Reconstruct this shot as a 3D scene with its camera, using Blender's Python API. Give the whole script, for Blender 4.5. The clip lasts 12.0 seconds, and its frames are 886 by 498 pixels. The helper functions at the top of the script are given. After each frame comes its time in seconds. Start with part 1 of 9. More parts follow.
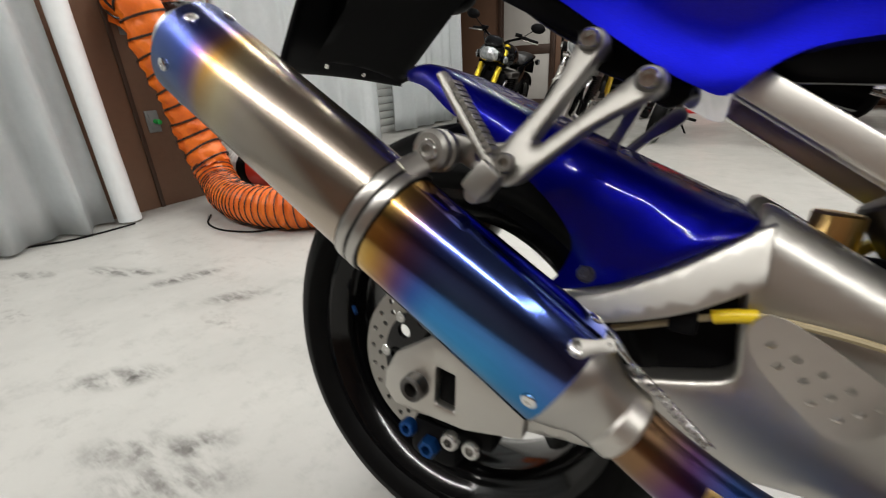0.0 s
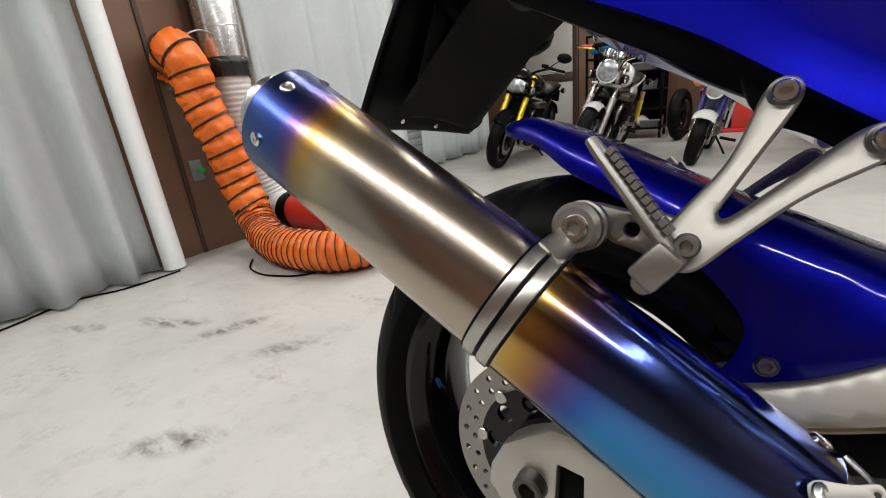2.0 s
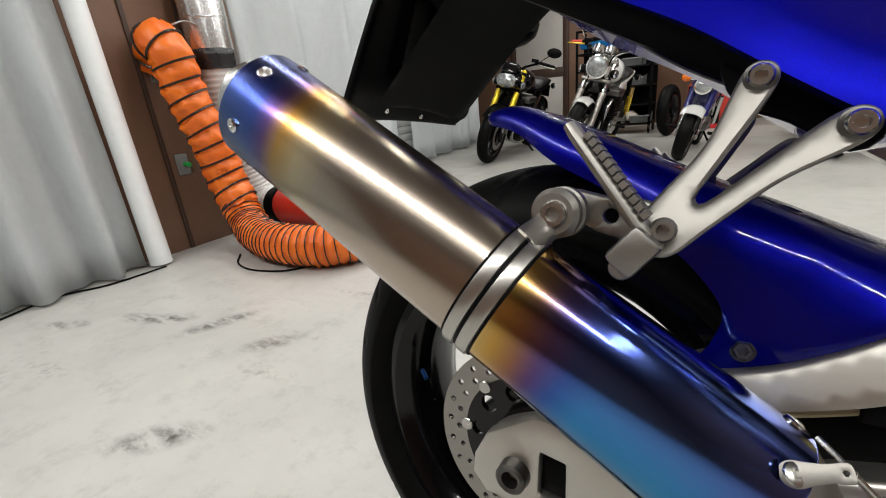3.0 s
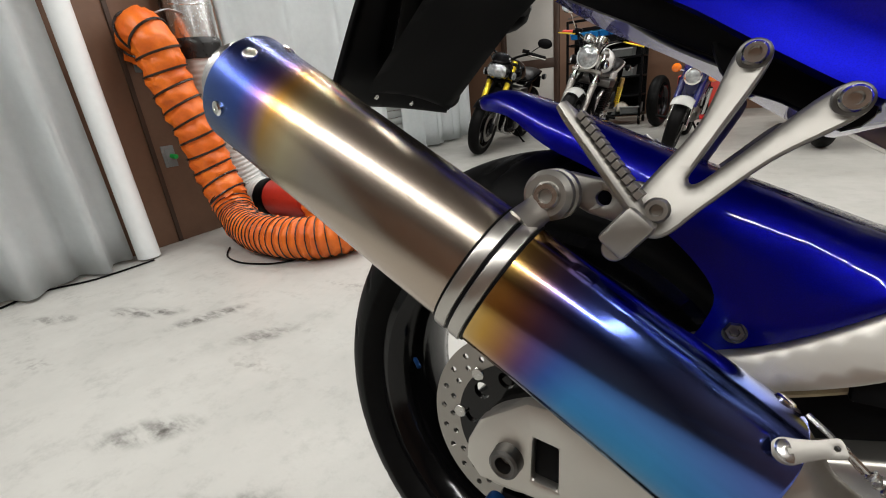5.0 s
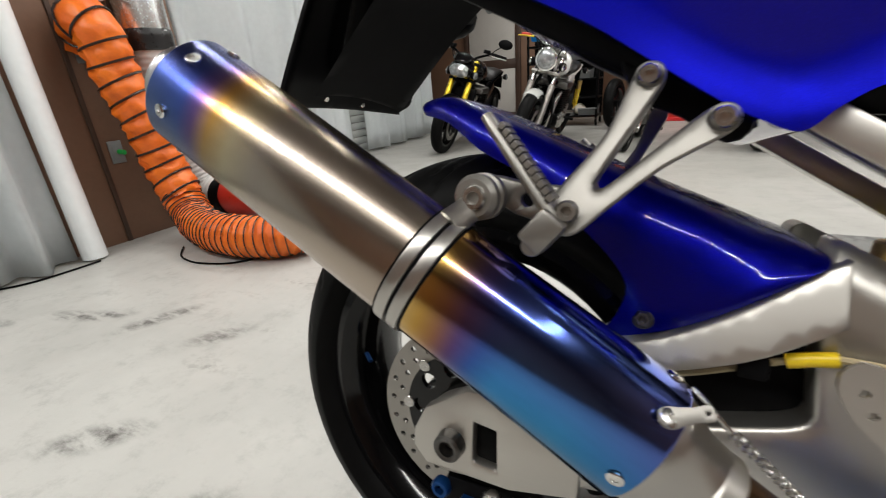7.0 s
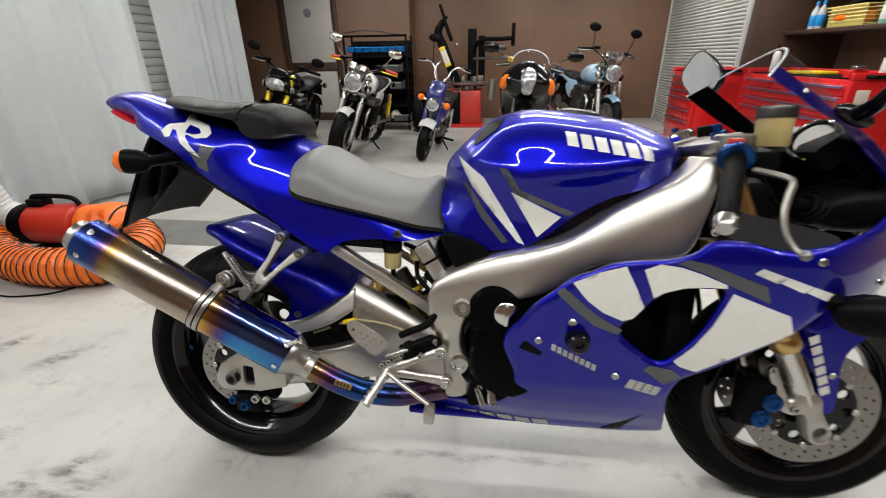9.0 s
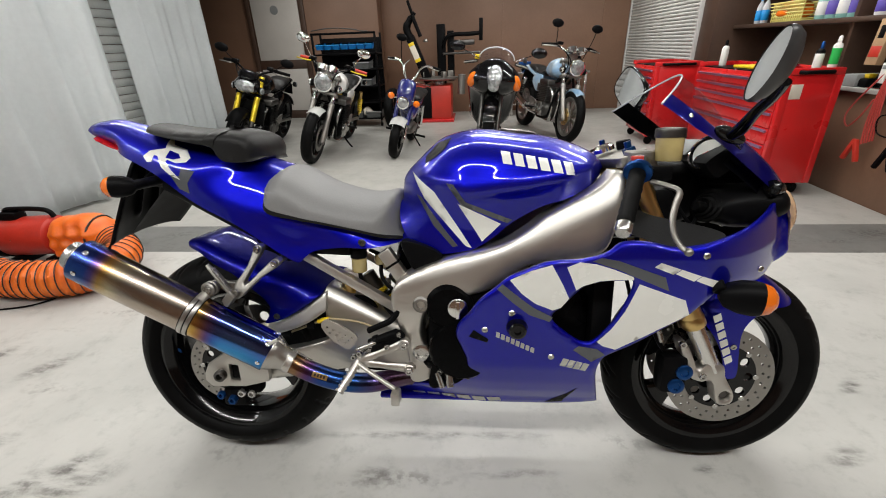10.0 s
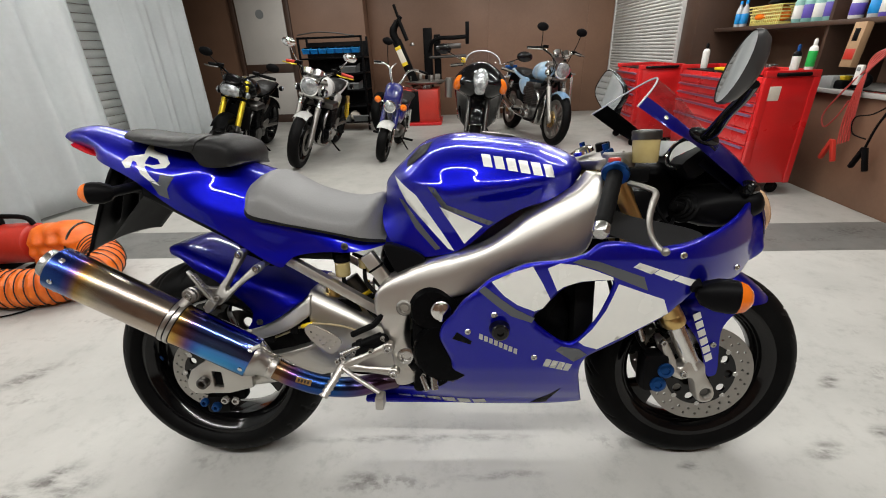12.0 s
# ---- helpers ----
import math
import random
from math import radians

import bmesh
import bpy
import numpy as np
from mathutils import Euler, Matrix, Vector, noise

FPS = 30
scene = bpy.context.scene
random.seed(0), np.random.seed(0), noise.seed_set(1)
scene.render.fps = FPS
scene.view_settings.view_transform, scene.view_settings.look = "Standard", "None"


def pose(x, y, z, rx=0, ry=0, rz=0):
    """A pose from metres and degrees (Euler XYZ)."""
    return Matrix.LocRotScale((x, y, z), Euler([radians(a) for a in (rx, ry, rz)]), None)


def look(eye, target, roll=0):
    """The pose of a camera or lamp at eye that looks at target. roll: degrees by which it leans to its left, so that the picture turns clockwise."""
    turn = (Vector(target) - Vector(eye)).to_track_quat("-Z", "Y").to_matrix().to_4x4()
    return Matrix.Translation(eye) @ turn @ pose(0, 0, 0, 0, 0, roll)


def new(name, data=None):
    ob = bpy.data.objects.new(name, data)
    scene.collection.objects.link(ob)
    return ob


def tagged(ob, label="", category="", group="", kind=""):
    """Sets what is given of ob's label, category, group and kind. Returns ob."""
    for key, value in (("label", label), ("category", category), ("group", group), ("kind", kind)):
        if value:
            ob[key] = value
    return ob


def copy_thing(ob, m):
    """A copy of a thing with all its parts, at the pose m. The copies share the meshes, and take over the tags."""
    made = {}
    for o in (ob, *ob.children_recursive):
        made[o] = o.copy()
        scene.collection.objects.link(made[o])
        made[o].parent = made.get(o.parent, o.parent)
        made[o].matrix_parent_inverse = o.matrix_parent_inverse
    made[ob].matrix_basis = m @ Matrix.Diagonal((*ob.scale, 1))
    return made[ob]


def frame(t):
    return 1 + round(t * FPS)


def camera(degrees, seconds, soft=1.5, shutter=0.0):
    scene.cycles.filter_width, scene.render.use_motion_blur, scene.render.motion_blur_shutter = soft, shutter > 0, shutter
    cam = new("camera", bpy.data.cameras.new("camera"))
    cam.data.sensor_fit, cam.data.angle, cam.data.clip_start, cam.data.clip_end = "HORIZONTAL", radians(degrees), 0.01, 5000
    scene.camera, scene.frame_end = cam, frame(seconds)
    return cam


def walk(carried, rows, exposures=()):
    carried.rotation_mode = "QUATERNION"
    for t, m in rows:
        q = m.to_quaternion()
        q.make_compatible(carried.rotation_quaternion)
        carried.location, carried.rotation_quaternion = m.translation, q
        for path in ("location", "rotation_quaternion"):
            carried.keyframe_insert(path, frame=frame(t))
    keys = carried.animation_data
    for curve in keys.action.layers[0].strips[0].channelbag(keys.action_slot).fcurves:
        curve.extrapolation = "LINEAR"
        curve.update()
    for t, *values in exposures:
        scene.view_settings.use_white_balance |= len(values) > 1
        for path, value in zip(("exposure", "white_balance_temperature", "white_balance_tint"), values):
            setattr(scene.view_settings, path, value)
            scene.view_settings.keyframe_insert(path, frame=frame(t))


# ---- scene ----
cam = camera(91.9, 12.0, 1.0, 0.4)
PATH = [
    (0, (0.2900, -0.4120, 0.6904), (-0.7042, 1.1418, -0.0825), -2.91),
    (0.5, (0.1930, -0.4023, 0.7162), (-0.8888, 1.1237, 0.0083), -4.86),
    (1, (0.1700, -0.4011, 0.7231), (-0.9489, 1.1214, 0.0673), -5.77),
    (1.5, (0.1740, -0.3971, 0.7230), (-0.9480, 1.1290, 0.0810), -6.07),
    (2, (0.1770, -0.3971, 0.7210), (-0.9318, 1.1386, 0.0789), -6.06),
    (2.5, (0.1830, -0.3933, 0.7139), (-0.9068, 1.1511, 0.0605), -5.85),
    (3, (0.1840, -0.3924, 0.7129), (-0.8897, 1.1586, 0.0484), -5.84),
    (3.5, (0.1890, -0.3894, 0.7098), (-0.8700, 1.1677, 0.0360), -5.73),
    (5.5, (0.1810, -0.3916, 0.7049), (-0.8472, 1.1709, -0.0032), -6.01),
    (6, (0.1820, -0.3906, 0.7048), (-0.8303, 1.1790, -0.0106), -6.00),
    (6.5, (0.1840, -0.3935, 0.7059), (-0.7970, 1.1934, -0.0147), -5.68),
    (7, (0.2150, -0.4004, 0.7121), (-0.6836, 1.2337, -0.0105), -4.60),
    (7.5, (0.3240, -0.4458, 0.7694), (-0.4303, 1.2492, 0.0224), -3.28),
    (7.7, (0.3880, -0.4848, 0.8085), (-0.2939, 1.2413, 0.0631), -2.61),
    (9.3, (0.7020, -0.9236, 1.1116), (0.5070, 0.8759, 0.2610), -1.28),
    (9.5, (0.7150, -0.9500, 1.1343), (0.5360, 0.8431, 0.2668), -1.57),
    (10, (0.7430, -0.9695, 1.1538), (0.5900, 0.8298, 0.2942), -2.05),
    (10.5, (0.7530, -0.9725, 1.1539), (0.6100, 0.8287, 0.2964), -2.24),
    (11, (0.7640, -0.9625, 1.1537), (0.6330, 0.8405, 0.2981), -2.32),
    (11.5, (0.7680, -0.9625, 1.1547), (0.6490, 0.8441, 0.3049), -2.31),
    (12, (0.7630, -0.9725, 1.1549), (0.6540, 0.8352, 0.3061), -2.20),
]
walk(cam, [(t, look(eye, target, roll)) for t, eye, target, roll in PATH])

# ---------------------------------------------------------------- light
world = bpy.data.worlds.new("world")
scene.world = world
world.use_nodes = True
world.node_tree.nodes["Background"].inputs[0].default_value = (0.5, 0.55, 0.6, 1)
world.node_tree.nodes["Background"].inputs[1].default_value = 0.05
CEILING = 2.7
TUBE_WATTS = 17.0
# x, y and turn of each tube; over the motorcycle they form closed rectangles
LIGHT_ROWS = [(x, y, 0) for y in (-1.3, 1.15) for x in (-1.55, -0.31, 0.93, 2.17)] + [(-2.2, -0.66, 90), (2.82, -0.66, 90)]
LIGHT_ROWS += [(-1.4, 2.3, 0), (1.0, 2.3, 0), (2.7, 2.3, 0), (-1.4, 3.9, 0), (1.0, 3.9, 0), (2.7, 3.9, 0), (-1.4, 5.8, 0), (1.0, 5.8, 0), (2.7, 5.8, 0)]
for tube_x, tube_y, tube_turn in LIGHT_ROWS:
    lamp_data = bpy.data.lights.new("tube_light", "AREA")
    lamp_data.shape, lamp_data.size, lamp_data.size_y = "RECTANGLE", 1.2, 0.045
    lamp_data.energy, lamp_data.color = TUBE_WATTS * (0.9 if tube_y < -1 else 0.5 if tube_y < 1.2 else 1.1), (1.0, 0.985, 0.945)
    new("tube_light", lamp_data).matrix_world = pose(tube_x, tube_y, CEILING - 0.105, 0, 0, tube_turn)
scene.view_settings.exposure = 0.56

# ---------------------------------------------------------------- materials
def node_material(name):
    m = bpy.data.materials.new(name)
    m.use_nodes = True
    nt = m.node_tree
    return m, nt, nt.nodes["Principled BSDF"]


def rgba(c):
    return (c[0], c[1], c[2], 1.0)


def surface(name, color, rough=0.5, metal=0.0, vary=0.12, scale=6.0, grain=60.0, bump=0.05, coat=0.0, tint=None, rough_vary=0.12, spec=0.5, coat_rough=0.04):
    """A plain surface with stains at one scale, grain at another and a fine relief."""
    m, nt, b = node_material(name)
    n, l = nt.nodes, nt.links
    tc = n.new("ShaderNodeTexCoord")
    big, small = n.new("ShaderNodeTexNoise"), n.new("ShaderNodeTexNoise")
    big.inputs["Scale"].default_value, big.inputs["Detail"].default_value = scale, 5
    small.inputs["Scale"].default_value, small.inputs["Detail"].default_value = grain, 4
    l.new(tc.outputs["Object"], big.inputs["Vector"]), l.new(tc.outputs["Object"], small.inputs["Vector"])
    mix = n.new("ShaderNodeMix")
    mix.data_type = "RGBA"
    other = tint or [v * (1 - 2.2 * vary) for v in color]
    mix.inputs[6].default_value, mix.inputs[7].default_value = rgba(color), rgba(other)
    ramp = n.new("ShaderNodeMapRange")
    ramp.inputs[1].default_value, ramp.inputs[2].default_value = 0.35, 0.75
    l.new(big.outputs[0], ramp.inputs[0]), l.new(ramp.outputs[0], mix.inputs[0])
    mul = n.new("ShaderNodeMix")
    mul.data_type, mul.blend_type = "RGBA", "MULTIPLY"
    mul.inputs[0].default_value = min(1.0, vary * 2)
    l.new(mix.outputs[2], mul.inputs[6]), l.new(small.outputs[0], mul.inputs[7])
    l.new(mul.outputs[2], b.inputs["Base Color"])
    rr = n.new("ShaderNodeMapRange")
    rr.inputs[3].default_value, rr.inputs[4].default_value = max(0.02, rough - rough_vary), min(1, rough + rough_vary)
    l.new(big.outputs[0], rr.inputs[0]), l.new(rr.outputs[0], b.inputs["Roughness"])
    b.inputs["Metallic"].default_value = metal
    b.inputs["Specular IOR Level"].default_value = spec
    b.inputs["Coat Weight"].default_value, b.inputs["Coat Roughness"].default_value = coat, coat_rough
    if bump:
        bp = n.new("ShaderNodeBump")
        bp.inputs["Strength"].default_value, bp.inputs["Distance"].default_value = bump, 0.002
        l.new(small.outputs[0], bp.inputs["Height"]), l.new(bp.outputs[0], b.inputs["Normal"])
    return m


def brushed(name, color, rough=0.3, stretch=(4, 60, 60)):
    """Brushed or cast bright metal with fine streaks along x."""
    m, nt, b = node_material(name)
    n, l = nt.nodes, nt.links
    tc, mp, nz, cloud = n.new("ShaderNodeTexCoord"), n.new("ShaderNodeMapping"), n.new("ShaderNodeTexNoise"), n.new("ShaderNodeTexNoise")
    mp.inputs["Scale"].default_value = stretch
    nz.inputs["Scale"].default_value, nz.inputs["Detail"].default_value = 6, 5
    cloud.inputs["Scale"].default_value = 9
    l.new(tc.outputs["Object"], mp.inputs[0]), l.new(mp.outputs[0], nz.inputs["Vector"]), l.new(tc.outputs["Object"], cloud.inputs["Vector"])
    mr = n.new("ShaderNodeMapRange")
    mr.inputs[3].default_value, mr.inputs[4].default_value = rough - 0.04, rough + 0.06
    l.new(nz.outputs[0], mr.inputs[0]), l.new(mr.outputs[0], b.inputs["Roughness"])
    mix = n.new("ShaderNodeMix")
    mix.data_type = "RGBA"
    mix.inputs[6].default_value, mix.inputs[7].default_value = rgba([v * 0.9 for v in color]), rgba(color)
    l.new(cloud.outputs[0], mix.inputs[0]), l.new(mix.outputs[2], b.inputs["Base Color"])
    b.inputs["Metallic"].default_value = 1.0
    bp = n.new("ShaderNodeBump")
    bp.inputs["Strength"].default_value, bp.inputs["Distance"].default_value = 0.012, 0.001
    l.new(nz.outputs[0], bp.inputs["Height"]), l.new(bp.outputs[0], b.inputs["Normal"])
    return m


def ramp_metal(name, stops, rough=0.2, z0=-0.2, z1=0.35, skew=0.02, upper=None, front=None):
    """Heat-tinted titanium: colour bands along the object's own z, a little uneven."""
    m, nt, b = node_material(name)
    n, l = nt.nodes, nt.links
    tc, sep, nz = n.new("ShaderNodeTexCoord"), n.new("ShaderNodeSeparateXYZ"), n.new("ShaderNodeTexNoise")
    l.new(tc.outputs["Object"], sep.inputs[0]), l.new(tc.outputs["Object"], nz.inputs["Vector"])
    nz.inputs["Scale"].default_value = 7
    wob = n.new("ShaderNodeMath")
    wob.operation = "MULTIPLY_ADD"
    wob.inputs[1].default_value = skew
    l.new(nz.outputs[0], wob.inputs[0]), l.new(sep.outputs[2], wob.inputs[2])
    lean = n.new("ShaderNodeMath")
    lean.operation = "MULTIPLY_ADD"
    lean.inputs[1].default_value = 0.06
    l.new(sep.outputs[0], lean.inputs[0]), l.new(wob.outputs[0], lean.inputs[2])
    mr = n.new("ShaderNodeMapRange")
    mr.inputs[1].default_value, mr.inputs[2].default_value = z0, z1
    l.new(lean.outputs[0], mr.inputs[0])
    ramps = []
    for colours in (stops, upper or stops):
        cr = n.new("ShaderNodeValToRGB")
        e = cr.color_ramp.elements
        while len(e) > 1:
            e.remove(e[-1])
        for i, (at, c) in enumerate(colours):
            item = e[0] if i == 0 else e.new((at - z0) / (z1 - z0))
            item.position, item.color = (at - z0) / (z1 - z0), rgba(c)
        l.new(mr.outputs[0], cr.inputs[0])
        ramps.append(cr.outputs[0])
    # the upper side has its own tint stops, with some highlight painted in
    side, mix = n.new("ShaderNodeMapRange"), n.new("ShaderNodeMix")
    side.interpolation_type, mix.data_type = "SMOOTHSTEP", "RGBA"
    side.inputs[1].default_value, side.inputs[2].default_value = -0.03, 0.035
    l.new(sep.outputs[0], side.inputs[0]), l.new(side.outputs[0], mix.inputs[0])
    l.new(ramps[0], mix.inputs[6]), l.new(ramps[1], mix.inputs[7]), l.new(mix.outputs[2], b.inputs["Base Color"])
    b.inputs["Metallic"].default_value = 1.0
    mp, st = n.new("ShaderNodeMapping"), n.new("ShaderNodeTexNoise")
    mp.inputs["Scale"].default_value = (90, 90, 3)
    l.new(tc.outputs["Object"], mp.inputs[0]), l.new(mp.outputs[0], st.inputs["Vector"])
    st.inputs["Scale"].default_value, st.inputs["Detail"].default_value = 3, 4
    rr = n.new("ShaderNodeMapRange")
    rr.inputs[3].default_value, rr.inputs[4].default_value = rough - 0.03, rough + 0.04
    l.new(st.outputs[0], rr.inputs[0])
    # the hotter end is polished smoother by its oxide film
    film, blend = n.new("ShaderNodeMapRange"), n.new("ShaderNodeMath")
    film.interpolation_type, blend.operation = "SMOOTHSTEP", "MULTIPLY"
    film.inputs[1].default_value, film.inputs[2].default_value, film.inputs[3].default_value, film.inputs[4].default_value = 0.1, 0.19, 1.0, (front or rough) / rough
    l.new(lean.outputs[0], film.inputs[0]), l.new(rr.outputs[0], blend.inputs[0]), l.new(film.outputs[0], blend.inputs[1])
    l.new(blend.outputs[0], b.inputs["Roughness"])
    return m


def metallic_paint(name, color, flake=0.5):
    """Metallic car paint: coloured base with fine flakes under a clear coat."""
    m, nt, b = node_material(name)
    n, l = nt.nodes, nt.links
    tc, vor, cloud = n.new("ShaderNodeTexCoord"), n.new("ShaderNodeTexVoronoi"), n.new("ShaderNodeTexNoise")
    vor.inputs["Scale"].default_value, cloud.inputs["Scale"].default_value = 900, 4
    l.new(tc.outputs["Object"], vor.inputs["Vector"]), l.new(tc.outputs["Object"], cloud.inputs["Vector"])
    mix = n.new("ShaderNodeMix")
    mix.data_type = "RGBA"
    mix.inputs[6].default_value, mix.inputs[7].default_value = rgba([v * 0.85 for v in color]), rgba([min(1, v * 1.25) for v in color])
    l.new(vor.outputs["Distance"], mix.inputs[0]), l.new(mix.outputs[2], b.inputs["Base Color"])
    b.inputs["Metallic"].default_value = flake
    b.inputs["Specular IOR Level"].default_value = 0.1
    mr = n.new("ShaderNodeMapRange")
    mr.inputs[3].default_value, mr.inputs[4].default_value = 0.34, 0.42
    l.new(cloud.outputs[0], mr.inputs[0]), l.new(mr.outputs[0], b.inputs["Roughness"])
    b.inputs["Coat Weight"].default_value, b.inputs["Coat Roughness"].default_value, b.inputs["Coat IOR"].default_value = 1.0, 0.015, 1.46
    return m


# ---------------------------------------------------------------- mesh tools
def finish(bm, sharp=38):
    bmesh.ops.recalc_face_normals(bm, faces=bm.faces)
    lim = radians(sharp)
    for f in bm.faces:
        f.smooth = True
    for e in bm.edges:
        if len(e.link_faces) == 2 and e.calc_face_angle(0) > lim:
            e.smooth = False


def part(name, bm, material, parent=None, label="", sharp=38, at=None):
    """Links a bmesh as one mesh object, under a thing or a part."""
    finish(bm, sharp)
    me = bpy.data.meshes.new(name)
    bm.to_mesh(me)
    bm.free()
    for m in material if isinstance(material, (list, tuple)) else [material]:
        me.materials.append(m)
    ob = new(name, me)
    if parent:
        ob.parent = parent
    if at is not None:
        ob.matrix_basis = at
    return tagged(ob, label)


def thing(name, label, category, m=None, group="", kind=""):
    ob = new(name)
    ob.empty_display_size = 0.1
    if m is not None:
        ob.matrix_basis = m
    return tagged(ob, label, category, group, kind)


def B():
    return bmesh.new()


def box(bm, x0, x1, y0, y1, z0, z1, bevel=0.0, m=None, seg=2):
    made = bmesh.ops.create_cube(bm, size=1)["verts"]
    t = Matrix.Translation(((x0 + x1) / 2, (y0 + y1) / 2, (z0 + z1) / 2)) @ Matrix.Diagonal((abs(x1 - x0), abs(y1 - y0), abs(z1 - z0), 1))
    bmesh.ops.transform(bm, matrix=t, verts=made)
    if bevel:
        edges = list({e for v in made for e in v.link_edges})
        res = bmesh.ops.bevel(bm, geom=edges, offset=bevel, segments=seg, profile=0.5, affect="EDGES")
        made = list({v for f in res["faces"] for v in f.verts} | {v for v in made if v.is_valid})
    if m is not None:
        bmesh.ops.transform(bm, matrix=m, verts=made)
    return bm


def tube(bm, pts, r, seg=12, closed=False, flat=1.0, up=None):
    """Sweeps a round (or flattened) section along points; r may be a list."""
    P = [Vector(p) for p in pts]
    n = len(P)
    rr = r if isinstance(r, (list, tuple)) else [r] * n
    side, rings = None, []
    for i, p in enumerate(P):
        a = P[(i - 1) % n] if closed or i else P[0]
        b = P[(i + 1) % n] if closed or i < n - 1 else P[-1]
        d = (b - a).normalized()
        if side is None:
            ref = Vector(up) if up else (Vector((0, 0, 1)) if abs(d.z) < 0.9 else Vector((1, 0, 0)))
            side = d.cross(ref).normalized()
        side = (side - d * side.dot(d)).normalized()
        over = side.cross(d)
        rings.append([bm.verts.new(p + (side * math.cos(t) + over * math.sin(t) * flat) * rr[i]) for t in (2 * math.pi * k / seg for k in range(seg))])
    for i in range(n if closed else n - 1):
        A, C = rings[i], rings[(i + 1) % n]
        for k in range(seg):
            bm.faces.new((A[k], A[(k + 1) % seg], C[(k + 1) % seg], C[k]))
    if not closed:
        bm.faces.new(rings[0][::-1]), bm.faces.new(rings[-1])
    return bm


def curve_points(pts, per=6, closed=False):
    """Catmull-Rom points through pts."""
    P, out, n = [np.array(p, float) for p in pts], [], len(pts)
    for i in range(n if closed else n - 1):
        g = (lambda k: P[k % n]) if closed else (lambda k: P[min(max(k, 0), n - 1)])
        a, b, c, d = g(i - 1), g(i), g(i + 1), g(i + 2)
        for k in range(per):
            t = k / per
            out.append(0.5 * (2 * b + (c - a) * t + (2 * a - 5 * b + 4 * c - d) * t * t + (3 * b - a - 3 * c + d) * t ** 3))
    if not closed:
        out.append(P[-1])
    return [tuple(p) for p in out]


def lathe(bm, profile, m=None, seg=32, cap=True, sx=1.0, sy=1.0):
    """Turns (radius, height) pairs round z; m places it; sx, sy squash the section."""
    rings, made = [], []
    for r, h in profile:
        ring = [bm.verts.new((r * sx * math.cos(t), r * sy * math.sin(t), h)) for t in (2 * math.pi * k / seg for k in range(seg))]
        rings.append(ring)
        made += ring
    for A, C in zip(rings, rings[1:]):
        for k in range(seg):
            bm.faces.new((A[k], A[(k + 1) % seg], C[(k + 1) % seg], C[k]))
    if cap:
        bm.faces.new(rings[0][::-1]), bm.faces.new(rings[-1])
    if m is not None:
        bmesh.ops.transform(bm, matrix=m, verts=made)
    return bm


def along(p0, p1):
    """A pose at p0 whose z points to p1."""
    d = Vector(p1) - Vector(p0)
    return Matrix.Translation(p0) @ d.to_track_quat("Z", "Y").to_matrix().to_4x4()


def rod(bm, p0, p1, r, seg=12, bevel=0.0, r1=None):
    L = (Vector(p1) - Vector(p0)).length
    r1 = r if r1 is None else r1
    c = bevel or min(r, r1) * 0.12
    return lathe(bm, [(r - c, 0), (r, c), (r1, L - c), (r1 - c, L)], along(p0, p1), seg)


def bolt(bm, p, d, r=0.008, h=0.006, seg=14):
    """A socket-head bolt: a rounded head with a hexagon recess."""
    m = along(p, Vector(p) + Vector(d))
    return lathe(bm, [(r, 0), (r, h * 0.7), (r * 0.82, h), (r * 0.5, h), (r * 0.42, h * 0.35)], m, seg)


# flat shapes in the x-z plane
def loop_of(outline, step=0.012, smooth=True):
    """A closed outline, resampled. A point with a third value is a sharp corner."""
    if smooth:
        n = len(outline)
        pts = [np.array(p[:2], float) for p in outline]
        corner = [len(p) > 2 for p in outline]
        raw = []
        for i in range(n):
            b, c = pts[i], pts[(i + 1) % n]
            a = b - (c - b) * 0.5 if corner[i] else pts[i - 1]
            d = c + (c - b) * 0.5 if corner[(i + 1) % n] else pts[(i + 2) % n]
            for k in range(8):
                t = k / 8
                raw.append(0.5 * (2 * b + (c - a) * t + (2 * a - 5 * b + 4 * c - d) * t * t + (3 * b - a - 3 * c + d) * t ** 3))
    else:
        raw = [np.array(p[:2], float) for p in outline]
    out = []
    for a, b in zip(raw, raw[1:] + raw[:1]):
        k = max(1, int(np.linalg.norm(b - a) / step))
        for j in range(k):
            q = a + (b - a) * j / k
            if not out or np.linalg.norm(q - out[-1]) > step * 0.35:
                out.append(q)
    return np.array(out)


def inside(loop, P):
    x, y = P[:, 0][:, None], P[:, 1][:, None]
    a, b = loop, np.roll(loop, -1, 0)
    cross = (a[:, 1] > y) != (b[:, 1] > y)
    with np.errstate(divide="ignore", invalid="ignore"):
        xi = (b[:, 0] - a[:, 0]) * (y - a[:, 1]) / (b[:, 1] - a[:, 1]) + a[:, 0]
    return (np.sum(cross & (x < xi), 1) % 2) == 1


def line_distance(line, P, closed=True):
    a, b = (line, np.roll(line, -1, 0)) if closed else (line[:-1], line[1:])
    ab = b - a
    t = np.clip(((P[:, None, :] - a) * ab).sum(2) / np.maximum((ab * ab).sum(1), 1e-12), 0, 1)
    return np.sqrt((((a + t[..., None] * ab) - P[:, None, :]) ** 2).sum(2)).min(1)


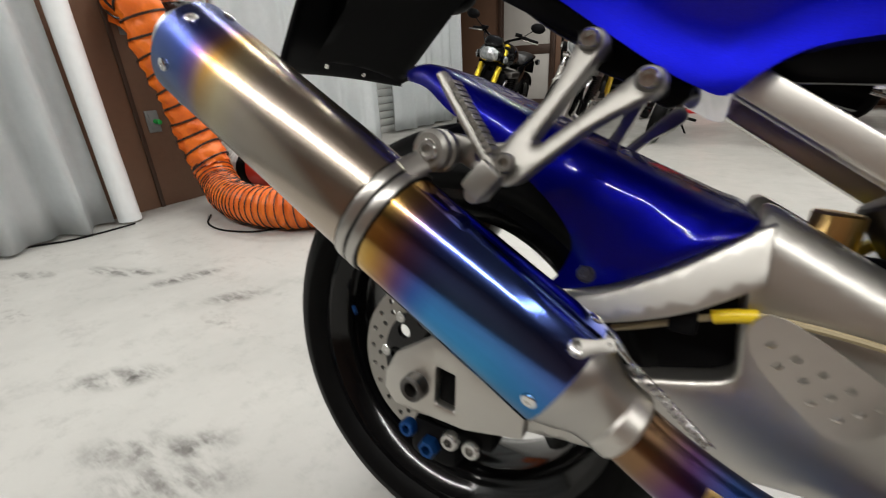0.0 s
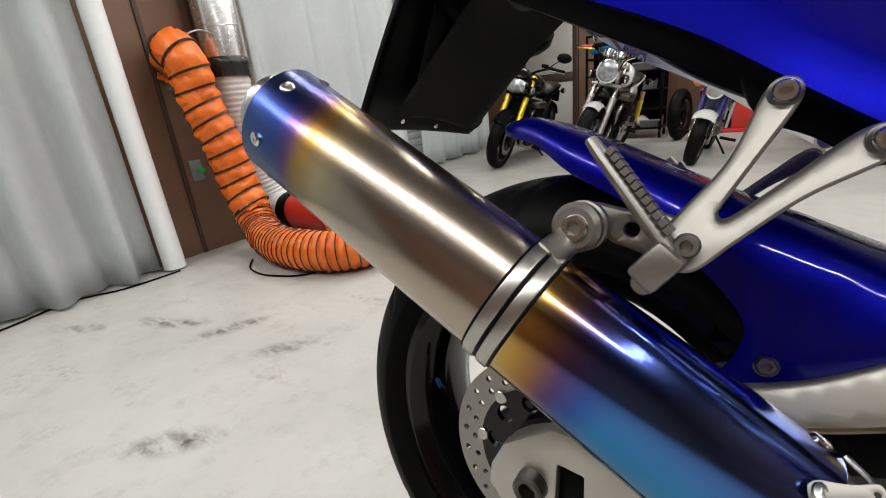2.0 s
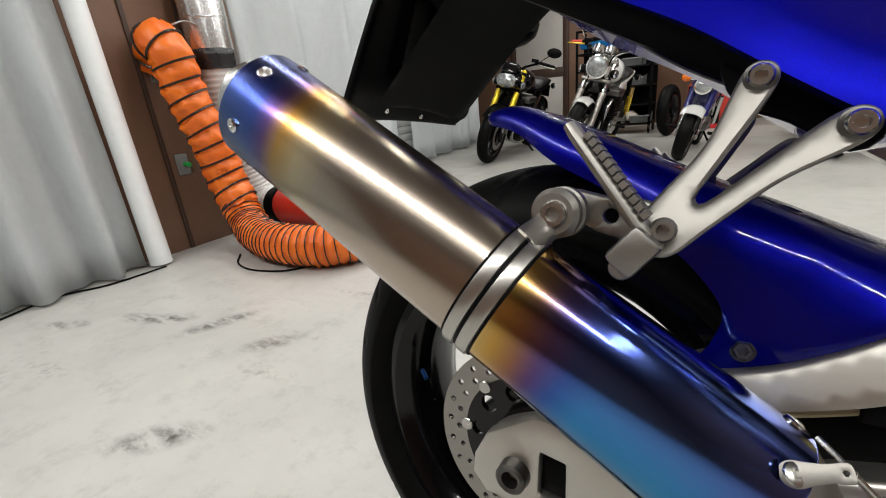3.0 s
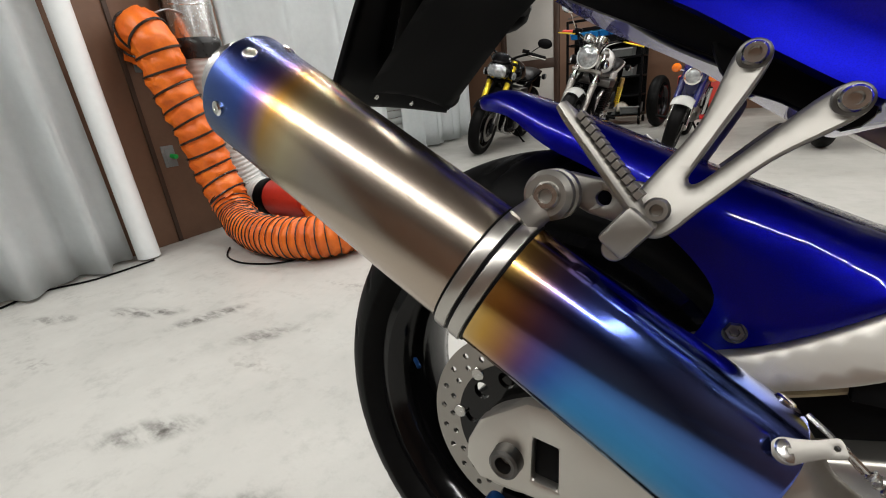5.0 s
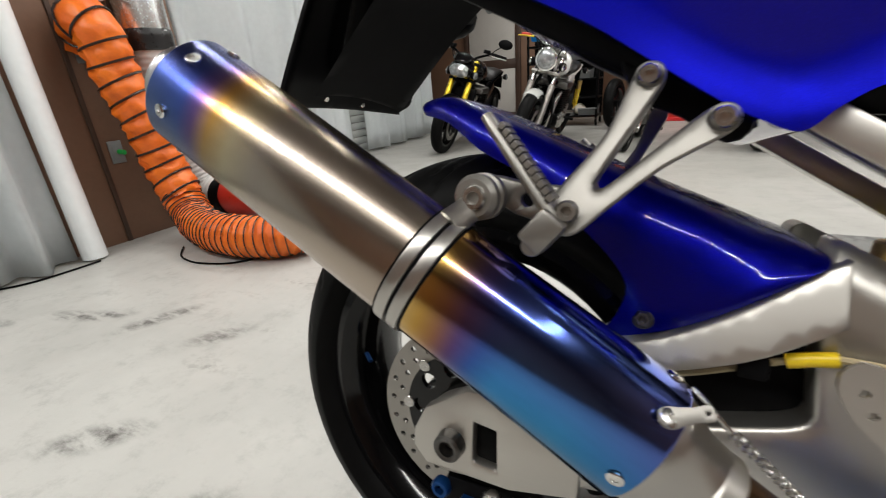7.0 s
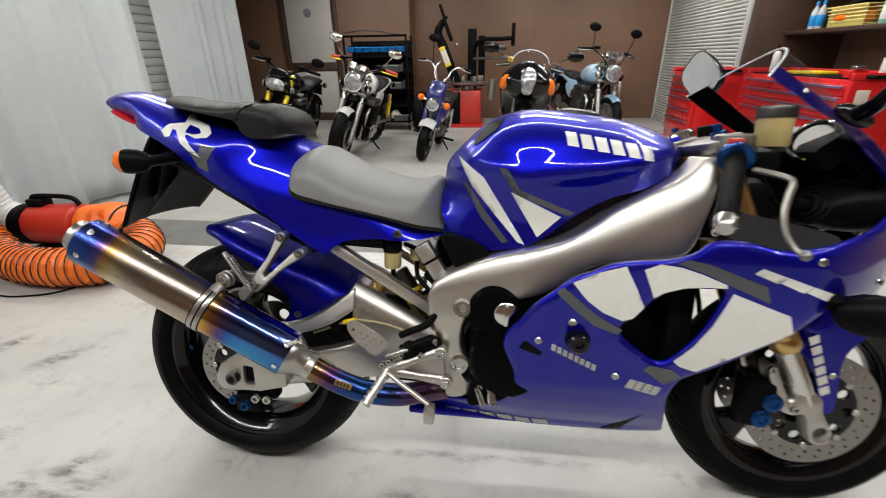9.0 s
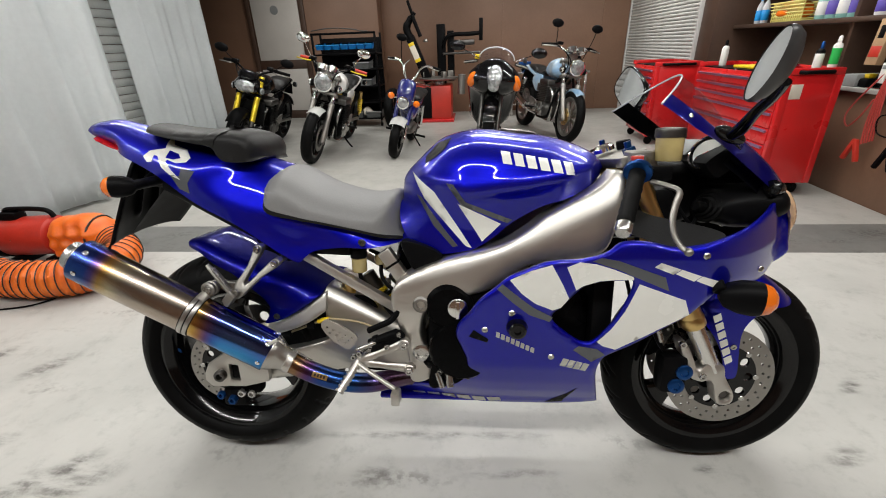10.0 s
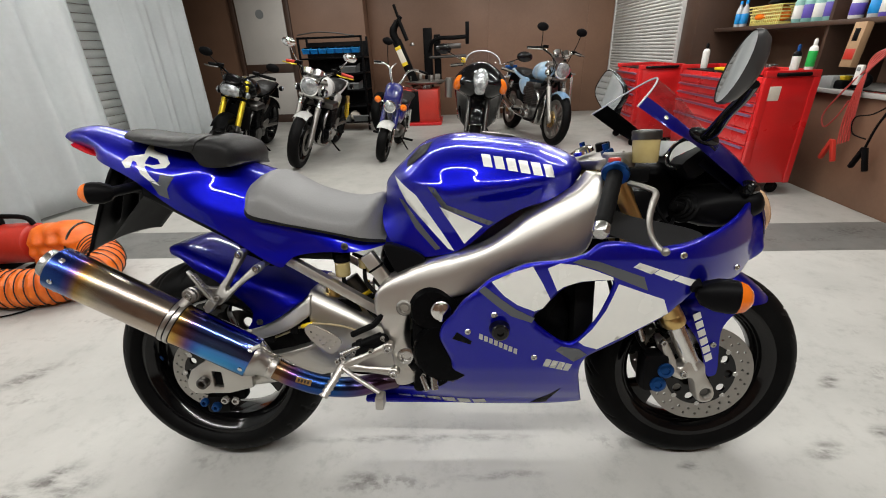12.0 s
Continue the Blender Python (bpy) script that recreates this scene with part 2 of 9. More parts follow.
def triangles(loop, holes=(), step=0.012, rings=()):
    """Triangulates a loop with holes, with inner points on a grid and on rings near the rim."""
    from mathutils.geometry import delaunay_2d_cdt
    lo, hi = loop.min(0), loop.max(0)
    gx, gy = np.arange(lo[0], hi[0], step), np.arange(lo[1], hi[1], step * 0.87)
    G = np.array([(x + (step / 2 if j % 2 else 0), y) for j, y in enumerate(gy) for x in gx])
    pts = [loop] + [h for h in holes]
    extra = []
    for dist in rings:
        prev, nxt = np.roll(loop, 1, 0), np.roll(loop, -1, 0)
        t = nxt - prev
        nrm = np.stack([-t[:, 1], t[:, 0]], 1) / np.maximum(np.linalg.norm(t, axis=1), 1e-9)[:, None]
        for sgn in (1, -1):
            q = loop + nrm * dist * sgn
            ok = inside(loop, q) & (line_distance(loop, q) > dist * 0.92)
            extra.append(q[ok])
    if len(G):
        ok = inside(loop, G) & (line_distance(loop, G) > max([step * 0.45] + [d + step * 0.35 for d in rings]))
        for h in holes:
            ok &= ~inside(h, G) & (line_distance(h, G) > step * 0.45)
        extra.append(G[ok])
    edges, base = [], 0
    for L in pts:
        k = len(L)
        edges += [(base + i, base + (i + 1) % k) for i in range(k)]
        base += k
    V = np.concatenate(pts + extra) if extra else np.concatenate(pts)
    ov, oe, of, *_ = delaunay_2d_cdt([Vector(p) for p in V], edges, [], 0, 1e-5)
    ov = np.array([tuple(v) for v in ov])
    of = np.array([f for f in of if len(f) == 3])
    c = ov[of].mean(1)
    keep = inside(loop, c)
    for h in holes:
        keep &= ~inside(h, c)
    return ov, of[keep]


def two_sided(bm, V, F, ya, yb):
    """Makes a closed body between the sheets y = ya and y = yb over flat triangles."""
    A = [bm.verts.new((p[0], y, p[1])) for p, y in zip(V, ya)]
    C = [bm.verts.new((p[0], y, p[1])) for p, y in zip(V, yb)]
    count = {}
    for f in F:
        for i, j in ((0, 1), (1, 2), (2, 0)):
            k = (f[i], f[j])
            count[k] = count.get(k, 0) + 1
        bm.faces.new([A[i] for i in f])
        bm.faces.new([C[i] for i in reversed(f)])
    for (i, j) in count:
        if (j, i) not in count:
            bm.faces.new((A[j], A[i], C[i], C[j]))
    bmesh.ops.remove_doubles(bm, verts=A + C, dist=1e-5)
    loose = [v for v in bm.verts if not v.link_faces]
    bmesh.ops.delete(bm, geom=loose, context="VERTS")
    return bm


class Puff:
    """A body, alike on both sides, whose half width swells from its rim; open: the stretch of rim that is cut straight."""

    def __init__(self, outline, width, radius, power=2.2, cut=None, rim=0.0, smooth=True, step=0.012):
        self.loop = loop_of(outline, step, smooth)
        self.width, self.radius, self.power, self.rim, self.step = width, radius, power, rim, step
        self.line, self.closed = self.loop, True
        if cut is not None:
            keep = ~inside(np.array(cut, float), self.loop)
            start = next((i for i in range(len(keep)) if keep[i] and not keep[i - 1]), 0)
            order = [(start + i) % len(keep) for i in range(len(keep))]
            self.line, self.closed = self.loop[[i for i in order if keep[i]]], False

    def half(self, P):
        P = np.asarray(P, float)
        d = line_distance(self.line, P, self.closed)
        s = np.clip(d / self.radius, 0, 1)
        w = self.width(P[:, 0], P[:, 1]) if callable(self.width) else self.width
        return self.rim + (w - self.rim) * (1 - (1 - s) ** self.power) ** (1 / self.power)

    def build(self, bm, mid=0.0, near=True, far=True):
        V, F = triangles(self.loop, (), self.step, (self.radius * 0.03, self.radius * 0.12, self.radius * 0.3))
        h = self.half(V)
        return two_sided(bm, V, F, mid - h if near else 0 * h + mid, mid + h if far else 0 * h + mid)

    def right(self, x, z):
        """y of the right-hand surface."""
        return -self.half(np.stack([x, z], 1))


def panel(bm, outline, yfun, thick=0.003, holes=(), edge=0.0, edge_drop=0.0, step=0.012, smooth=True, mirror=False, lift=0.0):
    """A shell that follows y = yfun(x, z), with its rim rolled in by edge_drop."""
    loop = loop_of(outline, step, smooth)
    hl = [loop_of(h, step, smooth) for h in holes]
    V, F = triangles(loop, hl, step, (edge * 0.15, edge * 0.5) if edge else ())
    y = yfun(V[:, 0], V[:, 1]) - lift
    if edge:
        d = line_distance(loop, V)
        for h in hl:
            d = np.minimum(d, line_distance(h, V))
        y = y + edge_drop * (1 - (1 - (1 - np.clip(d / edge, 0, 1)) ** 2) ** 0.5)
    return two_sided(bm, V, F, -y, -(y + thick)) if mirror else two_sided(bm, V, F, y, y + thick)


def plate(bm, outline, y0, y1, holes=(), bevel=0.0, step=0.02, smooth=True):
    """A flat plate between y0 and y1, with chamfered rims."""
    loop = loop_of(outline, step, smooth)
    hl = [loop_of(h, min(step, 0.006), True) for h in holes]
    V, F = triangles(loop, hl, 10.0)
    if not bevel:
        return two_sided(bm, V, F, np.full(len(V), y0), np.full(len(V), y1))
    two_sided(bm, V, F, np.full(len(V), y0), np.full(len(V), y1))
    flat = [e for e in bm.edges if len(e.link_faces) == 2 and e.calc_face_angle(0) > 1.0]
    bmesh.ops.bevel(bm, geom=flat, offset=bevel, segments=2, profile=0.5, affect="EDGES")
    return bm


def ring_loop(cx, cz, r, n=24, turn=0.0):
    return [(cx + r * math.cos(turn + 2 * math.pi * k / n), cz + r * math.sin(turn + 2 * math.pi * k / n)) for k in range(n)]


def blob(bm, c, s, seg=16, ringn=10, m=None):
    made = bmesh.ops.create_uvsphere(bm, u_segments=seg, v_segments=ringn, radius=1)["verts"]
    t = Matrix.Translation(c) @ (m or Matrix.Identity(4)) @ Matrix.Diagonal((s[0], s[1], s[2], 1))
    bmesh.ops.transform(bm, matrix=t, verts=made)
    return bm

# ---------------------------------------------------------------- the materials
BLUE = metallic_paint("blue_paint", (0.002, 0.003, 0.31), 0.72)
WHITE_DECAL = surface("white_decal", (0.78, 0.78, 0.74), 0.25, coat=0.6, vary=0.03, bump=0.0)
GREY_DECAL = surface("grey_decal", (0.07, 0.075, 0.085), 0.3, coat=0.6, vary=0.05, bump=0.0)
SILVER_DECAL = surface("silver_decal", (0.55, 0.55, 0.52), 0.3, metal=0.4, vary=0.05, bump=0.0)
ALU = brushed("cast_aluminium", (0.31, 0.297, 0.275), 0.46, (14, 14, 14))
BRUSHED = brushed("brushed_aluminium", (0.62, 0.595, 0.555), 0.4, (3, 60, 60))
VIOLET_STEEL = brushed("violet_steel", (0.42, 0.3, 0.5), 0.3, (3, 60, 60))
SWINGARM_ALLOY = brushed("swingarm_alloy", (0.6, 0.58, 0.54), 0.4, (4, 50, 50))
SATIN = brushed("satin_steel", (0.5, 0.48, 0.45), 0.32, (10, 10, 40))
POLISHED = brushed("polished_aluminium", (0.8, 0.79, 0.76), 0.14, (20, 20, 20))
CHROME = brushed("chrome", (0.85, 0.85, 0.84), 0.1, (10, 10, 10))
STEEL = brushed("steel", (0.55, 0.54, 0.52), 0.25, (10, 10, 40))
DISC_STEEL = brushed("drilled_disc_steel", (0.36, 0.345, 0.32), 0.34, (14, 14, 14))
DARK_STEEL = brushed("dark_steel", (0.12, 0.115, 0.11), 0.38, (20, 20, 20))
GOLD = brushed("gold_anodised", (0.72, 0.5, 0.2), 0.3, (10, 10, 10))
GOLD_LEG = surface("gold_fork", (0.75, 0.55, 0.03), 0.3, metal=0.6, vary=0.05, bump=0.0)
BLUE_ANOD = surface("blue_anodised", (0.008, 0.06, 0.22), 0.3, metal=0.8, vary=0.06, bump=0.0)
RUBBER = surface("tyre_rubber", (0.0055, 0.0055, 0.0056), 0.5, vary=0.2, scale=14, grain=90, bump=0.15, spec=0.06)
BLACK = surface("black_plastic", (0.0045, 0.0045, 0.005), 0.42, vary=0.12, scale=10, bump=0.04, spec=0.055)
BLACK_GLOSS = surface("black_gloss", (0.004, 0.004, 0.0045), 0.1, vary=0.1, bump=0.0, rough_vary=0.04, spec=0.4)
BLACK_RIM = surface("black_rim", (0.003, 0.003, 0.0034), 0.12, vary=0.1, bump=0.0, rough_vary=0.04, spec=0.35)
ENGINE_BLACK = surface("engine_black", (0.003, 0.003, 0.0034), 0.28, vary=0.2, scale=20, bump=0.06, spec=0.05)
GREY_VINYL = surface("grey_seat_vinyl", (0.2, 0.2, 0.2), 0.5, vary=0.06, scale=5, grain=220, bump=0.2)
BLACK_VINYL = surface("black_seat_vinyl", (0.008, 0.008, 0.0083), 0.45, vary=0.08, scale=6, grain=200, bump=0.2, spec=0.25)
ORANGE_LENS = surface("orange_lens", (0.85, 0.18, 0.01), 0.12, vary=0.08, bump=0.0, coat=0.5)
RED_LENS = surface("red_lens", (0.6, 0.01, 0.015), 0.12, vary=0.08, bump=0.0, coat=0.5)
CLEAR_LENS = surface("headlight_lens", (0.62, 0.65, 0.66), 0.1, metal=0.55, vary=0.3, scale=25, grain=60, bump=0.3, coat=1.0)
PEACH_LENS = surface("headlight_edge", (0.85, 0.55, 0.33), 0.12, vary=0.15, bump=0.0, coat=1.0)
SCREEN, _nt, _b = node_material("smoked_screen")
_b.inputs["Base Color"].default_value, _b.inputs["Roughness"].default_value, _b.inputs["Alpha"].default_value = (0.03, 0.03, 0.035, 1), 0.03, 0.22
MIRROR_GLASS, _nt, _b = node_material("mirror_glass")
_b.inputs["Metallic"].default_value, _b.inputs["Roughness"].default_value = 1.0, 0.02
_b.inputs["Base Color"].default_value = (0.62, 0.62, 0.62, 1)
MIRROR_SHELL = surface("mirror_shell", (0.06, 0.06, 0.062), 0.3, metal=0.3, vary=0.1, bump=0.0)
AMBER_FLUID = surface("brake_fluid_pot", (0.5, 0.4, 0.17), 0.2, vary=0.1, bump=0.0, coat=0.5)
YELLOW = surface("yellow_plastic", (0.85, 0.6, 0.02), 0.35, vary=0.08, bump=0.0)
RED_PAINT = surface("red_paint", (0.62, 0.012, 0.014), 0.3, vary=0.07, scale=3, bump=0.01, coat=0.4)
RED_DIM = surface("red_plastic", (0.55, 0.035, 0.02), 0.4, vary=0.1, bump=0.02)
GREY_TI, GOLD_TI = (0.43, 0.365, 0.305), (0.6, 0.45, 0.23)
CAN_STOPS = [(-0.17, (0.025, 0.09, 0.24)), (-0.115, (0.02, 0.075, 0.27)), (-0.098, (0.1, 0.06, 0.2)), (-0.08, (0.4, 0.25, 0.08)), (-0.055, (0.54, 0.45, 0.29)), (-0.02, GREY_TI), (0.118, GREY_TI),
             (0.136, (0.56, 0.4, 0.17)), (0.152, (0.48, 0.28, 0.06)), (0.168, (0.27, 0.12, 0.06)), (0.182, (0.1, 0.05, 0.16)), (0.198, (0.035, 0.1, 0.36)), (0.22, (0.04, 0.24, 0.54)), (0.28, (0.04, 0.27, 0.54)), (0.34, (0.03, 0.19, 0.45))]
# upper side: violet-blue tint, its front raised to carry the highlight band
CAN_UPPER = [(-0.17, (0.03, 0.06, 0.24)), (-0.115, (0.03, 0.05, 0.27)), (-0.098, (0.14, 0.07, 0.24)), (-0.08, (0.58, 0.3, 0.06)), (-0.055, (0.58, 0.47, 0.29)), (-0.02, GREY_TI), (0.118, GREY_TI),
             (0.132, (0.58, 0.42, 0.17)), (0.148, (0.54, 0.33, 0.09)), (0.164, (0.34, 0.19, 0.13)), (0.18, (0.17, 0.12, 0.33)), (0.2, (0.09, 0.13, 0.5)), (0.24, (0.1, 0.17, 0.54)), (0.29, (0.1, 0.17, 0.54)), (0.34, (0.12, 0.16, 0.54))]
TITAN = ramp_metal("heat_tinted_titanium", CAN_STOPS, 0.235, upper=CAN_UPPER, front=0.13)
PIPE_STOPS = [(-0.2, (0.3, 0.2, 0.1)), (-0.06, (0.26, 0.15, 0.08)), (-0.035, (0.12, 0.05, 0.16)), (-0.005, (0.03, 0.07, 0.26)), (0.08, (0.02, 0.08, 0.26)), (0.16, (0.1, 0.05, 0.12)), (0.3, (0.14, 0.11, 0.09))]
TITAN_PIPE = ramp_metal("heat_tinted_pipe", PIPE_STOPS, 0.22, -0.2, 0.3, 0.04)
BROWN_WALL = surface("brown_wall", (0.205, 0.112, 0.069), 0.55, vary=0.1, scale=1.3, grain=45, bump=0.12)
BROWN_DARK = surface("brown_timber", (0.07, 0.036, 0.022), 0.5, vary=0.15, scale=3, grain=50, bump=0.1)
CURTAIN = surface("white_vinyl_curtain", (0.86, 0.9, 0.91), 0.42, vary=0.05, scale=1.5, grain=30, bump=0.06)
CEILING_WHITE = surface("ceiling_grey", (0.16, 0.145, 0.13), 0.8, vary=0.04, scale=1.5, bump=0.05)
SHUTTER = surface("shutter_grey", (0.58, 0.58, 0.56), 0.5, metal=0.1, vary=0.08, scale=4, bump=0.02)
DOOR_WHITE = surface("door_white", (0.55, 0.52, 0.48), 0.5, vary=0.06, scale=2, bump=0.02)
ORANGE_FABRIC = surface("orange_duct_fabric", (0.93, 0.2, 0.012), 0.42, vary=0.12, scale=9, grain=70, bump=0.35, tint=(0.75, 0.12, 0.01))
FOIL = brushed("aluminium_foil_duct", (0.75, 0.75, 0.74), 0.25, (30, 30, 12))
WHITE_HOSE = surface("white_hose", (0.7, 0.7, 0.68), 0.4, vary=0.08, bump=0.05)
BLACK_TAPE = surface("black_tape", (0.015, 0.015, 0.016), 0.3, vary=0.2, scale=30, bump=0.3)
BLUE_BIN = surface("blue_plastic", (0.01, 0.28, 0.7), 0.4, vary=0.08, bump=0.02)
GREY_BIN = surface("grey_plastic", (0.25, 0.26, 0.26), 0.45, vary=0.1, bump=0.02)
WHITE_PLASTIC = surface("white_plastic", (0.78, 0.77, 0.73), 0.35, vary=0.06, bump=0.01)
WHITE_PAINT = surface("white_tank_paint", (0.78, 0.78, 0.76), 0.2, vary=0.04, bump=0.0, coat=0.8)
PALE_BLUE = surface("pale_blue_paint", (0.28, 0.46, 0.68), 0.2, vary=0.08, bump=0.0, coat=0.8, tint=(0.45, 0.55, 0.6))
DEEP_BLUE = surface("deep_blue_paint", (0.01, 0.015, 0.14), 0.25, vary=0.08, bump=0.0, coat=0.7)
CONCRETE_GREY = surface("counter_grey", (0.4, 0.39, 0.37), 0.5, vary=0.1, bump=0.05)
CARDBOARD = surface("cardboard", (0.42, 0.26, 0.14), 0.7, vary=0.1, bump=0.05)
PAPER = surface("paper_label", (0.75, 0.68, 0.58), 0.6, vary=0.06, bump=0.0)
STRAW = surface("straw_hose", (0.42, 0.34, 0.2), 0.45, vary=0.08, bump=0.0)
GREEN = surface("green_label", (0.02, 0.45, 0.08), 0.4, vary=0.08, bump=0.0)
PURPLE = surface("violet_label", (0.12, 0.08, 0.42), 0.4, vary=0.08, bump=0.0)
TEAL = surface("teal_plastic", (0.25, 0.5, 0.45), 0.3, vary=0.08, bump=0.0)
YELLOW_BASKET = surface("yellow_basket", (0.78, 0.68, 0.2), 0.4, vary=0.08, bump=0.0)
RED_CABLE = surface("red_cable", (0.45, 0.05, 0.04), 0.4, vary=0.1, bump=0.0)
CLEAR_PLASTIC = surface("clear_grey_plastic", (0.6, 0.62, 0.64), 0.2, vary=0.1, bump=0.0)


def floor_material(name, base, stain, amount, spots=()):
    """Painted concrete: clouds, fine dirt, tyre smears, and some black marks of their own shape."""
    m, nt, b = node_material(name)
    n, l = nt.nodes, nt.links
    tc = n.new("ShaderNodeTexCoord")

    def noise_node(s, detail=6, rough=0.6, stretch=None):
        t = n.new("ShaderNodeTexNoise")
        t.inputs["Scale"].default_value, t.inputs["Detail"].default_value, t.inputs["Roughness"].default_value = s, detail, rough
        if stretch:
            mp = n.new("ShaderNodeMapping")
            mp.inputs["Scale"].default_value, mp.inputs["Rotation"].default_value = stretch, (0, 0, 0.5)
            l.new(tc.outputs["Object"], mp.inputs[0]), l.new(mp.outputs[0], t.inputs["Vector"])
        else:
            l.new(tc.outputs["Object"], t.inputs["Vector"])
        return t.outputs[0]

    def span(v, lo, hi, a=0.0, c=1.0):
        r = n.new("ShaderNodeMapRange")
        r.interpolation_type = "SMOOTHSTEP"
        r.inputs[1].default_value, r.inputs[2].default_value, r.inputs[3].default_value, r.inputs[4].default_value = lo, hi, a, c
        l.new(v, r.inputs[0])
        return r.outputs[0]

    def math_node(op, a, c):
        k = n.new("ShaderNodeMath")
        k.operation = op
        for i, v in enumerate((a, c)):
            if isinstance(v, (int, float)):
                k.inputs[i].default_value = v
            else:
                l.new(v, k.inputs[i])
        return k.outputs[0]

    def blend(f, a, c):
        k = n.new("ShaderNodeMix")
        k.data_type = "RGBA"
        l.new(f, k.inputs[0])
        for i, v in ((6, a), (7, c)):
            if isinstance(v, tuple):
                k.inputs[i].default_value = rgba(v)
            else:
                l.new(v, k.inputs[i])
        return k.outputs[2]

    clouds, fine = noise_node(1.6), noise_node(120, 3)
    col = blend(span(clouds, 0.35, 0.7), base, tuple(v * 0.85 for v in base))
    col = blend(span(noise_node(9, 9, 0.75), 0.48, 0.72, 0, 0.7), col, tuple(v * 0.68 for v in base))
    smear = math_node("MULTIPLY", span(noise_node(2.2, 4, 0.5, (1, 3.2, 1)), 0.62 - amount * 0.1, 0.78), span(noise_node(38, 5), 0.45, 0.62, 0, amount))
    col = blend(smear, col, stain)
    total = None
    breakup = math_node("MULTIPLY", span(noise_node(9, 5, 0.6, (1, 3.5, 1)), 0.36, 0.62), span(noise_node(30, 8, 0.7), 0.28, 0.66, 0.25, 1))
    for sx, sy, length, width, turn, depth in spots:
        mp = n.new("ShaderNodeMapping")
        mp.vector_type = "TEXTURE"
        mp.inputs["Location"].default_value, mp.inputs["Rotation"].default_value, mp.inputs["Scale"].default_value = (sx, sy, 0), (0, 0, radians(turn)), (length, width, 1)
        l.new(tc.outputs["Object"], mp.inputs[0])
        ln = n.new("ShaderNodeVectorMath")
        ln.operation = "LENGTH"
        l.new(mp.outputs[0], ln.inputs[0])
        s = math_node("MULTIPLY", span(ln.outputs["Value"], 0.15, 1.0, depth, 0.0), breakup)
        total = s if total is None else math_node("MAXIMUM", total, s)
    if total is not None:
        col = blend(total, col, (0.05, 0.045, 0.04))
    l.new(col, b.inputs["Base Color"])
    l.new(span(clouds, 0.3, 0.7, 0.3, 0.5), b.inputs["Roughness"])
    bp = n.new("ShaderNodeBump")
    bp.inputs["Strength"].default_value, bp.inputs["Distance"].default_value = 0.12, 0.002
    l.new(fine, bp.inputs["Height"]), l.new(bp.outputs[0], b.inputs["Normal"])
    return m

# ---------------------------------------------------------------- the room
SPOTS = [(-1.35, 0.31, 0.21, 0.057, 62, 1), (-1.03, 0.31, 0.147, 0.069, 50, 0.825), (-0.91, -0.11, 0.179, 0.063, 42, 1), (-1.7, 0.2, 0.21, 0.052, 14, 0.9), (-1.6, 0.24, 0.168, 0.057, 24, 1), (-1.97, 0.03, 0.168, 0.057, 25, 0.825),
         (-0.48, -0.21, 0.21, 0.069, 30, 0.75), (-0.62, -0.21, 0.168, 0.069, 30, 0.75), (-0.52, -0.14, 0.126, 0.057, 40, 0.825), (0.2, 0, 0.053, 0.034, 30, 0.45), (0.6, 0.03, 0.578, 0.023, 2, 0.6), (0.745, 0.03, 0.315, 0.023, 3, 0.5),
         (0.44, -0.12, 0.084, 0.057, 20, 0.75), (1.42, -0.06, 0.053, 0.023, 10, 1), (1.85, 0, 0.095, 0.046, 20, 0.825), (2.08, 0.3, 0.095, 0.04, 40, 0.9), (2.08, 0.08, 0.074, 0.034, 10, 0.9), (0.85, -0.1, 0.21, 0.023, 5, 0.525)]
FLOOR_NEAR = floor_material("painted_floor", (0.48, 0.475, 0.45), (0.12, 0.11, 0.1), 0.6, SPOTS)
FLOOR_BAND = floor_material("worn_concrete_band", (0.145, 0.145, 0.138), (0.05, 0.05, 0.047), 1.6)
FLOOR_FAR = floor_material("grey_floor", (0.36, 0.352, 0.328), (0.3, 0.24, 0.17), 0.35)

LEFT, RIGHT, BACK, FRONT = -4.6, 4.15, 7.5, -3.4
bm = B()
for y0, y1, slot in ((FRONT, 1.4, 0), (1.4, 1.83, 1), (1.83, BACK, 2)):
    vs = [bm.verts.new((x, y, 0)) for x, y in ((LEFT, y0), (RIGHT, y0), (RIGHT, y1), (LEFT, y1))]
    bm.faces.new(vs).material_index = slot
bmesh.ops.remove_doubles(bm, verts=bm.verts, dist=1e-4)
box(bm, LEFT, RIGHT, FRONT, BACK, -0.2, -0.05)
floor = tagged(part("floor", bm, [FLOOR_NEAR, FLOOR_BAND, FLOOR_FAR]), "light grey painted concrete garage floor with black smears", "floor", kind="structure")

bm = B()
box(bm, LEFT - 0.2, RIGHT + 0.2, FRONT - 0.2, BACK + 0.2, CEILING, CEILING + 0.15)
tagged(part("ceiling", bm, CEILING_WHITE), "plain dark grey garage ceiling", "ceiling", kind="structure")


def wall(name, x0, x1, y0, y1, z0=0.0, z1=CEILING, material=BROWN_WALL, label="brown painted panel wall", category="wall"):
    return tagged(part(name, box(B(), x0, x1, y0, y1, z0, z1, 0.003), material), label, category, kind="structure")


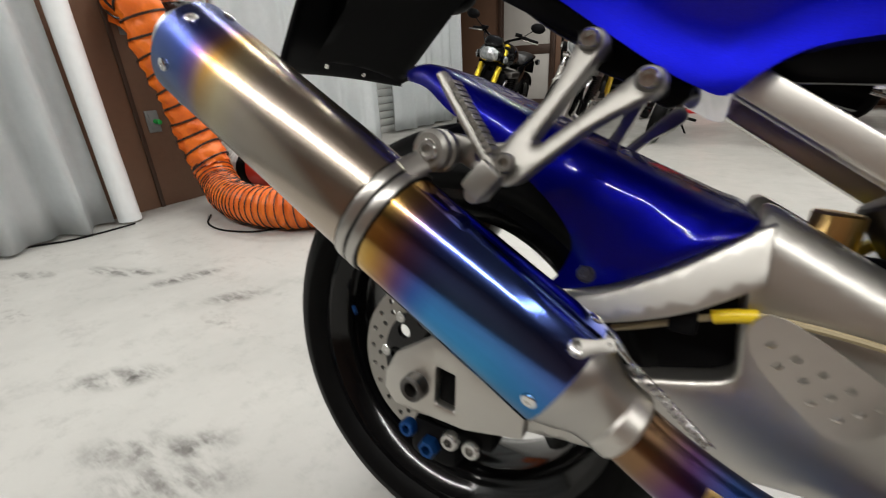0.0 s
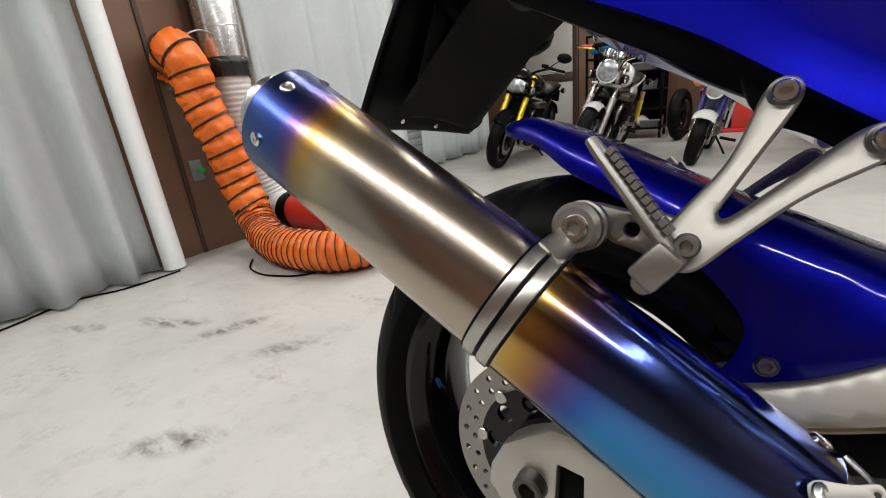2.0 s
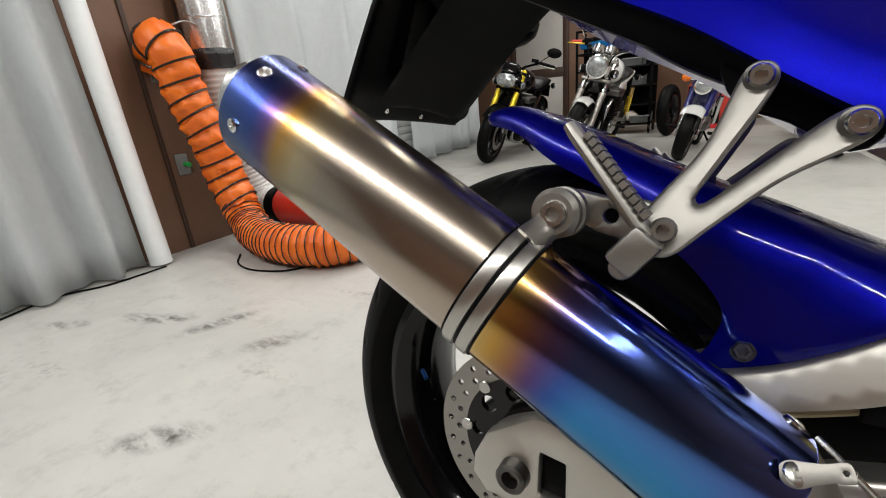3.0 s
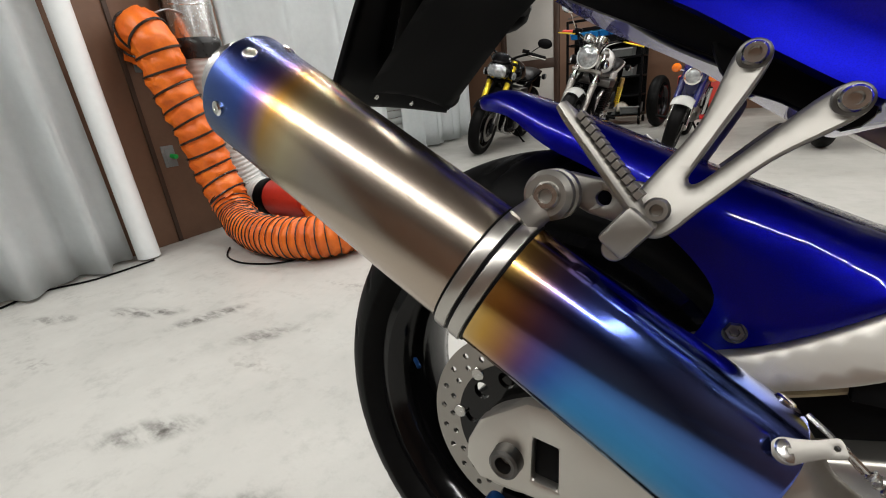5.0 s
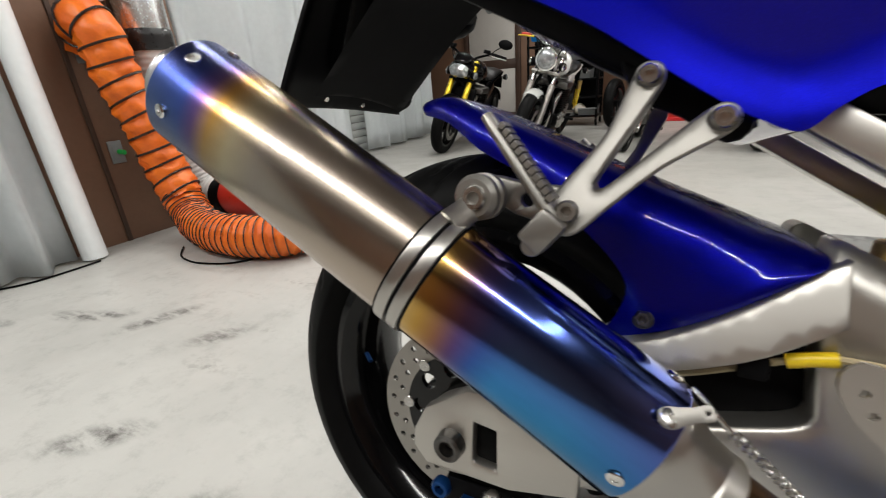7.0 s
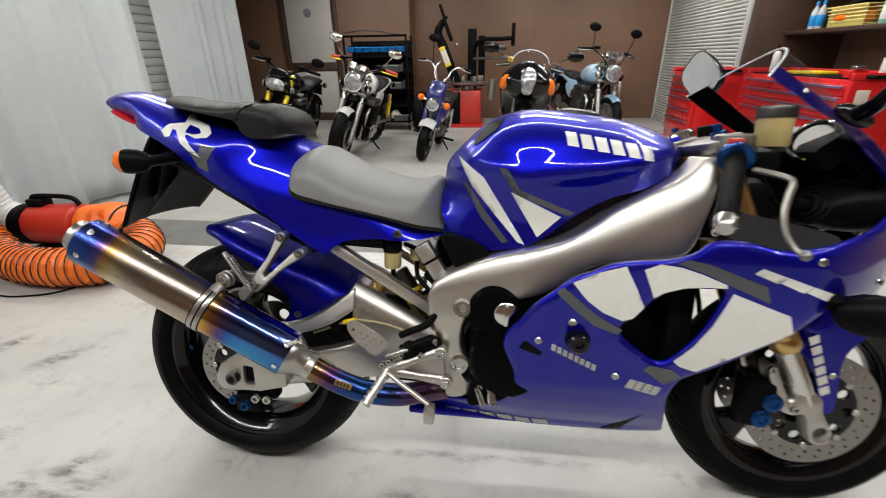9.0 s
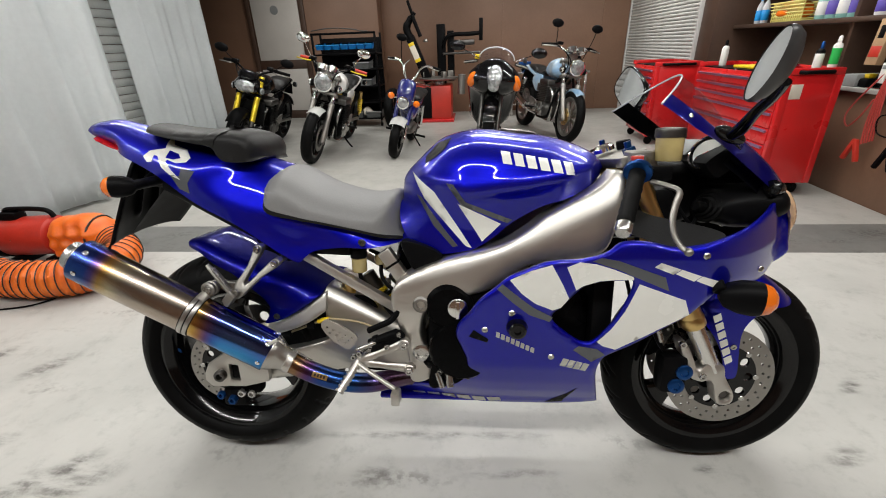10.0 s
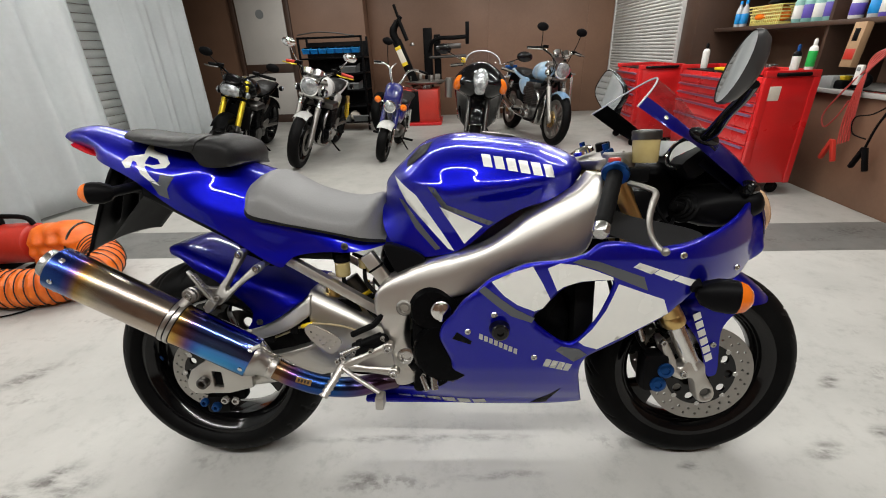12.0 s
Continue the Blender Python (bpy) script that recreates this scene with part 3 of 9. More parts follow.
wall("wall_back", -0.92, RIGHT, BACK, BACK + 0.15)
wall("wall_back_left", LEFT, -0.92, 7.2, BACK + 0.15)
# added out of view: closes the room and gives the metal a dark reflection
wall("unseen_wall_front", LEFT, RIGHT, FRONT - 0.15, FRONT, material=BROWN_WALL, label="unseen brown wall behind the camera", category="wall")
wall("wall_left", -2.64, -2.5, FRONT, 1.42)
wall("wall_left_return", LEFT, -2.64, 1.28, 1.42)
wall("wall_far_left", LEFT - 0.15, LEFT, 1.28, 7.2)
wall("wall_right", RIGHT, RIGHT + 0.15, FRONT, 4.55)
wall("wall_right_far", 3.4, 3.55, 4.87, BACK)
wall("wall_right_low", 3.54, 3.64, FRONT, 4.55, 0, 0.745)
wall("post_right", 3.36, RIGHT, 4.55, 4.87, material=BROWN_DARK, label="dark brown timber post beside the shelves", category="post")
# strips where the brown panels meet
for x, y in ((-2.495, 0.82), (-2.495, 1.1)):
    tagged(part("trim", box(B(), x - 0.008, x + 0.006, y - 0.012, y + 0.012, 0, CEILING, 0.003), BROWN_DARK), "thin brown joint strip on the wall", "trim", kind="structure")
for x in (-2.3, 1.2, 2.9):
    y = 7.2 if x < -0.92 else BACK
    tagged(part("trim", box(B(), x - 0.012, x + 0.012, y - 0.008, y + 0.005, 0, CEILING, 0.003), BROWN_WALL), "thin brown joint strip on the wall", "trim", kind="structure")
tagged(part("counter_top", box(B(), 3.5, 4.14, FRONT, 4.54, 0.745, 0.775, 0.004), CONCRETE_GREY), "grey worktop along the brown low wall", "counter", kind="structure")


def shutter(name, m, width, z0, z1, pitch, label):
    """A roller shutter of curved slats in a frame, facing -y of its pose."""
    ob = thing(name, label, "shutter", m, kind="structure")
    n = int((z1 - z0) / pitch)
    slat = B()
    prof = [(0.0, 0.0), (-0.012, pitch * 0.2), (-0.016, pitch * 0.5), (-0.012, pitch * 0.8), (0.0, pitch * 0.94), (0.012, pitch * 0.94), (0.012, 0.0)]
    A = [slat.verts.new((0, y, z)) for y, z in prof]
    C = [slat.verts.new((width, y, z)) for y, z in prof]
    for i in range(len(prof)):
        j = (i + 1) % len(prof)
        slat.faces.new((A[i], A[j], C[j], C[i]))
    slat.faces.new(A[::-1]), slat.faces.new(C)
    first = part("slat", slat, SHUTTER, ob, at=pose(0, 0, z0), sharp=50)
    for i in range(1, n):
        o = new("slat", first.data)
        o.parent, o.matrix_basis = ob, pose(0, 0, z0 + i * pitch)
    for x in (-0.05, width):
        part("rail", box(B(), x, x + 0.05, -0.03, 0.03, z0, z1, 0.004), SHUTTER, ob)
    return ob


shutter("shutter_left", pose(-3.2, 1.5, 0, 0, 0, 90), 4.2, 0, 2.5, 0.085, "light grey roller shutter behind the curtains")
shutter("shutter_right", pose(3.36, 7.44, 0, 0, 0, -90), 2.5, 0.0, 2.5, 0.042, "light grey roller shutter in the brown wall")
tagged(part("wall_left_shutter", box(B(), -3.4, -3.26, 1.42, 5.8, 0, CEILING), BROWN_WALL), "brown wall behind the roller shutter", "wall", kind="structure")

# door at the back
door = thing("door_1", "off-white back door in a brown frame", "door", pose(-3.12, 7.2, 0), kind="structure")
part("door_frame", box(box(box(B(), -0.08, 0.0, -0.05, 0.0, 0, 2.42, 0.004), 0.86, 0.94, -0.05, 0.0, 0, 2.42, 0.004), -0.08, 0.94, -0.05, 0, 2.34, 2.42, 0.004), BROWN_DARK, door)
part("upper_panel", box(B(), 0.02, 0.84, -0.03, -0.002, 1.0, 2.3, 0.006), DOOR_WHITE, door)
part("lower_panel", box(B(), 0.02, 0.84, -0.03, -0.002, 0.14, 0.85, 0.006), DOOR_WHITE, door)
part("rail", box(box(B(), 0.0, 0.86, -0.035, -0.002, 0.85, 1.0, 0.004), 0, 0.86, -0.035, -0.002, 0, 0.14, 0.004), BROWN_DARK, door)
part("sign", plate(B(), ring_loop(0.42, 1.78, 0.07, 14), -0.036, -0.031), GREY_BIN, door, "faded grey mark on the door")


def curtain(name, x, y0, y1, z0, depth, waves, seed, label):
    """A hanging vinyl sheet with uneven folds; its line runs along y."""
    rnd = random.Random(seed)
    ph = [rnd.uniform(0, 6.3) for _ in range(4)]
    bm, ny, nz, rows = B(), int((y1 - y0) / 0.02), 14, []
    for j in range(nz + 1):
        v = j / nz
        row = []
        for i in range(ny + 1):
            u = i / ny
            a = u * waves * 6.283
            k = depth * (0.75 + 0.5 * (1 - v)) * (0.8 * math.sin(a + ph[0] + 0.5 * math.sin(a * 0.37 + ph[1])) + 0.35 * math.sin(1.9 * a + ph[2]) + 0.15 * (1 - v) * math.sin(3.1 * a + ph[3]))
            row.append(bm.verts.new((x + k, y0 + (y1 - y0) * u + 0.02 * (1 - v) * math.sin(a + ph[3]), z0 + (CEILING - 0.06 - z0) * v)))
        rows.append(row)
    for j in range(nz):
        for i in range(ny):
            bm.faces.new((rows[j][i], rows[j][i + 1], rows[j + 1][i + 1], rows[j + 1][i]))
    bmesh.ops.solidify(bm, geom=bm.faces[:], thickness=0.004)
    return tagged(part(name, bm, CURTAIN, sharp=80), label, "curtain")


curtain("vinyl_curtain", -2.36, FRONT + 0.3, 0.5, 0.015, 0.06, 12.5, 3, "pale white vinyl curtain hanging in folds to the floor")
curtain("vinyl_curtain", -2.56, 1.44, 3.08, 0.03, 0.055, 3.5, 8, "pale white vinyl curtain in front of the shutter")
curtain("vinyl_curtain", -2.95, 3.8, 5.35, 0.03, 0.055, 3.6, 5, "pale bluish vinyl curtain beside the parked motorcycles")
# the rolled end of the near curtain
bm = B()
tube(bm, [(-2.36, 0.575, 0.01), (-2.365, 0.575, 0.5), (-2.37, 0.575, 1.4), (-2.37, 0.575, CEILING - 0.05)], [0.055, 0.052, 0.05, 0.05], 20)
tagged(part("curtain_roll", bm, CURTAIN), "rolled edge of the white vinyl curtain", "curtain")


def ceiling_light(m):
    ob = thing("ceiling_light", "long white tube light fixed to the ceiling", "lamp", m, "ceiling tube lights")
    part("housing", box(B(), -0.61, 0.61, -0.05, 0.05, -0.06, 0.0, 0.008), WHITE_PLASTIC, ob)
    part("diffuser", box(B(), -0.6, 0.6, -0.03, 0.03, -0.085, -0.06, 0.008), WHITE_PLASTIC, ob)
    return ob


first_light = None
for tube_x, tube_y, tube_turn in LIGHT_ROWS:
    if first_light is None:
        first_light = ceiling_light(pose(tube_x, tube_y, CEILING, 0, 0, tube_turn))
    else:
        copy_thing(first_light, pose(tube_x, tube_y, CEILING, 0, 0, tube_turn))

# ---------------------------------------------------------------- the blue sports motorcycle
LEAN = 10.57
SIDE = Matrix.Rotation(radians(90), 4, "X")


def wheel(parent, name, cx, cz, radius, width, rim_r, spokes, rim_mat, discs=(), disc_mat=None, hub_r=0.045, spoke_w=0.03, rim_label="", tread=0.42, carrier=BLACK_RIM, grooves=0, cy=0.0):
    """A wheel whose axle runs along y: tyre, rim with cast spokes, brake discs."""
    w = new(name)
    w.parent, w.matrix_basis = parent, pose(cx, cy, cz)
    W = width / 2
    prof = [(rim_r - 0.004, -W * 0.72), (rim_r + 0.012, -W * 0.86)]
    for k in range(17):
        a = radians(-82 + 164 * k / 16)
        prof.append((radius - tread * width * (1 - math.cos(a)), W * math.sin(a) / math.sin(radians(82))))
    prof += [(rim_r + 0.012, W * 0.86), (rim_r - 0.004, W * 0.72), (rim_r - 0.004, -W * 0.72)]
    if grooves:
        # a finer skin with slanted tread grooves pressed into it
        fine = []
        for k in range(41):
            a = radians(-82 + 164 * k / 40)
            fine.append((radius - tread * width * (1 - math.cos(a)), W * math.sin(a) / math.sin(radians(82))))
        prof = prof[:2] + fine + prof[-3:]
    bm = lathe(B(), prof, SIDE, 360 if grooves else 72, cap=False)
    bmesh.ops.remove_doubles(bm, verts=bm.verts, dist=1e-5)
    if grooves:
        for v in bm.verts:
            u = abs(v.co.y) / W
            r = math.hypot(v.co.x, v.co.z)
            if u < 0.93 and r > rim_r + 0.02:
                turn = math.atan2(v.co.z, v.co.x) / (2 * math.pi) * grooves
                for shift, slope, lo, hi in ((0.0, 0.55, 0.12, 0.62), (0.5, 0.9, 0.4, 0.9)):
                    if lo < u < hi and abs((turn + shift + (0.5 if v.co.y > 0 else 0) - slope * u + 0.5) % 1 - 0.5) < 0.052:
                        v.co.x *= 1 - 0.0045 / r
                        v.co.z *= 1 - 0.0045 / r
    part("tyre", bm, RUBBER, w, sharp=60)
    bm = lathe(B(), [(rim_r + 0.009, -W * 0.8), (rim_r + 0.009, -W * 0.72), (rim_r - 0.012, -W * 0.66), (rim_r - 0.028, -W * 0.3), (rim_r - 0.028, W * 0.3), (rim_r - 0.012, W * 0.66), (rim_r + 0.009, W * 0.72), (rim_r + 0.009, W * 0.8),
                      (rim_r - 0.006, W * 0.82), (rim_r - 0.03, W * 0.6), (rim_r - 0.04, W * 0.25), (rim_r - 0.04, -W * 0.25), (rim_r - 0.03, -W * 0.6), (rim_r - 0.006, -W * 0.82), (rim_r + 0.009, -W * 0.8)], SIDE, 64, cap=False)
    bmesh.ops.remove_doubles(bm, verts=bm.verts, dist=1e-5)
    rod(bm, (0, -0.055, 0), (0, 0.055, 0), hub_r, 24, 0.006)
    part("rim", bm, rim_mat, w, rim_label)
    L = rim_r - 0.03
    out = [(hub_r * 0.6, -spoke_w * 0.9), (hub_r * 1.4, -spoke_w * 0.95), (L * 0.7, -spoke_w * 0.75), (L, -spoke_w * 1.25), (L, spoke_w * 1.25), (L * 0.7, spoke_w * 0.75), (hub_r * 1.4, spoke_w * 0.95), (hub_r * 0.6, spoke_w * 0.9)]
    first = None
    for k in range(spokes):
        turn = Matrix.Rotation(2 * math.pi * k / spokes + 0.4, 4, "Y")
        if first is None:
            first = part("spoke", plate(B(), out, -0.018, 0.018, (), 0.007, 0.02), rim_mat, w, at=turn)
        else:
            o = new("spoke", first.data)
            o.parent, o.matrix_basis = w, turn
    for y, dr, inner in discs:
        holes = []
        rows = 24 if dr > 0.11 else 16
        for k in range(rows):
            for j, rr in enumerate((0.9, 0.79, 0.68)):
                a = 2 * math.pi * (k + j * 0.33) / rows
                if dr * rr > inner + 0.006:
                    holes.append(ring_loop(dr * rr * math.cos(a), dr * rr * math.sin(a), 0.0038, 6))
        bm = plate(B(), ring_loop(0, 0, dr, 60), y - 0.0025, y + 0.0025, [ring_loop(0, 0, inner, 48)] + holes, 0, 0.02, False)
        part("brake_disc", bm, disc_mat or DISC_STEEL, w, "drilled steel brake disc")
        slots = [ring_loop(inner * 0.78 * math.cos(2 * math.pi * k / 10), inner * 0.78 * math.sin(2 * math.pi * k / 10), inner * 0.13, 12) for k in range(10)]
        part("disc_carrier", plate(B(), ring_loop(0, 0, inner + 0.001, 48), y - 0.004, y + 0.004, [ring_loop(0, 0, 0.028, 20)] + slots, 0, 0.02, False), carrier, w)
        first_button = None
        for k in range(8):
            spot = pose(inner * math.cos(2 * math.pi * k / 8), y, inner * math.sin(2 * math.pi * k / 8))
            if first_button is None:
                first_button = part("disc_button", rod(B(), (0, -0.006, 0), (0, 0.006, 0), 0.008, 10), STEEL, w, at=spot)
            else:
                o = new("disc_button", first_button.data)
                o.parent, o.matrix_basis = w, spot
    return w


moto = thing("motorcycle", "blue and white full-fairing sports motorcycle leaning on its side stand", "motorcycle", pose(0.018, -0.0037, 0, -LEAN, 0, 0))


def fair_y(x, z):
    """The right-hand face of the fairing."""
    y = np.interp(z, [0.2, 0.26, 0.30, 0.34, 0.40, 0.5, 0.6, 0.7, 0.8, 0.95], [-0.09, -0.12, -0.15, -0.175, -0.205, -0.232, -0.25, -0.262, -0.25, -0.2])
    return y + 0.17 * np.clip((x - 1.2) / 0.26, 0, 1) ** 1.6 + 0.05 * np.clip((0.75 - x) / 0.35, 0, 1)


# wheels
rear = wheel(moto, "rear_wheel", 0.008, 0.321, 0.315, 0.184, 0.224, 3, BLACK_RIM, [(-0.102, 0.114, 0.078)], None, 0.06, 0.046, grooves=22, cy=0.012)
front = wheel(moto, "front_wheel", 1.394, 0.3, 0.296, 0.116, 0.218, 3, BLACK_RIM, [(-0.075, 0.143, 0.094), (0.062, 0.143, 0.094)], None, 0.045, 0.034, grooves=22, cy=0.02)

part("sprocket", plate(B(), ring_loop(0, 0, 0.112, 43), 0.084, 0.09, [ring_loop(0.075 * math.cos(k * 1.2566), 0.075 * math.sin(k * 1.2566), 0.016, 14) for k in range(5)], 0.001, 0.03, False), DARK_STEEL, rear, "dark steel drive sprocket")

# swingarm, right-hand side with its arched brace, and the left arm
SA = [(-0.03, 0.33), (-0.02, 0.346), (0.002, 0.36), (0.03, 0.37), (0.075, 0.37), (0.14, 0.372), (0.224, 0.387), (0.3, 0.408), (0.322, 0.42, 1), (0.317, 0.465), (0.315, 0.51), (0.315, 0.545), (0.322, 0.566), (0.34, 0.56), (0.375, 0.541), (0.411, 0.521), (0.457, 0.494), (0.518, 0.46), (0.555, 0.44),
      (0.555, 0.353), (0.493, 0.335), (0.419, 0.329), (0.354, 0.324), (0.249, 0.303), (0.1, 0.285), (0.031, 0.284), (-0.02, 0.292)]
BRACE = [(0.158, 0.452), (0.16, 0.468), (0.205, 0.479), (0.262, 0.513), (0.31, 0.547), (0.326, 0.556, 1), (0.326, 0.508, 1), (0.275, 0.474), (0.22, 0.451), (0.172, 0.44)]


def arm_y(x, z):
    """Outer face of the arm: the upper casting leans in above a soft ridge."""
    ridge = np.interp(x, [0.3, 0.32, 0.38, 0.44, 0.56], [0.552, 0.545, 0.513, 0.483, 0.42])
    over = z - ridge
    return np.interp(x, [-0.05, 0.1, 0.25], [-0.115, -0.112, -0.106]) + 0.9 * (over + np.sqrt(over ** 2 + 0.00002)) / 2 * np.clip((x - 0.28) / 0.04, 0, 1)


for flip in (False, True):
    part("swingarm_side", panel(B(), SA, arm_y, 0.04, (), 0.008, 0.006, 0.012, True, flip), SWINGARM_ALLOY, moto, "bright alloy swingarm with an arched brace", sharp=50)
    part("swingarm_brace", panel(B(), BRACE, lambda x, z: -0.12 + 0.36 * (z - np.interp(x, [0.16, 0.326], [0.45, 0.52])), 0.035, (), 0.004, 0.003, 0.01, True, flip), SWINGARM_ALLOY, moto, "flat bright brace of the swingarm", sharp=40)
part("swingarm_bridge", box(B(), 0.36, 0.43, -0.09, 0.09, 0.37, 0.47, 0.02), ALU, moto)
bm = B()
lathe(bm, [(0.019, 0), (0.02, 0.003), (0.02, 0.018), (0.017, 0.02), (0.016, 0.034), (0.013, 0.036), (0.009, 0.035), (0.0085, 0.012), (0.0, 0.012)], along((0.013, -0.118, 0.318), (0.013, -0.2, 0.318)), 24)
part("axle_nut", bm, DARK_STEEL, moto)
part("axle_plate", plate(B(), [(-0.036, 0.32), (-0.022, 0.35), (0.03, 0.385), (0.065, 0.386), (0.11, 0.372), (0.15, 0.362), (0.15, 0.3), (0.08, 0.282), (-0.02, 0.28), (-0.037, 0.298)], -0.138, -0.118, [[(0.038, 0.35, 1), (0.064, 0.347, 1), (0.066, 0.3, 1), (0.038, 0.302, 1)]], 0.003, 0.02, False), SWINGARM_ALLOY, moto, "angular alloy axle plate with a slot")
part("axle_block", plate(B(), [(0.03, 0.354), (0.066, 0.348), (0.068, 0.297), (0.03, 0.3)], -0.126, -0.117, (), 0.001, 0.02, False), BLACK, moto)
part("inner_guard", plate(B(), [(0.16, 0.33), (0.2, 0.48), (0.42, 0.53), (0.47, 0.4), (0.42, 0.34)], -0.075, -0.06, (), 0.004), BLACK, moto, "black chain-side guard inside the swingarm")
# rear brake caliper under the axle, with blue bolts
cal = part("rear_caliper", box(box(B(), -0.005, 0.065, -0.125, -0.06, 0.205, 0.262, 0.012), 0.02, 0.11, -0.118, -0.08, 0.245, 0.285, 0.01), BLACK, moto)
bm = bolt(B(), (0.03, -0.125, 0.233), (0, -1, 0), 0.014, 0.014, 6)
part("caliper_bolt", bm, BLUE_ANOD, cal, "blue anodised bolt")
part("caliper_bolt", bolt(bolt(B(), (0.06, -0.126, 0.256), (0, -1, 0), 0.012, 0.012), (0.085, -0.12, 0.25), (0, -1, 0), 0.012, 0.01), STEEL, cal)
part("caliper_bolt", bolt(B(), (-0.005, -0.122, 0.245), (0, -1, 0), 0.012, 0.012), BLUE_ANOD, cal, "blue anodised bolt")
part("valve_cap", rod(B(), (-0.163, -0.06, 0.352), (-0.15, -0.068, 0.346), 0.0032, 8), BLUE_ANOD, moto, "light blue tyre valve cap")

# hugger over the rear tyre
HUGGER_ROWS = [((-0.066, 0.683), (-0.071, 0.688), 0.07), ((-0.05, 0.675), (-0.058, 0.694), 0.1), ((-0.012, 0.664), (-0.022, 0.697), 0.118), ((0.029, 0.636), (0.03, 0.678), 0.129), ((0.08, 0.611), (0.075, 0.658), 0.135), ((0.122, 0.577), (0.12, 0.638), 0.138),
               ((0.155, 0.548), (0.165, 0.619), 0.139), ((0.174, 0.52), (0.2, 0.605), 0.139), ((0.168, 0.493), (0.235, 0.591), 0.14), ((0.158, 0.472), (0.265, 0.579), 0.141), ((0.21, 0.486), (0.29, 0.569), 0.138), ((0.26, 0.514), (0.304, 0.564), 0.134), ((0.308, 0.547), (0.316, 0.557), 0.125)]


def hugger_shell(bm, cy):
    """A moulded arch over the tyre: flat sides that turn over a soft crease into the crown."""
    rows = curve_points([(*b, *t, w) for b, t, w in HUGGER_ROWS], 4)
    half = [(0, 1), (0.2, 1.0), (0.4, 0.984), (0.55, 0.958), (0.68, 0.922), (0.78, 0.88), (0.85, 0.836), (0.89, 0.79), (0.92, 0.73), (0.945, 0.65), (0.965, 0.52), (0.98, 0.35), (1.0, 0.0)]
    section = half + [(lift, -side) for lift, side in half[-2::-1]]
    grid = []
    for bx, bz, tx, tz, w in rows:
        ring = []
        for lift, side in section:
            ring.append(bm.verts.new((bx + (tx - bx) * lift, cy - w * side, bz + (tz - bz) * lift)))
        grid.append(ring)
    for A, C in zip(grid, grid[1:]):
        for k in range(len(section) - 1):
            bm.faces.new((A[k], A[k + 1], C[k + 1], C[k]))
    bmesh.ops.solidify(bm, geom=bm.faces[:], thickness=0.0035)
    return bm


hug = part("hugger", hugger_shell(B(), 0.012), BLUE, moto, "glossy blue rear tyre hugger", sharp=50)
part("hugger_boss", lathe(B(), [(0.0095, 0), (0.009, 0.002), (0.008, 0.003), (0.0, 0.003)], along((0.19, -0.126, 0.493), (0.19, -0.2, 0.505)), 24), DARK_STEEL, hug)
part("hugger_bolt", bolt(B(), (0.19, -0.129, 0.494), (0, -1, 0.2), 0.0075, 0.007, 6), DARK_STEEL, moto)

# silencer
CAN_P, CAN_D = Vector((-0.0764, -0.2313, 0.6)), Vector((0.8439, 0.0913, -0.5286)).normalized()
can_v = CAN_D.cross(Vector((0, 0, 1))).normalized()
can_u = can_v.cross(CAN_D)
CAN = Matrix((can_u, -can_v, CAN_D)).transposed().to_4x4()
CAN.translation = CAN_P


def on_can(s, turn, r=0.0525):
    """A point on the silencer: distance along it and turn (degrees) from its top towards the right."""
    a = radians(turn)
    return CAN @ Vector((r * math.cos(a), -r * 0.885 * math.sin(a), s))


def can_out(s, turn):
    return (on_can(s, turn, 0.08) - on_can(s, turn, 0.05)).normalized()


R0 = 0.0525
silencer = new("silencer")
silencer.parent = moto
part("sleeve", lathe(B(), [(R0 - 0.004, -0.163), (R0 - 0.001, -0.164), (R0, -0.162), (R0, 0.09), (R0, 0.325), (R0 - 0.001, 0.327), (R0 - 0.004, 0.326)], None, 72, True, 1, 0.885), TITAN, silencer, "heat-tinted titanium silencer sleeve", at=CAN)
part("end_cap", lathe(B(), [(R0 - 0.005, -0.15), (R0 - 0.006, -0.167), (R0 - 0.014, -0.174), (0.036, -0.177), (0.034, -0.189), (0.031, -0.19), (0.029, -0.188), (0.029, -0.14), (0.005, -0.14)], None, 48, True, 1, 0.9), STEEL, silencer, "bare metal outlet cap", at=CAN)
part("front_cone", lathe(B(), [(R0 - 0.006, 0.31), (R0 - 0.005, 0.332), (0.042, 0.344), (0.034, 0.358), (0.031, 0.376), (0.02, 0.376)], None, 48, True, 1, 0.9), SATIN, silencer, "brushed metal inlet cone", at=CAN)
bm = B()
for s0 in (0.1085, 0.1215):
    lathe(bm, [(R0 + 0.0005, s0), (R0 + 0.0026, s0 + 0.0008), (R0 + 0.003, s0 + 0.002), (R0 + 0.003, s0 + 0.009), (R0 + 0.0026, s0 + 0.0102), (R0 + 0.0005, s0 + 0.011)], None, 64, False, 1, 0.885)
part("clamp_band", bm, SATIN, silencer, "double bright clamp band", at=CAN)
part("clamp_rubber", lathe(B(), [(R0 - 0.001, 0.1065), (R0 + 0.0013, 0.107), (R0 + 0.0013, 0.134), (R0 - 0.001, 0.1345)], None, 64, False, 1, 0.885), BLACK, silencer, at=CAN)
for s0, turns in ((-0.143, (41, 103, 165, 227, 289, 351)), (0.315, (107, 169, 231, 293, 355))):
    for tr_ in turns:
        p, d = on_can(s0, tr_), can_out(s0, tr_)
        part("rivet", lathe(B(), [(0.0062, -0.0012), (0.0061, 0.0008), (0.005, 0.0016), (0.002, 0.0017), (0.0016, 0.0008)], along(p, p + d), 20), POLISHED, silencer)
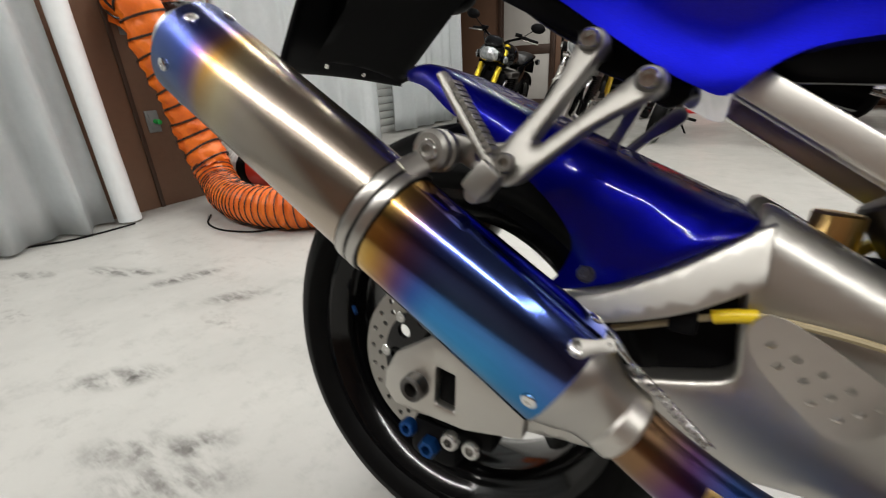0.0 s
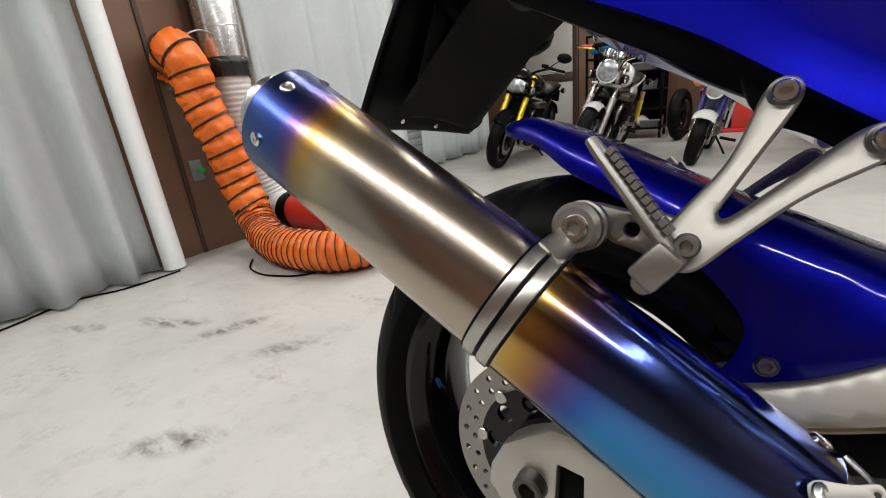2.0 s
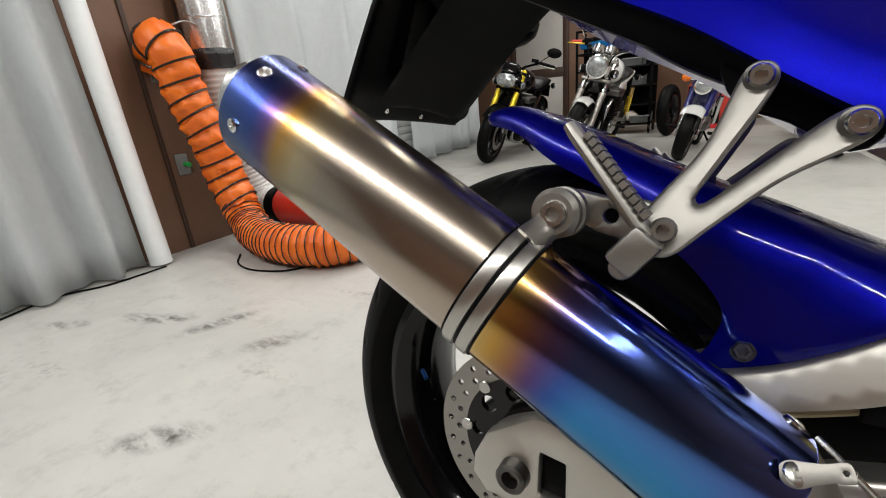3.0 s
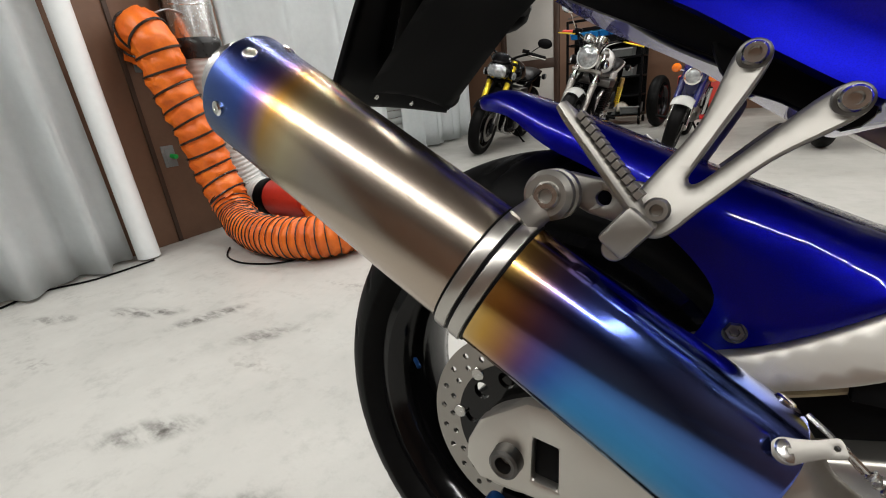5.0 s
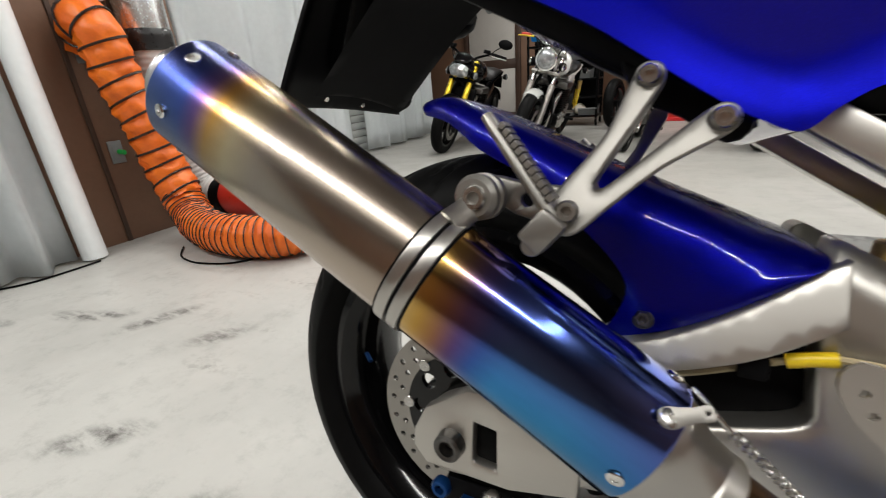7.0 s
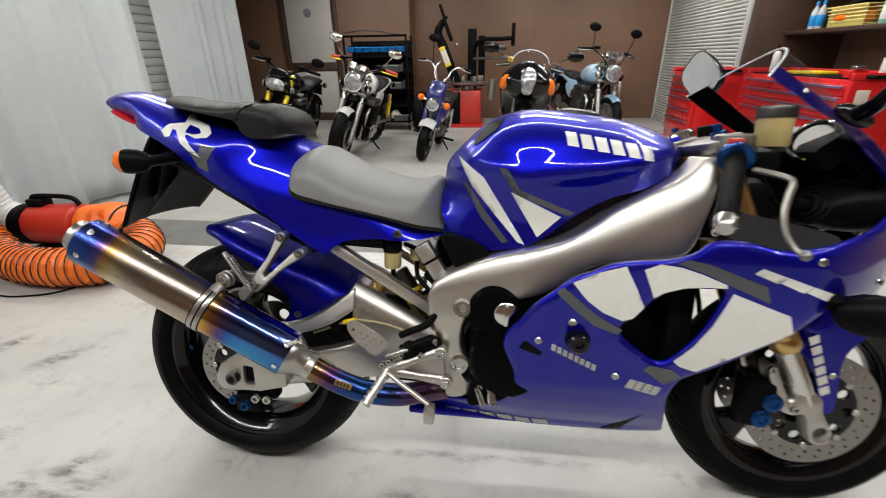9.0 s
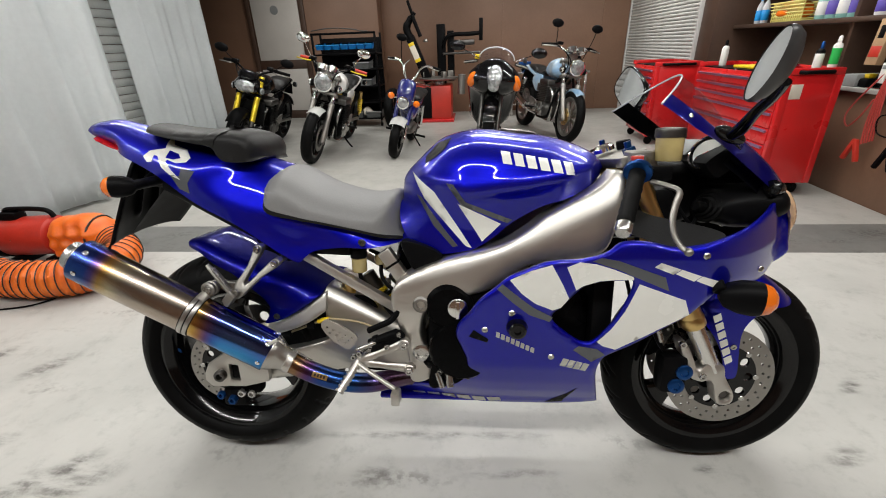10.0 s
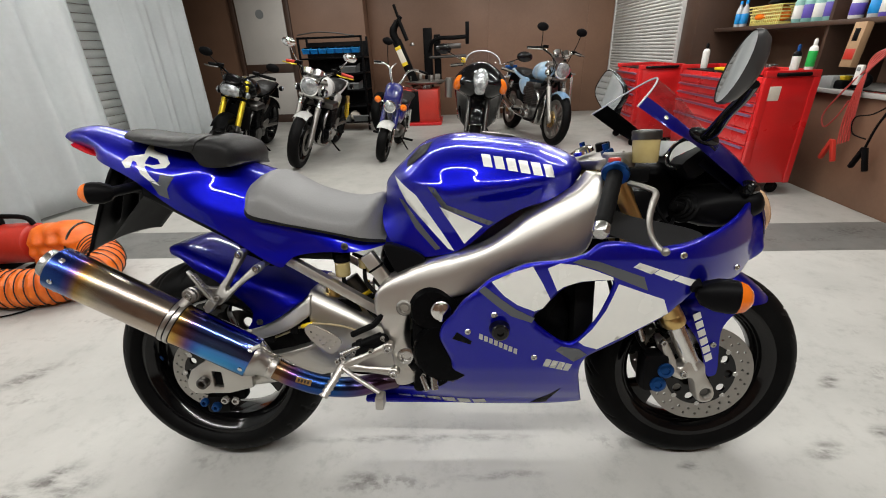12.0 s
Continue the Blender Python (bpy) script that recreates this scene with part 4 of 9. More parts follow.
# hanger ear from the band up to the bush on the pillion bracket
ear0, ear1 = on_can(0.121, 18, 0.054), Vector((0.066, -0.2, 0.596))
bm = B()
tube(bm, [ear0, ear0.lerp(ear1, 0.5), ear1], [0.012, 0.011, 0.012], 12, False, 0.28, (0, 1, 0.2))
part("hanger_ear", bm, SATIN, silencer)
bush = part("hanger_bush", lathe(B(), [(0.016, 0), (0.019, 0.004), (0.019, 0.01), (0.016, 0.012), (0.0185, 0.016), (0.0185, 0.022), (0.015, 0.026)], along((0.066, -0.188, 0.598), (0.064, -0.22, 0.598)), 28), ALU, silencer)
part("hanger_bolt", bolt(B(), (0.0655, -0.209, 0.598), (-0.05, -1, 0), 0.0105, 0.008, 20), STEEL, bush)

# link pipe
pipe_pts = [CAN @ Vector((0, 0, 0.362)), (0.29, -0.19, 0.368), (0.36, -0.178, 0.335), (0.44, -0.15, 0.312), (0.54, -0.09, 0.3), (0.7, 0.0, 0.26)]
pm = Matrix.Translation(Vector((0.34, -0.18, 0.345))) @ Vector((0.8, 0.1, -0.35)).to_track_quat("Z", "X").to_matrix().to_4x4()
inv = pm.inverted()
part("link_pipe", tube(B(), [inv @ Vector(p) for p in curve_points([tuple(p) for p in pipe_pts], 8)], 0.0265, 32), TITAN_PIPE, moto, "blue and violet heat-tinted exhaust pipe", at=pm)
part("pipe_collar", lathe(B(), [(0.0285, 0), (0.031, 0.003), (0.031, 0.016), (0.0285, 0.019)], along(CAN @ Vector((0, 0, 0.37)), CAN @ Vector((0, 0, 0.4))), 32, False), BRUSHED, moto)
badge_x = Vector((0.075, 0.012, -0.033)).normalized()
badge_z = Vector((0.05, -0.9, 0.4))
badge_z = (badge_z - badge_x * badge_z.dot(badge_x)).normalized()
badge_m = Matrix((badge_x, badge_z.cross(badge_x), badge_z)).transposed().to_4x4()
badge_m.translation = Vector((0.318, -0.185, 0.356)) + badge_z * 0.0262
badge = part("pipe_badge", box(B(), -0.02, 0.02, -0.007, 0.007, -0.001, 0.001, 0.0005), GOLD, moto, "small gold badge plate", at=badge_m)
for k in range(4):
    part("badge_mark", box(B(), -0.015 + 0.008 * k, -0.01 + 0.008 * k, -0.004, 0.004, 0.001, 0.0014), DARK_STEEL, badge)
# spring strap from the sleeve to the pipe
q0 = on_can(0.315, 45, 0.0552)
q1 = q0 + Vector((0.0235, 0.0025, 0.009))
strap_u, strap_n = (q1 - q0).normalized(), can_out(0.315, 45)
strap_n = (strap_n - strap_u * strap_n.dot(strap_u)).normalized()
strap_m = Matrix((strap_u, strap_n, strap_u.cross(strap_n))).transposed().to_4x4()
strap_m.translation = q0
STRAP_EAR = [(-0.0072, 0), (-0.005, 0.0052), (0, 0.0072), (0.007, 0.0058), (0.015, 0.0048), (0.022, 0.0052), (0.0255, 0.004), (0.0255, -0.004), (0.022, -0.0052), (0.015, -0.0048), (0.007, -0.0058), (0, -0.0072), (-0.005, -0.0052)]
part("spring_strap", plate(B(), STRAP_EAR, -0.001, 0.001, [ring_loop(0.022, 0, 0.0014, 8)], 0.0004, 0.004), ALU, moto, "bright strap that holds the exhaust spring", at=strap_m)
part("strap_rivet", lathe(B(), [(0.0066, 0.0), (0.0062, 0.0015), (0.0045, 0.0022), (0.002, 0.0022), (0.0014, 0.001)], along(on_can(0.315, 45, 0.0555), on_can(0.315, 45, 0.08)), 16), STEEL, moto)
part("strap_stay", tube(B(), [on_can(0.327, -2, 0.0535), on_can(0.336, 10, 0.0545), on_can(0.352, 25, 0.056), q1], 0.0018, 6), STEEL, moto)
bm = B()
s0, s1 = q1 + Vector((0.011, 0.002, -0.011)), Vector((0.305, -0.203, 0.405))
helix = []
ax = (s1 - s0)
e1 = ax.cross(Vector((0, 1, 0))).normalized()
e2 = ax.cross(e1).normalized()
for k in range(161):
    a = k / 160
    helix.append(tuple(s0 + ax * a + (e1 * math.cos(a * 88) + e2 * math.sin(a * 88)) * 0.003))
tube(bm, helix, 0.0009, 5)
tube(bm, [tuple(q1), tuple(s0)], 0.0013, 6)
part("exhaust_spring", bm, STEEL, moto)

# pillion foot-rest brackets, both sides
Y_OUT = [(0.1678, 0.692), (0.182, 0.6986), (0.1872, 0.684), (0.1648, 0.6405), (0.152, 0.6165), (0.1495, 0.6095), (0.1565, 0.6085), (0.1853, 0.6342), (0.2192, 0.6644), (0.2347, 0.663), (0.2318, 0.6476), (0.1935, 0.6225), (0.162, 0.594), (0.14, 0.574), (0.122, 0.577), (0.116, 0.591), (0.126, 0.609), (0.1518, 0.646)]
TAB = [(0.125, 0.605), (0.1, 0.608), (0.08, 0.612), (0.066, 0.614), (0.052, 0.606), (0.05, 0.594), (0.06, 0.584), (0.075, 0.588), (0.09, 0.582), (0.12, 0.578)]


def y_of(x, z):
    return -0.158 - 0.045 * np.clip((0.69 - z) / 0.1, 0, 1.2)


for sgn in (1, -1):
    flip = sgn < 0
    br = part("pillion_bracket", panel(B(), Y_OUT, y_of, 0.018, (), 0.005, 0.0045, 0.006, True, flip), ALU, moto, "cast alloy Y-shaped pillion bracket", sharp=30)
    part("bracket_tab", panel(B(), TAB, lambda x, z: -0.178 - 0.0 * x, 0.008, [ring_loop(0.096, 0.595, 0.006, 10)], 0.004, 0.003, 0.006, True, flip), ALU, br)
    for bx, bz in ((0.1775, 0.688), (0.2255, 0.656)):
        yb = sgn * (y_of(bx, bz) - 0.001)
        bm = B()
        lathe(bm, [(0.0098, 0), (0.0098, 0.002), (0.0085, 0.003)], along((bx, yb, bz), (bx, yb - sgn * 1, bz)), 24)
        part("bracket_washer", bm, DARK_STEEL, br)
        part("bracket_bolt", bolt(B(), (bx, yb - sgn * 0.003, bz), (0, -sgn, 0), 0.0074, 0.006, 20), STEEL, br)
    bm = B()
    p0, p1 = Vector((0.128, -sgn * 0.214, 0.587)), Vector((0.07, -sgn * 0.204, 0.66))
    tube(bm, [p0, p0.lerp(p1, 0.1), p0.lerp(p1, 0.9), p1], [0.006, 0.0085, 0.0075, 0.006], 12, False, 0.7)
    n = (p1 - p0).normalized()
    out = Vector((0.65, -sgn * 0.25, 0.5)).normalized()
    for k in range(12):
        c = p0.lerp(p1, 0.14 + 0.062 * k) + out * 0.0075
        rod(bm, c + Vector((0, -0.0075, 0)), c + Vector((0, 0.0075, 0)), 0.0034, 4)
    part("pillion_peg", bm, ALU, br, "folded serrated alloy foot peg")
    bm = B()
    box(bm, -0.011, 0.011, -0.012, 0.012, -0.016, 0.014, 0.004, Matrix.Translation((0.121, -sgn * 0.213, 0.578)) @ pose(0, 0, 0, 0, 40, 0))
    bolt(bm, (0.136, -sgn * 0.21, 0.592), (0, -sgn, 0), 0.008, 0.006)
    rod(bm, (0.114, -sgn * 0.2, 0.566), (0.114, -sgn * 0.222, 0.566), 0.008, 14)
    part("peg_joint", bm, ALU, br)

# tail cowl
TAIL = [(-0.34, 0.987), (-0.325, 1.004), (-0.285, 1.013), (-0.235, 1.013), (-0.14, 0.988), (-0.06, 0.96), (0.03, 0.942), (0.1, 0.927), (0.19, 0.9), (0.25, 0.88), (0.31, 0.85), (0.38, 0.8), (0.46, 0.755), (0.53, 0.722), (0.556, 0.706), (0.54, 0.695), (0.51, 0.688), (0.452, 0.683), (0.394, 0.686), (0.343, 0.683), (0.314, 0.677), (0.293, 0.664), (0.274, 0.648), (0.25, 0.657),
        (0.225, 0.671), (0.178, 0.702), (0.132, 0.733), (0.085, 0.759), (0.033, 0.785), (-0.019, 0.817), (-0.09, 0.867), (-0.136, 0.892), (-0.2, 0.92), (-0.27, 0.947), (-0.325, 0.969)]
SWOOP = np.array([(0.15, 0.96), (0.075, 0.925), (0.04, 0.893), (0.028, 0.868), (0.04, 0.84), (0.075, 0.812), (0.141, 0.785), (0.211, 0.766), (0.3, 0.748), (0.4, 0.735), (0.56, 0.72), (0.56, 0.9), (0.3, 1.0)])


def tail_w(x, z):
    w = np.interp(x, [-0.34, -0.29, -0.2, -0.1, 0.0, 0.15, 0.3, 0.45, 0.56], [0.045, 0.062, 0.082, 0.105, 0.12, 0.132, 0.138, 0.134, 0.118])
    P = np.stack([x, z], 1)
    d = line_distance(SWOOP[:10], P, False)
    hollow = np.where(inside(SWOOP, P), 1 - (1 - np.clip(d / 0.11, 0, 1)) ** 2, 0)
    low = np.interp(x, [0.0, 0.033, 0.085, 0.132, 0.178, 0.225, 0.274, 0.3, 0.33, 0.45, 0.56], [0.803, 0.785, 0.759, 0.733, 0.702, 0.671, 0.655, 0.668, 0.68, 0.683, 0.7])
    fade = np.interp(x, [0.08, 0.14, 0.2, 0.29, 0.36, 0.48], [0, 0.25, 1, 1, 0.45, 0.1])
    flare = np.clip((low + 0.045 - z) / 0.045, 0, 1) ** 2
    under = np.clip(low + 0.1 - z, 0, 0.075)
    return w - 0.034 * hollow + (0.012 * flare - 0.1 * under) * fade


def soft_tail_w(x, z):
    """The same width, averaged over a small patch so that no crease shows."""
    ring = [(0.0, 0.0)] + [(0.02 * math.cos(k * 0.628), 0.013 * math.sin(k * 0.628)) for k in range(10)] + [(0.01 * math.cos(k * 1.047), 0.008 * math.sin(k * 1.047)) for k in range(6)]
    return sum(tail_w(x + a, z + b) for a, b in ring) / len(ring)


tail = Puff(TAIL, soft_tail_w, 0.085, 2.0, [(0.6, 0.74), (0.5, 0.71), (0.4, 0.71), (0.3, 0.7), (0.28, 0.675), (0.25, 0.68), (0.1, 0.775), (0.0, 0.83), (-0.12, 0.9), (-0.2, 0.93), (-0.26, 0.94), (-0.26, 0.5), (0.6, 0.5)], step=0.01)
part("tail_cowl", tail.build(B()), BLUE, moto, "glossy blue tail cowl", sharp=70)
part("tail_light", Puff([(-0.312, 0.972), (-0.29, 0.968), (-0.25, 0.945), (-0.23, 0.93), (-0.255, 0.93), (-0.285, 0.943), (-0.31, 0.958)], 0.048, 0.02, step=0.008).build(B()), RED_LENS, moto, "red tail light lens")


def stick_on(outline, ysurf, material, label, parent=None, name="decal", smooth=False, lift=0.0012, step=0.01, holes=()):
    return part(name, panel(B(), outline, ysurf, 0.0012, holes, 0, 0, step, smooth, False, lift), material, parent or moto, label, sharp=70)


stick_on([(-0.128, 0.919), (-0.11, 0.933), (-0.075, 0.937), (-0.083, 0.962), (-0.07, 0.955), (-0.06, 0.945), (-0.02, 0.932), (0.0, 0.912), (-0.008, 0.902), (-0.035, 0.9), (-0.06, 0.909), (-0.065, 0.906), (-0.05, 0.885), (-0.022, 0.858), (-0.05, 0.87), (-0.075, 0.89), (-0.088, 0.918), (-0.098, 0.922), (-0.104, 0.905), (-0.117, 0.904)], tail.right, WHITE_DECAL, "white swoosh mark", smooth=False, holes=[[(-0.066, 0.914), (-0.062, 0.932), (-0.035, 0.923), (-0.025, 0.912), (-0.045, 0.909)]], step=0.006)
stick_on([(-0.052, 0.872), (-0.026, 0.868), (-0.02, 0.886), (0.018, 0.88), (-0.005, 0.85), (-0.003, 0.825), (-0.03, 0.836)], tail.right, GREY_DECAL, "dark grey panel")
part("seat_bolt", bolt(lathe(B(), [(0.0095, 0), (0.0095, 0.002), (0.0075, 0.003)], along((0.44, -0.136, 0.7), (0.44, -0.2, 0.7)), 20), (0.44, -0.138, 0.7), (0, -1, 0), 0.0068, 0.005), DARK_STEEL, moto)

# seats
SEAT = [(0.15, 0.828), (0.156, 0.85), (0.18, 0.868), (0.21, 0.882), (0.238, 0.887), (0.266, 0.88), (0.33, 0.845), (0.391, 0.824), (0.44, 0.813), (0.48, 0.812), (0.52, 0.818), (0.532, 0.79), (0.538, 0.74), (0.545, 0.702), (0.53, 0.698), (0.492, 0.708), (0.421, 0.729), (0.34, 0.748), (0.277, 0.76), (0.207, 0.773), (0.168, 0.808)]
seat = Puff(SEAT, lambda x, z: np.interp(x, [0.15, 0.2, 0.3, 0.4, 0.5, 0.55], [0.1, 0.135, 0.148, 0.14, 0.128, 0.125]), 0.075, 1.9, [(0.14, 0.83), (0.18, 0.825), (0.21, 0.8), (0.25, 0.785), (0.35, 0.766), (0.43, 0.749), (0.5, 0.725), (0.53, 0.712), (0.56, 0.715), (0.56, 0.6), (0.14, 0.6)])
part("rider_seat", seat.build(B()), GREY_VINYL, moto, "grey vinyl rider seat", sharp=70)
part("seat_side", panel(B(), [(0.153, 0.838), (0.165, 0.824), (0.182, 0.804), (0.211, 0.783), (0.26, 0.771), (0.34, 0.754), (0.421, 0.735), (0.5, 0.714), (0.535, 0.702), (0.53, 0.698), (0.492, 0.708), (0.421, 0.729), (0.34, 0.748), (0.277, 0.76), (0.207, 0.773), (0.168, 0.808), (0.15, 0.828)], seat.right, 0.003, (), 0, 0, 0.01, True, False, 0.0015), BLACK_VINYL, moto, "black lower side of the seat", sharp=70)
PILLION = [(-0.135, 0.984), (-0.118, 1.002), (-0.053, 0.993), (0.025, 0.985), (0.07, 0.987), (0.12, 0.984), (0.16, 0.972), (0.178, 0.95), (0.183, 0.925), (0.172, 0.905), (0.14, 0.9), (0.1, 0.903), (0.083, 0.916), (0.068, 0.938), (0.02, 0.948), (-0.041, 0.96), (-0.102, 0.975)]
PAD_CUT = [(-0.16, 0.972), (-0.1, 0.988), (-0.04, 0.972), (0.02, 0.96), (0.08, 0.948), (0.11, 0.93), (0.13, 0.912), (0.17, 0.908), (0.2, 0.913), (0.24, 0.9), (0.2, 0.85), (-0.2, 0.85)]
pillion = Puff(PILLION, lambda x, z: np.interp(x, [-0.14, -0.08, 0.05, 0.12, 0.185], [0.08, 0.104, 0.116, 0.118, 0.11]), 0.03, 2.2, PAD_CUT)
pad = part("pillion_seat", pillion.build(B()), BLACK_VINYL, moto, "black vinyl pillion pad", sharp=70)
STRAP = [(0.05, 0.945), (0.056, 0.962), (0.075, 0.978), (0.1, 0.99), (0.122, 0.986), (0.1, 0.974), (0.082, 0.955), (0.074, 0.94)]
for flip in (False, True):
    part("strap", panel(B(), STRAP, pillion.right, 0.004, (), 0, 0, 0.008, True, flip, 0.002), BLACK_VINYL, pad, sharp=70)

# tank
TANK = [(0.541, 0.861), (0.589, 0.91), (0.628, 0.943), (0.66, 0.958), (0.711, 0.969), (0.756, 0.969), (0.815, 0.963), (0.903, 0.95), (0.984, 0.926), (1.029, 0.9), (1.05, 0.867), (1.012, 0.845), (0.989, 0.832), (0.938, 0.808), (0.886, 0.793), (0.846, 0.773), (0.806, 0.747), (0.765, 0.712), (0.72, 0.683), (0.675, 0.672), (0.631, 0.668), (0.582, 0.686), (0.554, 0.703), (0.534, 0.736), (0.527, 0.778), (0.53, 0.827)]


def tank_w(x, z):
    w = np.interp(x, [0.52, 0.58, 0.66, 0.78, 0.92, 1.0, 1.05], [0.115, 0.135, 0.15, 0.165, 0.165, 0.145, 0.1])
    knee = np.interp(x, [0.52, 0.6, 0.7, 0.85, 1.0], [0.9, 0.84, 0.8, 0.82, 0.86])
    return w - 0.022 * np.clip((knee + 0.02 - z) / 0.09, 0, 1) + 0.012 * np.exp(-((z - knee - 0.03) / 0.025) ** 2)


tank = Puff(TANK, tank_w, 0.115, 2.1, [(0.5, 0.85), (0.545, 0.76), (0.56, 0.715), (0.6, 0.695), (0.7, 0.69), (0.76, 0.72), (0.81, 0.76), (0.9, 0.805), (1.0, 0.845), (1.04, 0.86), (1.1, 0.86), (1.1, 0.5), (0.5, 0.5)], step=0.01)
part("fuel_tank", tank.build(B()), BLUE, moto, "glossy blue fuel tank", sharp=70)
stick_on([(0.565, 0.869), (0.625, 0.825), (0.715, 0.685), (0.7, 0.69), (0.652, 0.745), (0.6, 0.806)], tank.right, WHITE_DECAL, "white flash")
stick_on([(0.681, 0.798), (0.785, 0.748), (0.74, 0.703)], tank.right, WHITE_DECAL, "white flash")
stick_on([(0.655, 0.848), (0.672, 0.845), (0.7, 0.802), (0.812, 0.758), (0.8, 0.75), (0.69, 0.793)], tank.right, GREY_DECAL, "dark grey stripe")
stick_on([(0.578, 0.815), (0.59, 0.81), (0.64, 0.74), (0.68, 0.69), (0.668, 0.686), (0.62, 0.74)], tank.right, GREY_DECAL, "dark grey stripe")
# maker's mark as six plain blocks
for k in range(6):
    x0 = 0.785 + k * 0.0285
    z0 = 0.905 - k * 0.0052
    stick_on([(x0 + 0.002, z0 - 0.014), (x0 - 0.003, z0 + 0.014), (x0 + 0.018, z0 + 0.011), (x0 + 0.023, z0 - 0.017)], tank.right, WHITE_DECAL, "white block of the tank lettering", name="tank_letter")
part("tank_pad", panel(B(), [(0.6, 0.905), (0.63, 0.938), (0.665, 0.95), (0.65, 0.925), (0.625, 0.905), (0.6, 0.89)], tank.right, 0.002, (), 0, 0, 0.008, False, False, 0.002), BLACK, moto, "black pad")
part("tank_cap", lathe(B(), [(0.045, 0), (0.045, 0.008), (0.038, 0.012), (0.0, 0.012)], Matrix.Translation((0.83, 0, 0.955)) @ pose(0, 0, 0, 0, 8, 0), 32), DARK_STEEL, moto)
part("side_plug", plate(B(), [(0.54, 0.702), (0.6, 0.69), (0.64, 0.668), (0.63, 0.65), (0.575, 0.625), (0.55, 0.66)], -0.135, -0.1, (), 0.004), BLACK, moto)

# frame spar, right and left
SPAR = [(0.517, 0.585), (0.555, 0.621), (0.655, 0.662), (0.778, 0.698), (0.845, 0.738), (0.884, 0.769), (0.942, 0.804), (0.998, 0.835), (1.034, 0.872, 1), (1.055, 0.871, 1), (1.053, 0.815), (1.038, 0.749), (1.026, 0.708), (1.006, 0.686), (0.98, 0.674), (0.873, 0.661), (0.833, 0.645), (0.778, 0.605), (0.736, 0.583), (0.68, 0.571), (0.634, 0.567), (0.605, 0.546), (0.589, 0.5), (0.586, 0.453), (0.604, 0.397), (0.606, 0.33), (0.553, 0.317), (0.546, 0.396), (0.534, 0.453), (0.522, 0.508), (0.513, 0.539)]


def spar_y(x, z):
    over = z - np.interp(x, [0.52, 0.58, 0.7, 0.85, 1.0, 1.05], [0.59, 0.605, 0.64, 0.705, 0.785, 0.81])
    lean_in = 0.42 * (over + np.sqrt(over ** 2 + 0.012 ** 2)) / 2
    return lean_in - 0.148 - 0.024 * np.clip((z - 0.38) / 0.15, 0, 1) - 0.03 * np.clip((x - 0.6) / 0.4, 0, 1)


for flip in (False, True):
    part("frame_spar", panel(B(), SPAR, spar_y, 0.06, (), 0.012, 0.007, 0.011, True, flip), BRUSHED, moto, "satin aluminium twin-spar frame", sharp=60)
bm = B()
lathe(bm, [(0.02, 0), (0.021, 0.008), (0.017, 0.012), (0.011, 0.012), (0.011, 0.002)], along((0.589, -0.168, 0.55), (0.589, -0.3, 0.55)), 28)
part("frame_boss", bm, ALU, moto)
bm = B()
lathe(bm, [(0.024, 0), (0.024, 0.005), (0.019, 0.008), (0.013, 0.008), (0.012, 0.004), (0.006, 0.004)], along((0.584, -0.15, 0.407), (0.584, -0.3, 0.407)), 28)
part("pivot_cap", bm, STEEL, moto)
# rear subframe
for y, up in ((-0.1, 0.0), (0.1, 0.05)):
    bm = B()
    rail_way = Matrix.Translation((0.284, y * 1.15, 0.662)) @ Vector((0.225, 0, -0.139)).to_track_quat("X", "Z").to_matrix().to_4x4()
    box(bm, 0.0, 0.272, -0.013, 0.013, -0.0125, 0.0125, 0.004, rail_way)
    part("subframe_rail", bm, BRUSHED, moto, "brushed square subframe rail", sharp=30)
    strut_way = Matrix.Translation((0.487, y * 1.05, 0.672)) @ Vector((0.048, 0, -0.075)).to_track_quat("X", "Z").to_matrix().to_4x4()
    part("subframe_strut", box(B(), 0.0, 0.1, -0.015, 0.015, -0.018, 0.018, 0.005, strut_way), BRUSHED, moto)
    part("strut_tie", box(B(), 0.04, 0.046, -0.0165, 0.0165, -0.0195, 0.0195, 0.001, strut_way), BLACK, moto)
    part("subframe_rail", tube(B(), [(-0.08, y * 0.85, 0.85 + up), (0.03, y * 0.95, 0.792 + up), (0.1, y, 0.755 + up), (0.178, y, 0.714 + up), (0.23, y, 0.688 + up), (0.4, y, 0.68)], 0.019, 10, False, 1.25), BLACK, moto)

UNDER = [(-0.09, 0.86), (-0.019, 0.81), (0.032, 0.778), (0.11, 0.722), (0.155, 0.697), (0.18, 0.686), (0.229, 0.656), (0.25, 0.652), (0.26, 0.668), (0.2, 0.708), (0.1, 0.77), (0.0, 0.83), (-0.08, 0.88)]
part("undertray_floor", plate(B(), [(-0.09, 0.906), (-0.019, 0.856), (0.032, 0.824), (0.11, 0.768), (0.155, 0.743), (0.16, 0.775), (0.1, 0.816), (0.0, 0.876), (-0.08, 0.92)], -0.082, 0.12, (), 0.004), BLACK, moto)
part("undertray", plate(B(), UNDER, -0.104, -0.08, (), 0.004), BLACK, moto, "matt black undertray below the tail")
for (ax, az), (bx, bz) in (((0.13, 0.722), (0.162, 0.703)), ((0.196, 0.688), (0.222, 0.672))):
    part("tray_slot", rod(B(), (ax, -0.1055, az), (bx, -0.1055, bz), 0.004, 8), DARK_STEEL, moto)
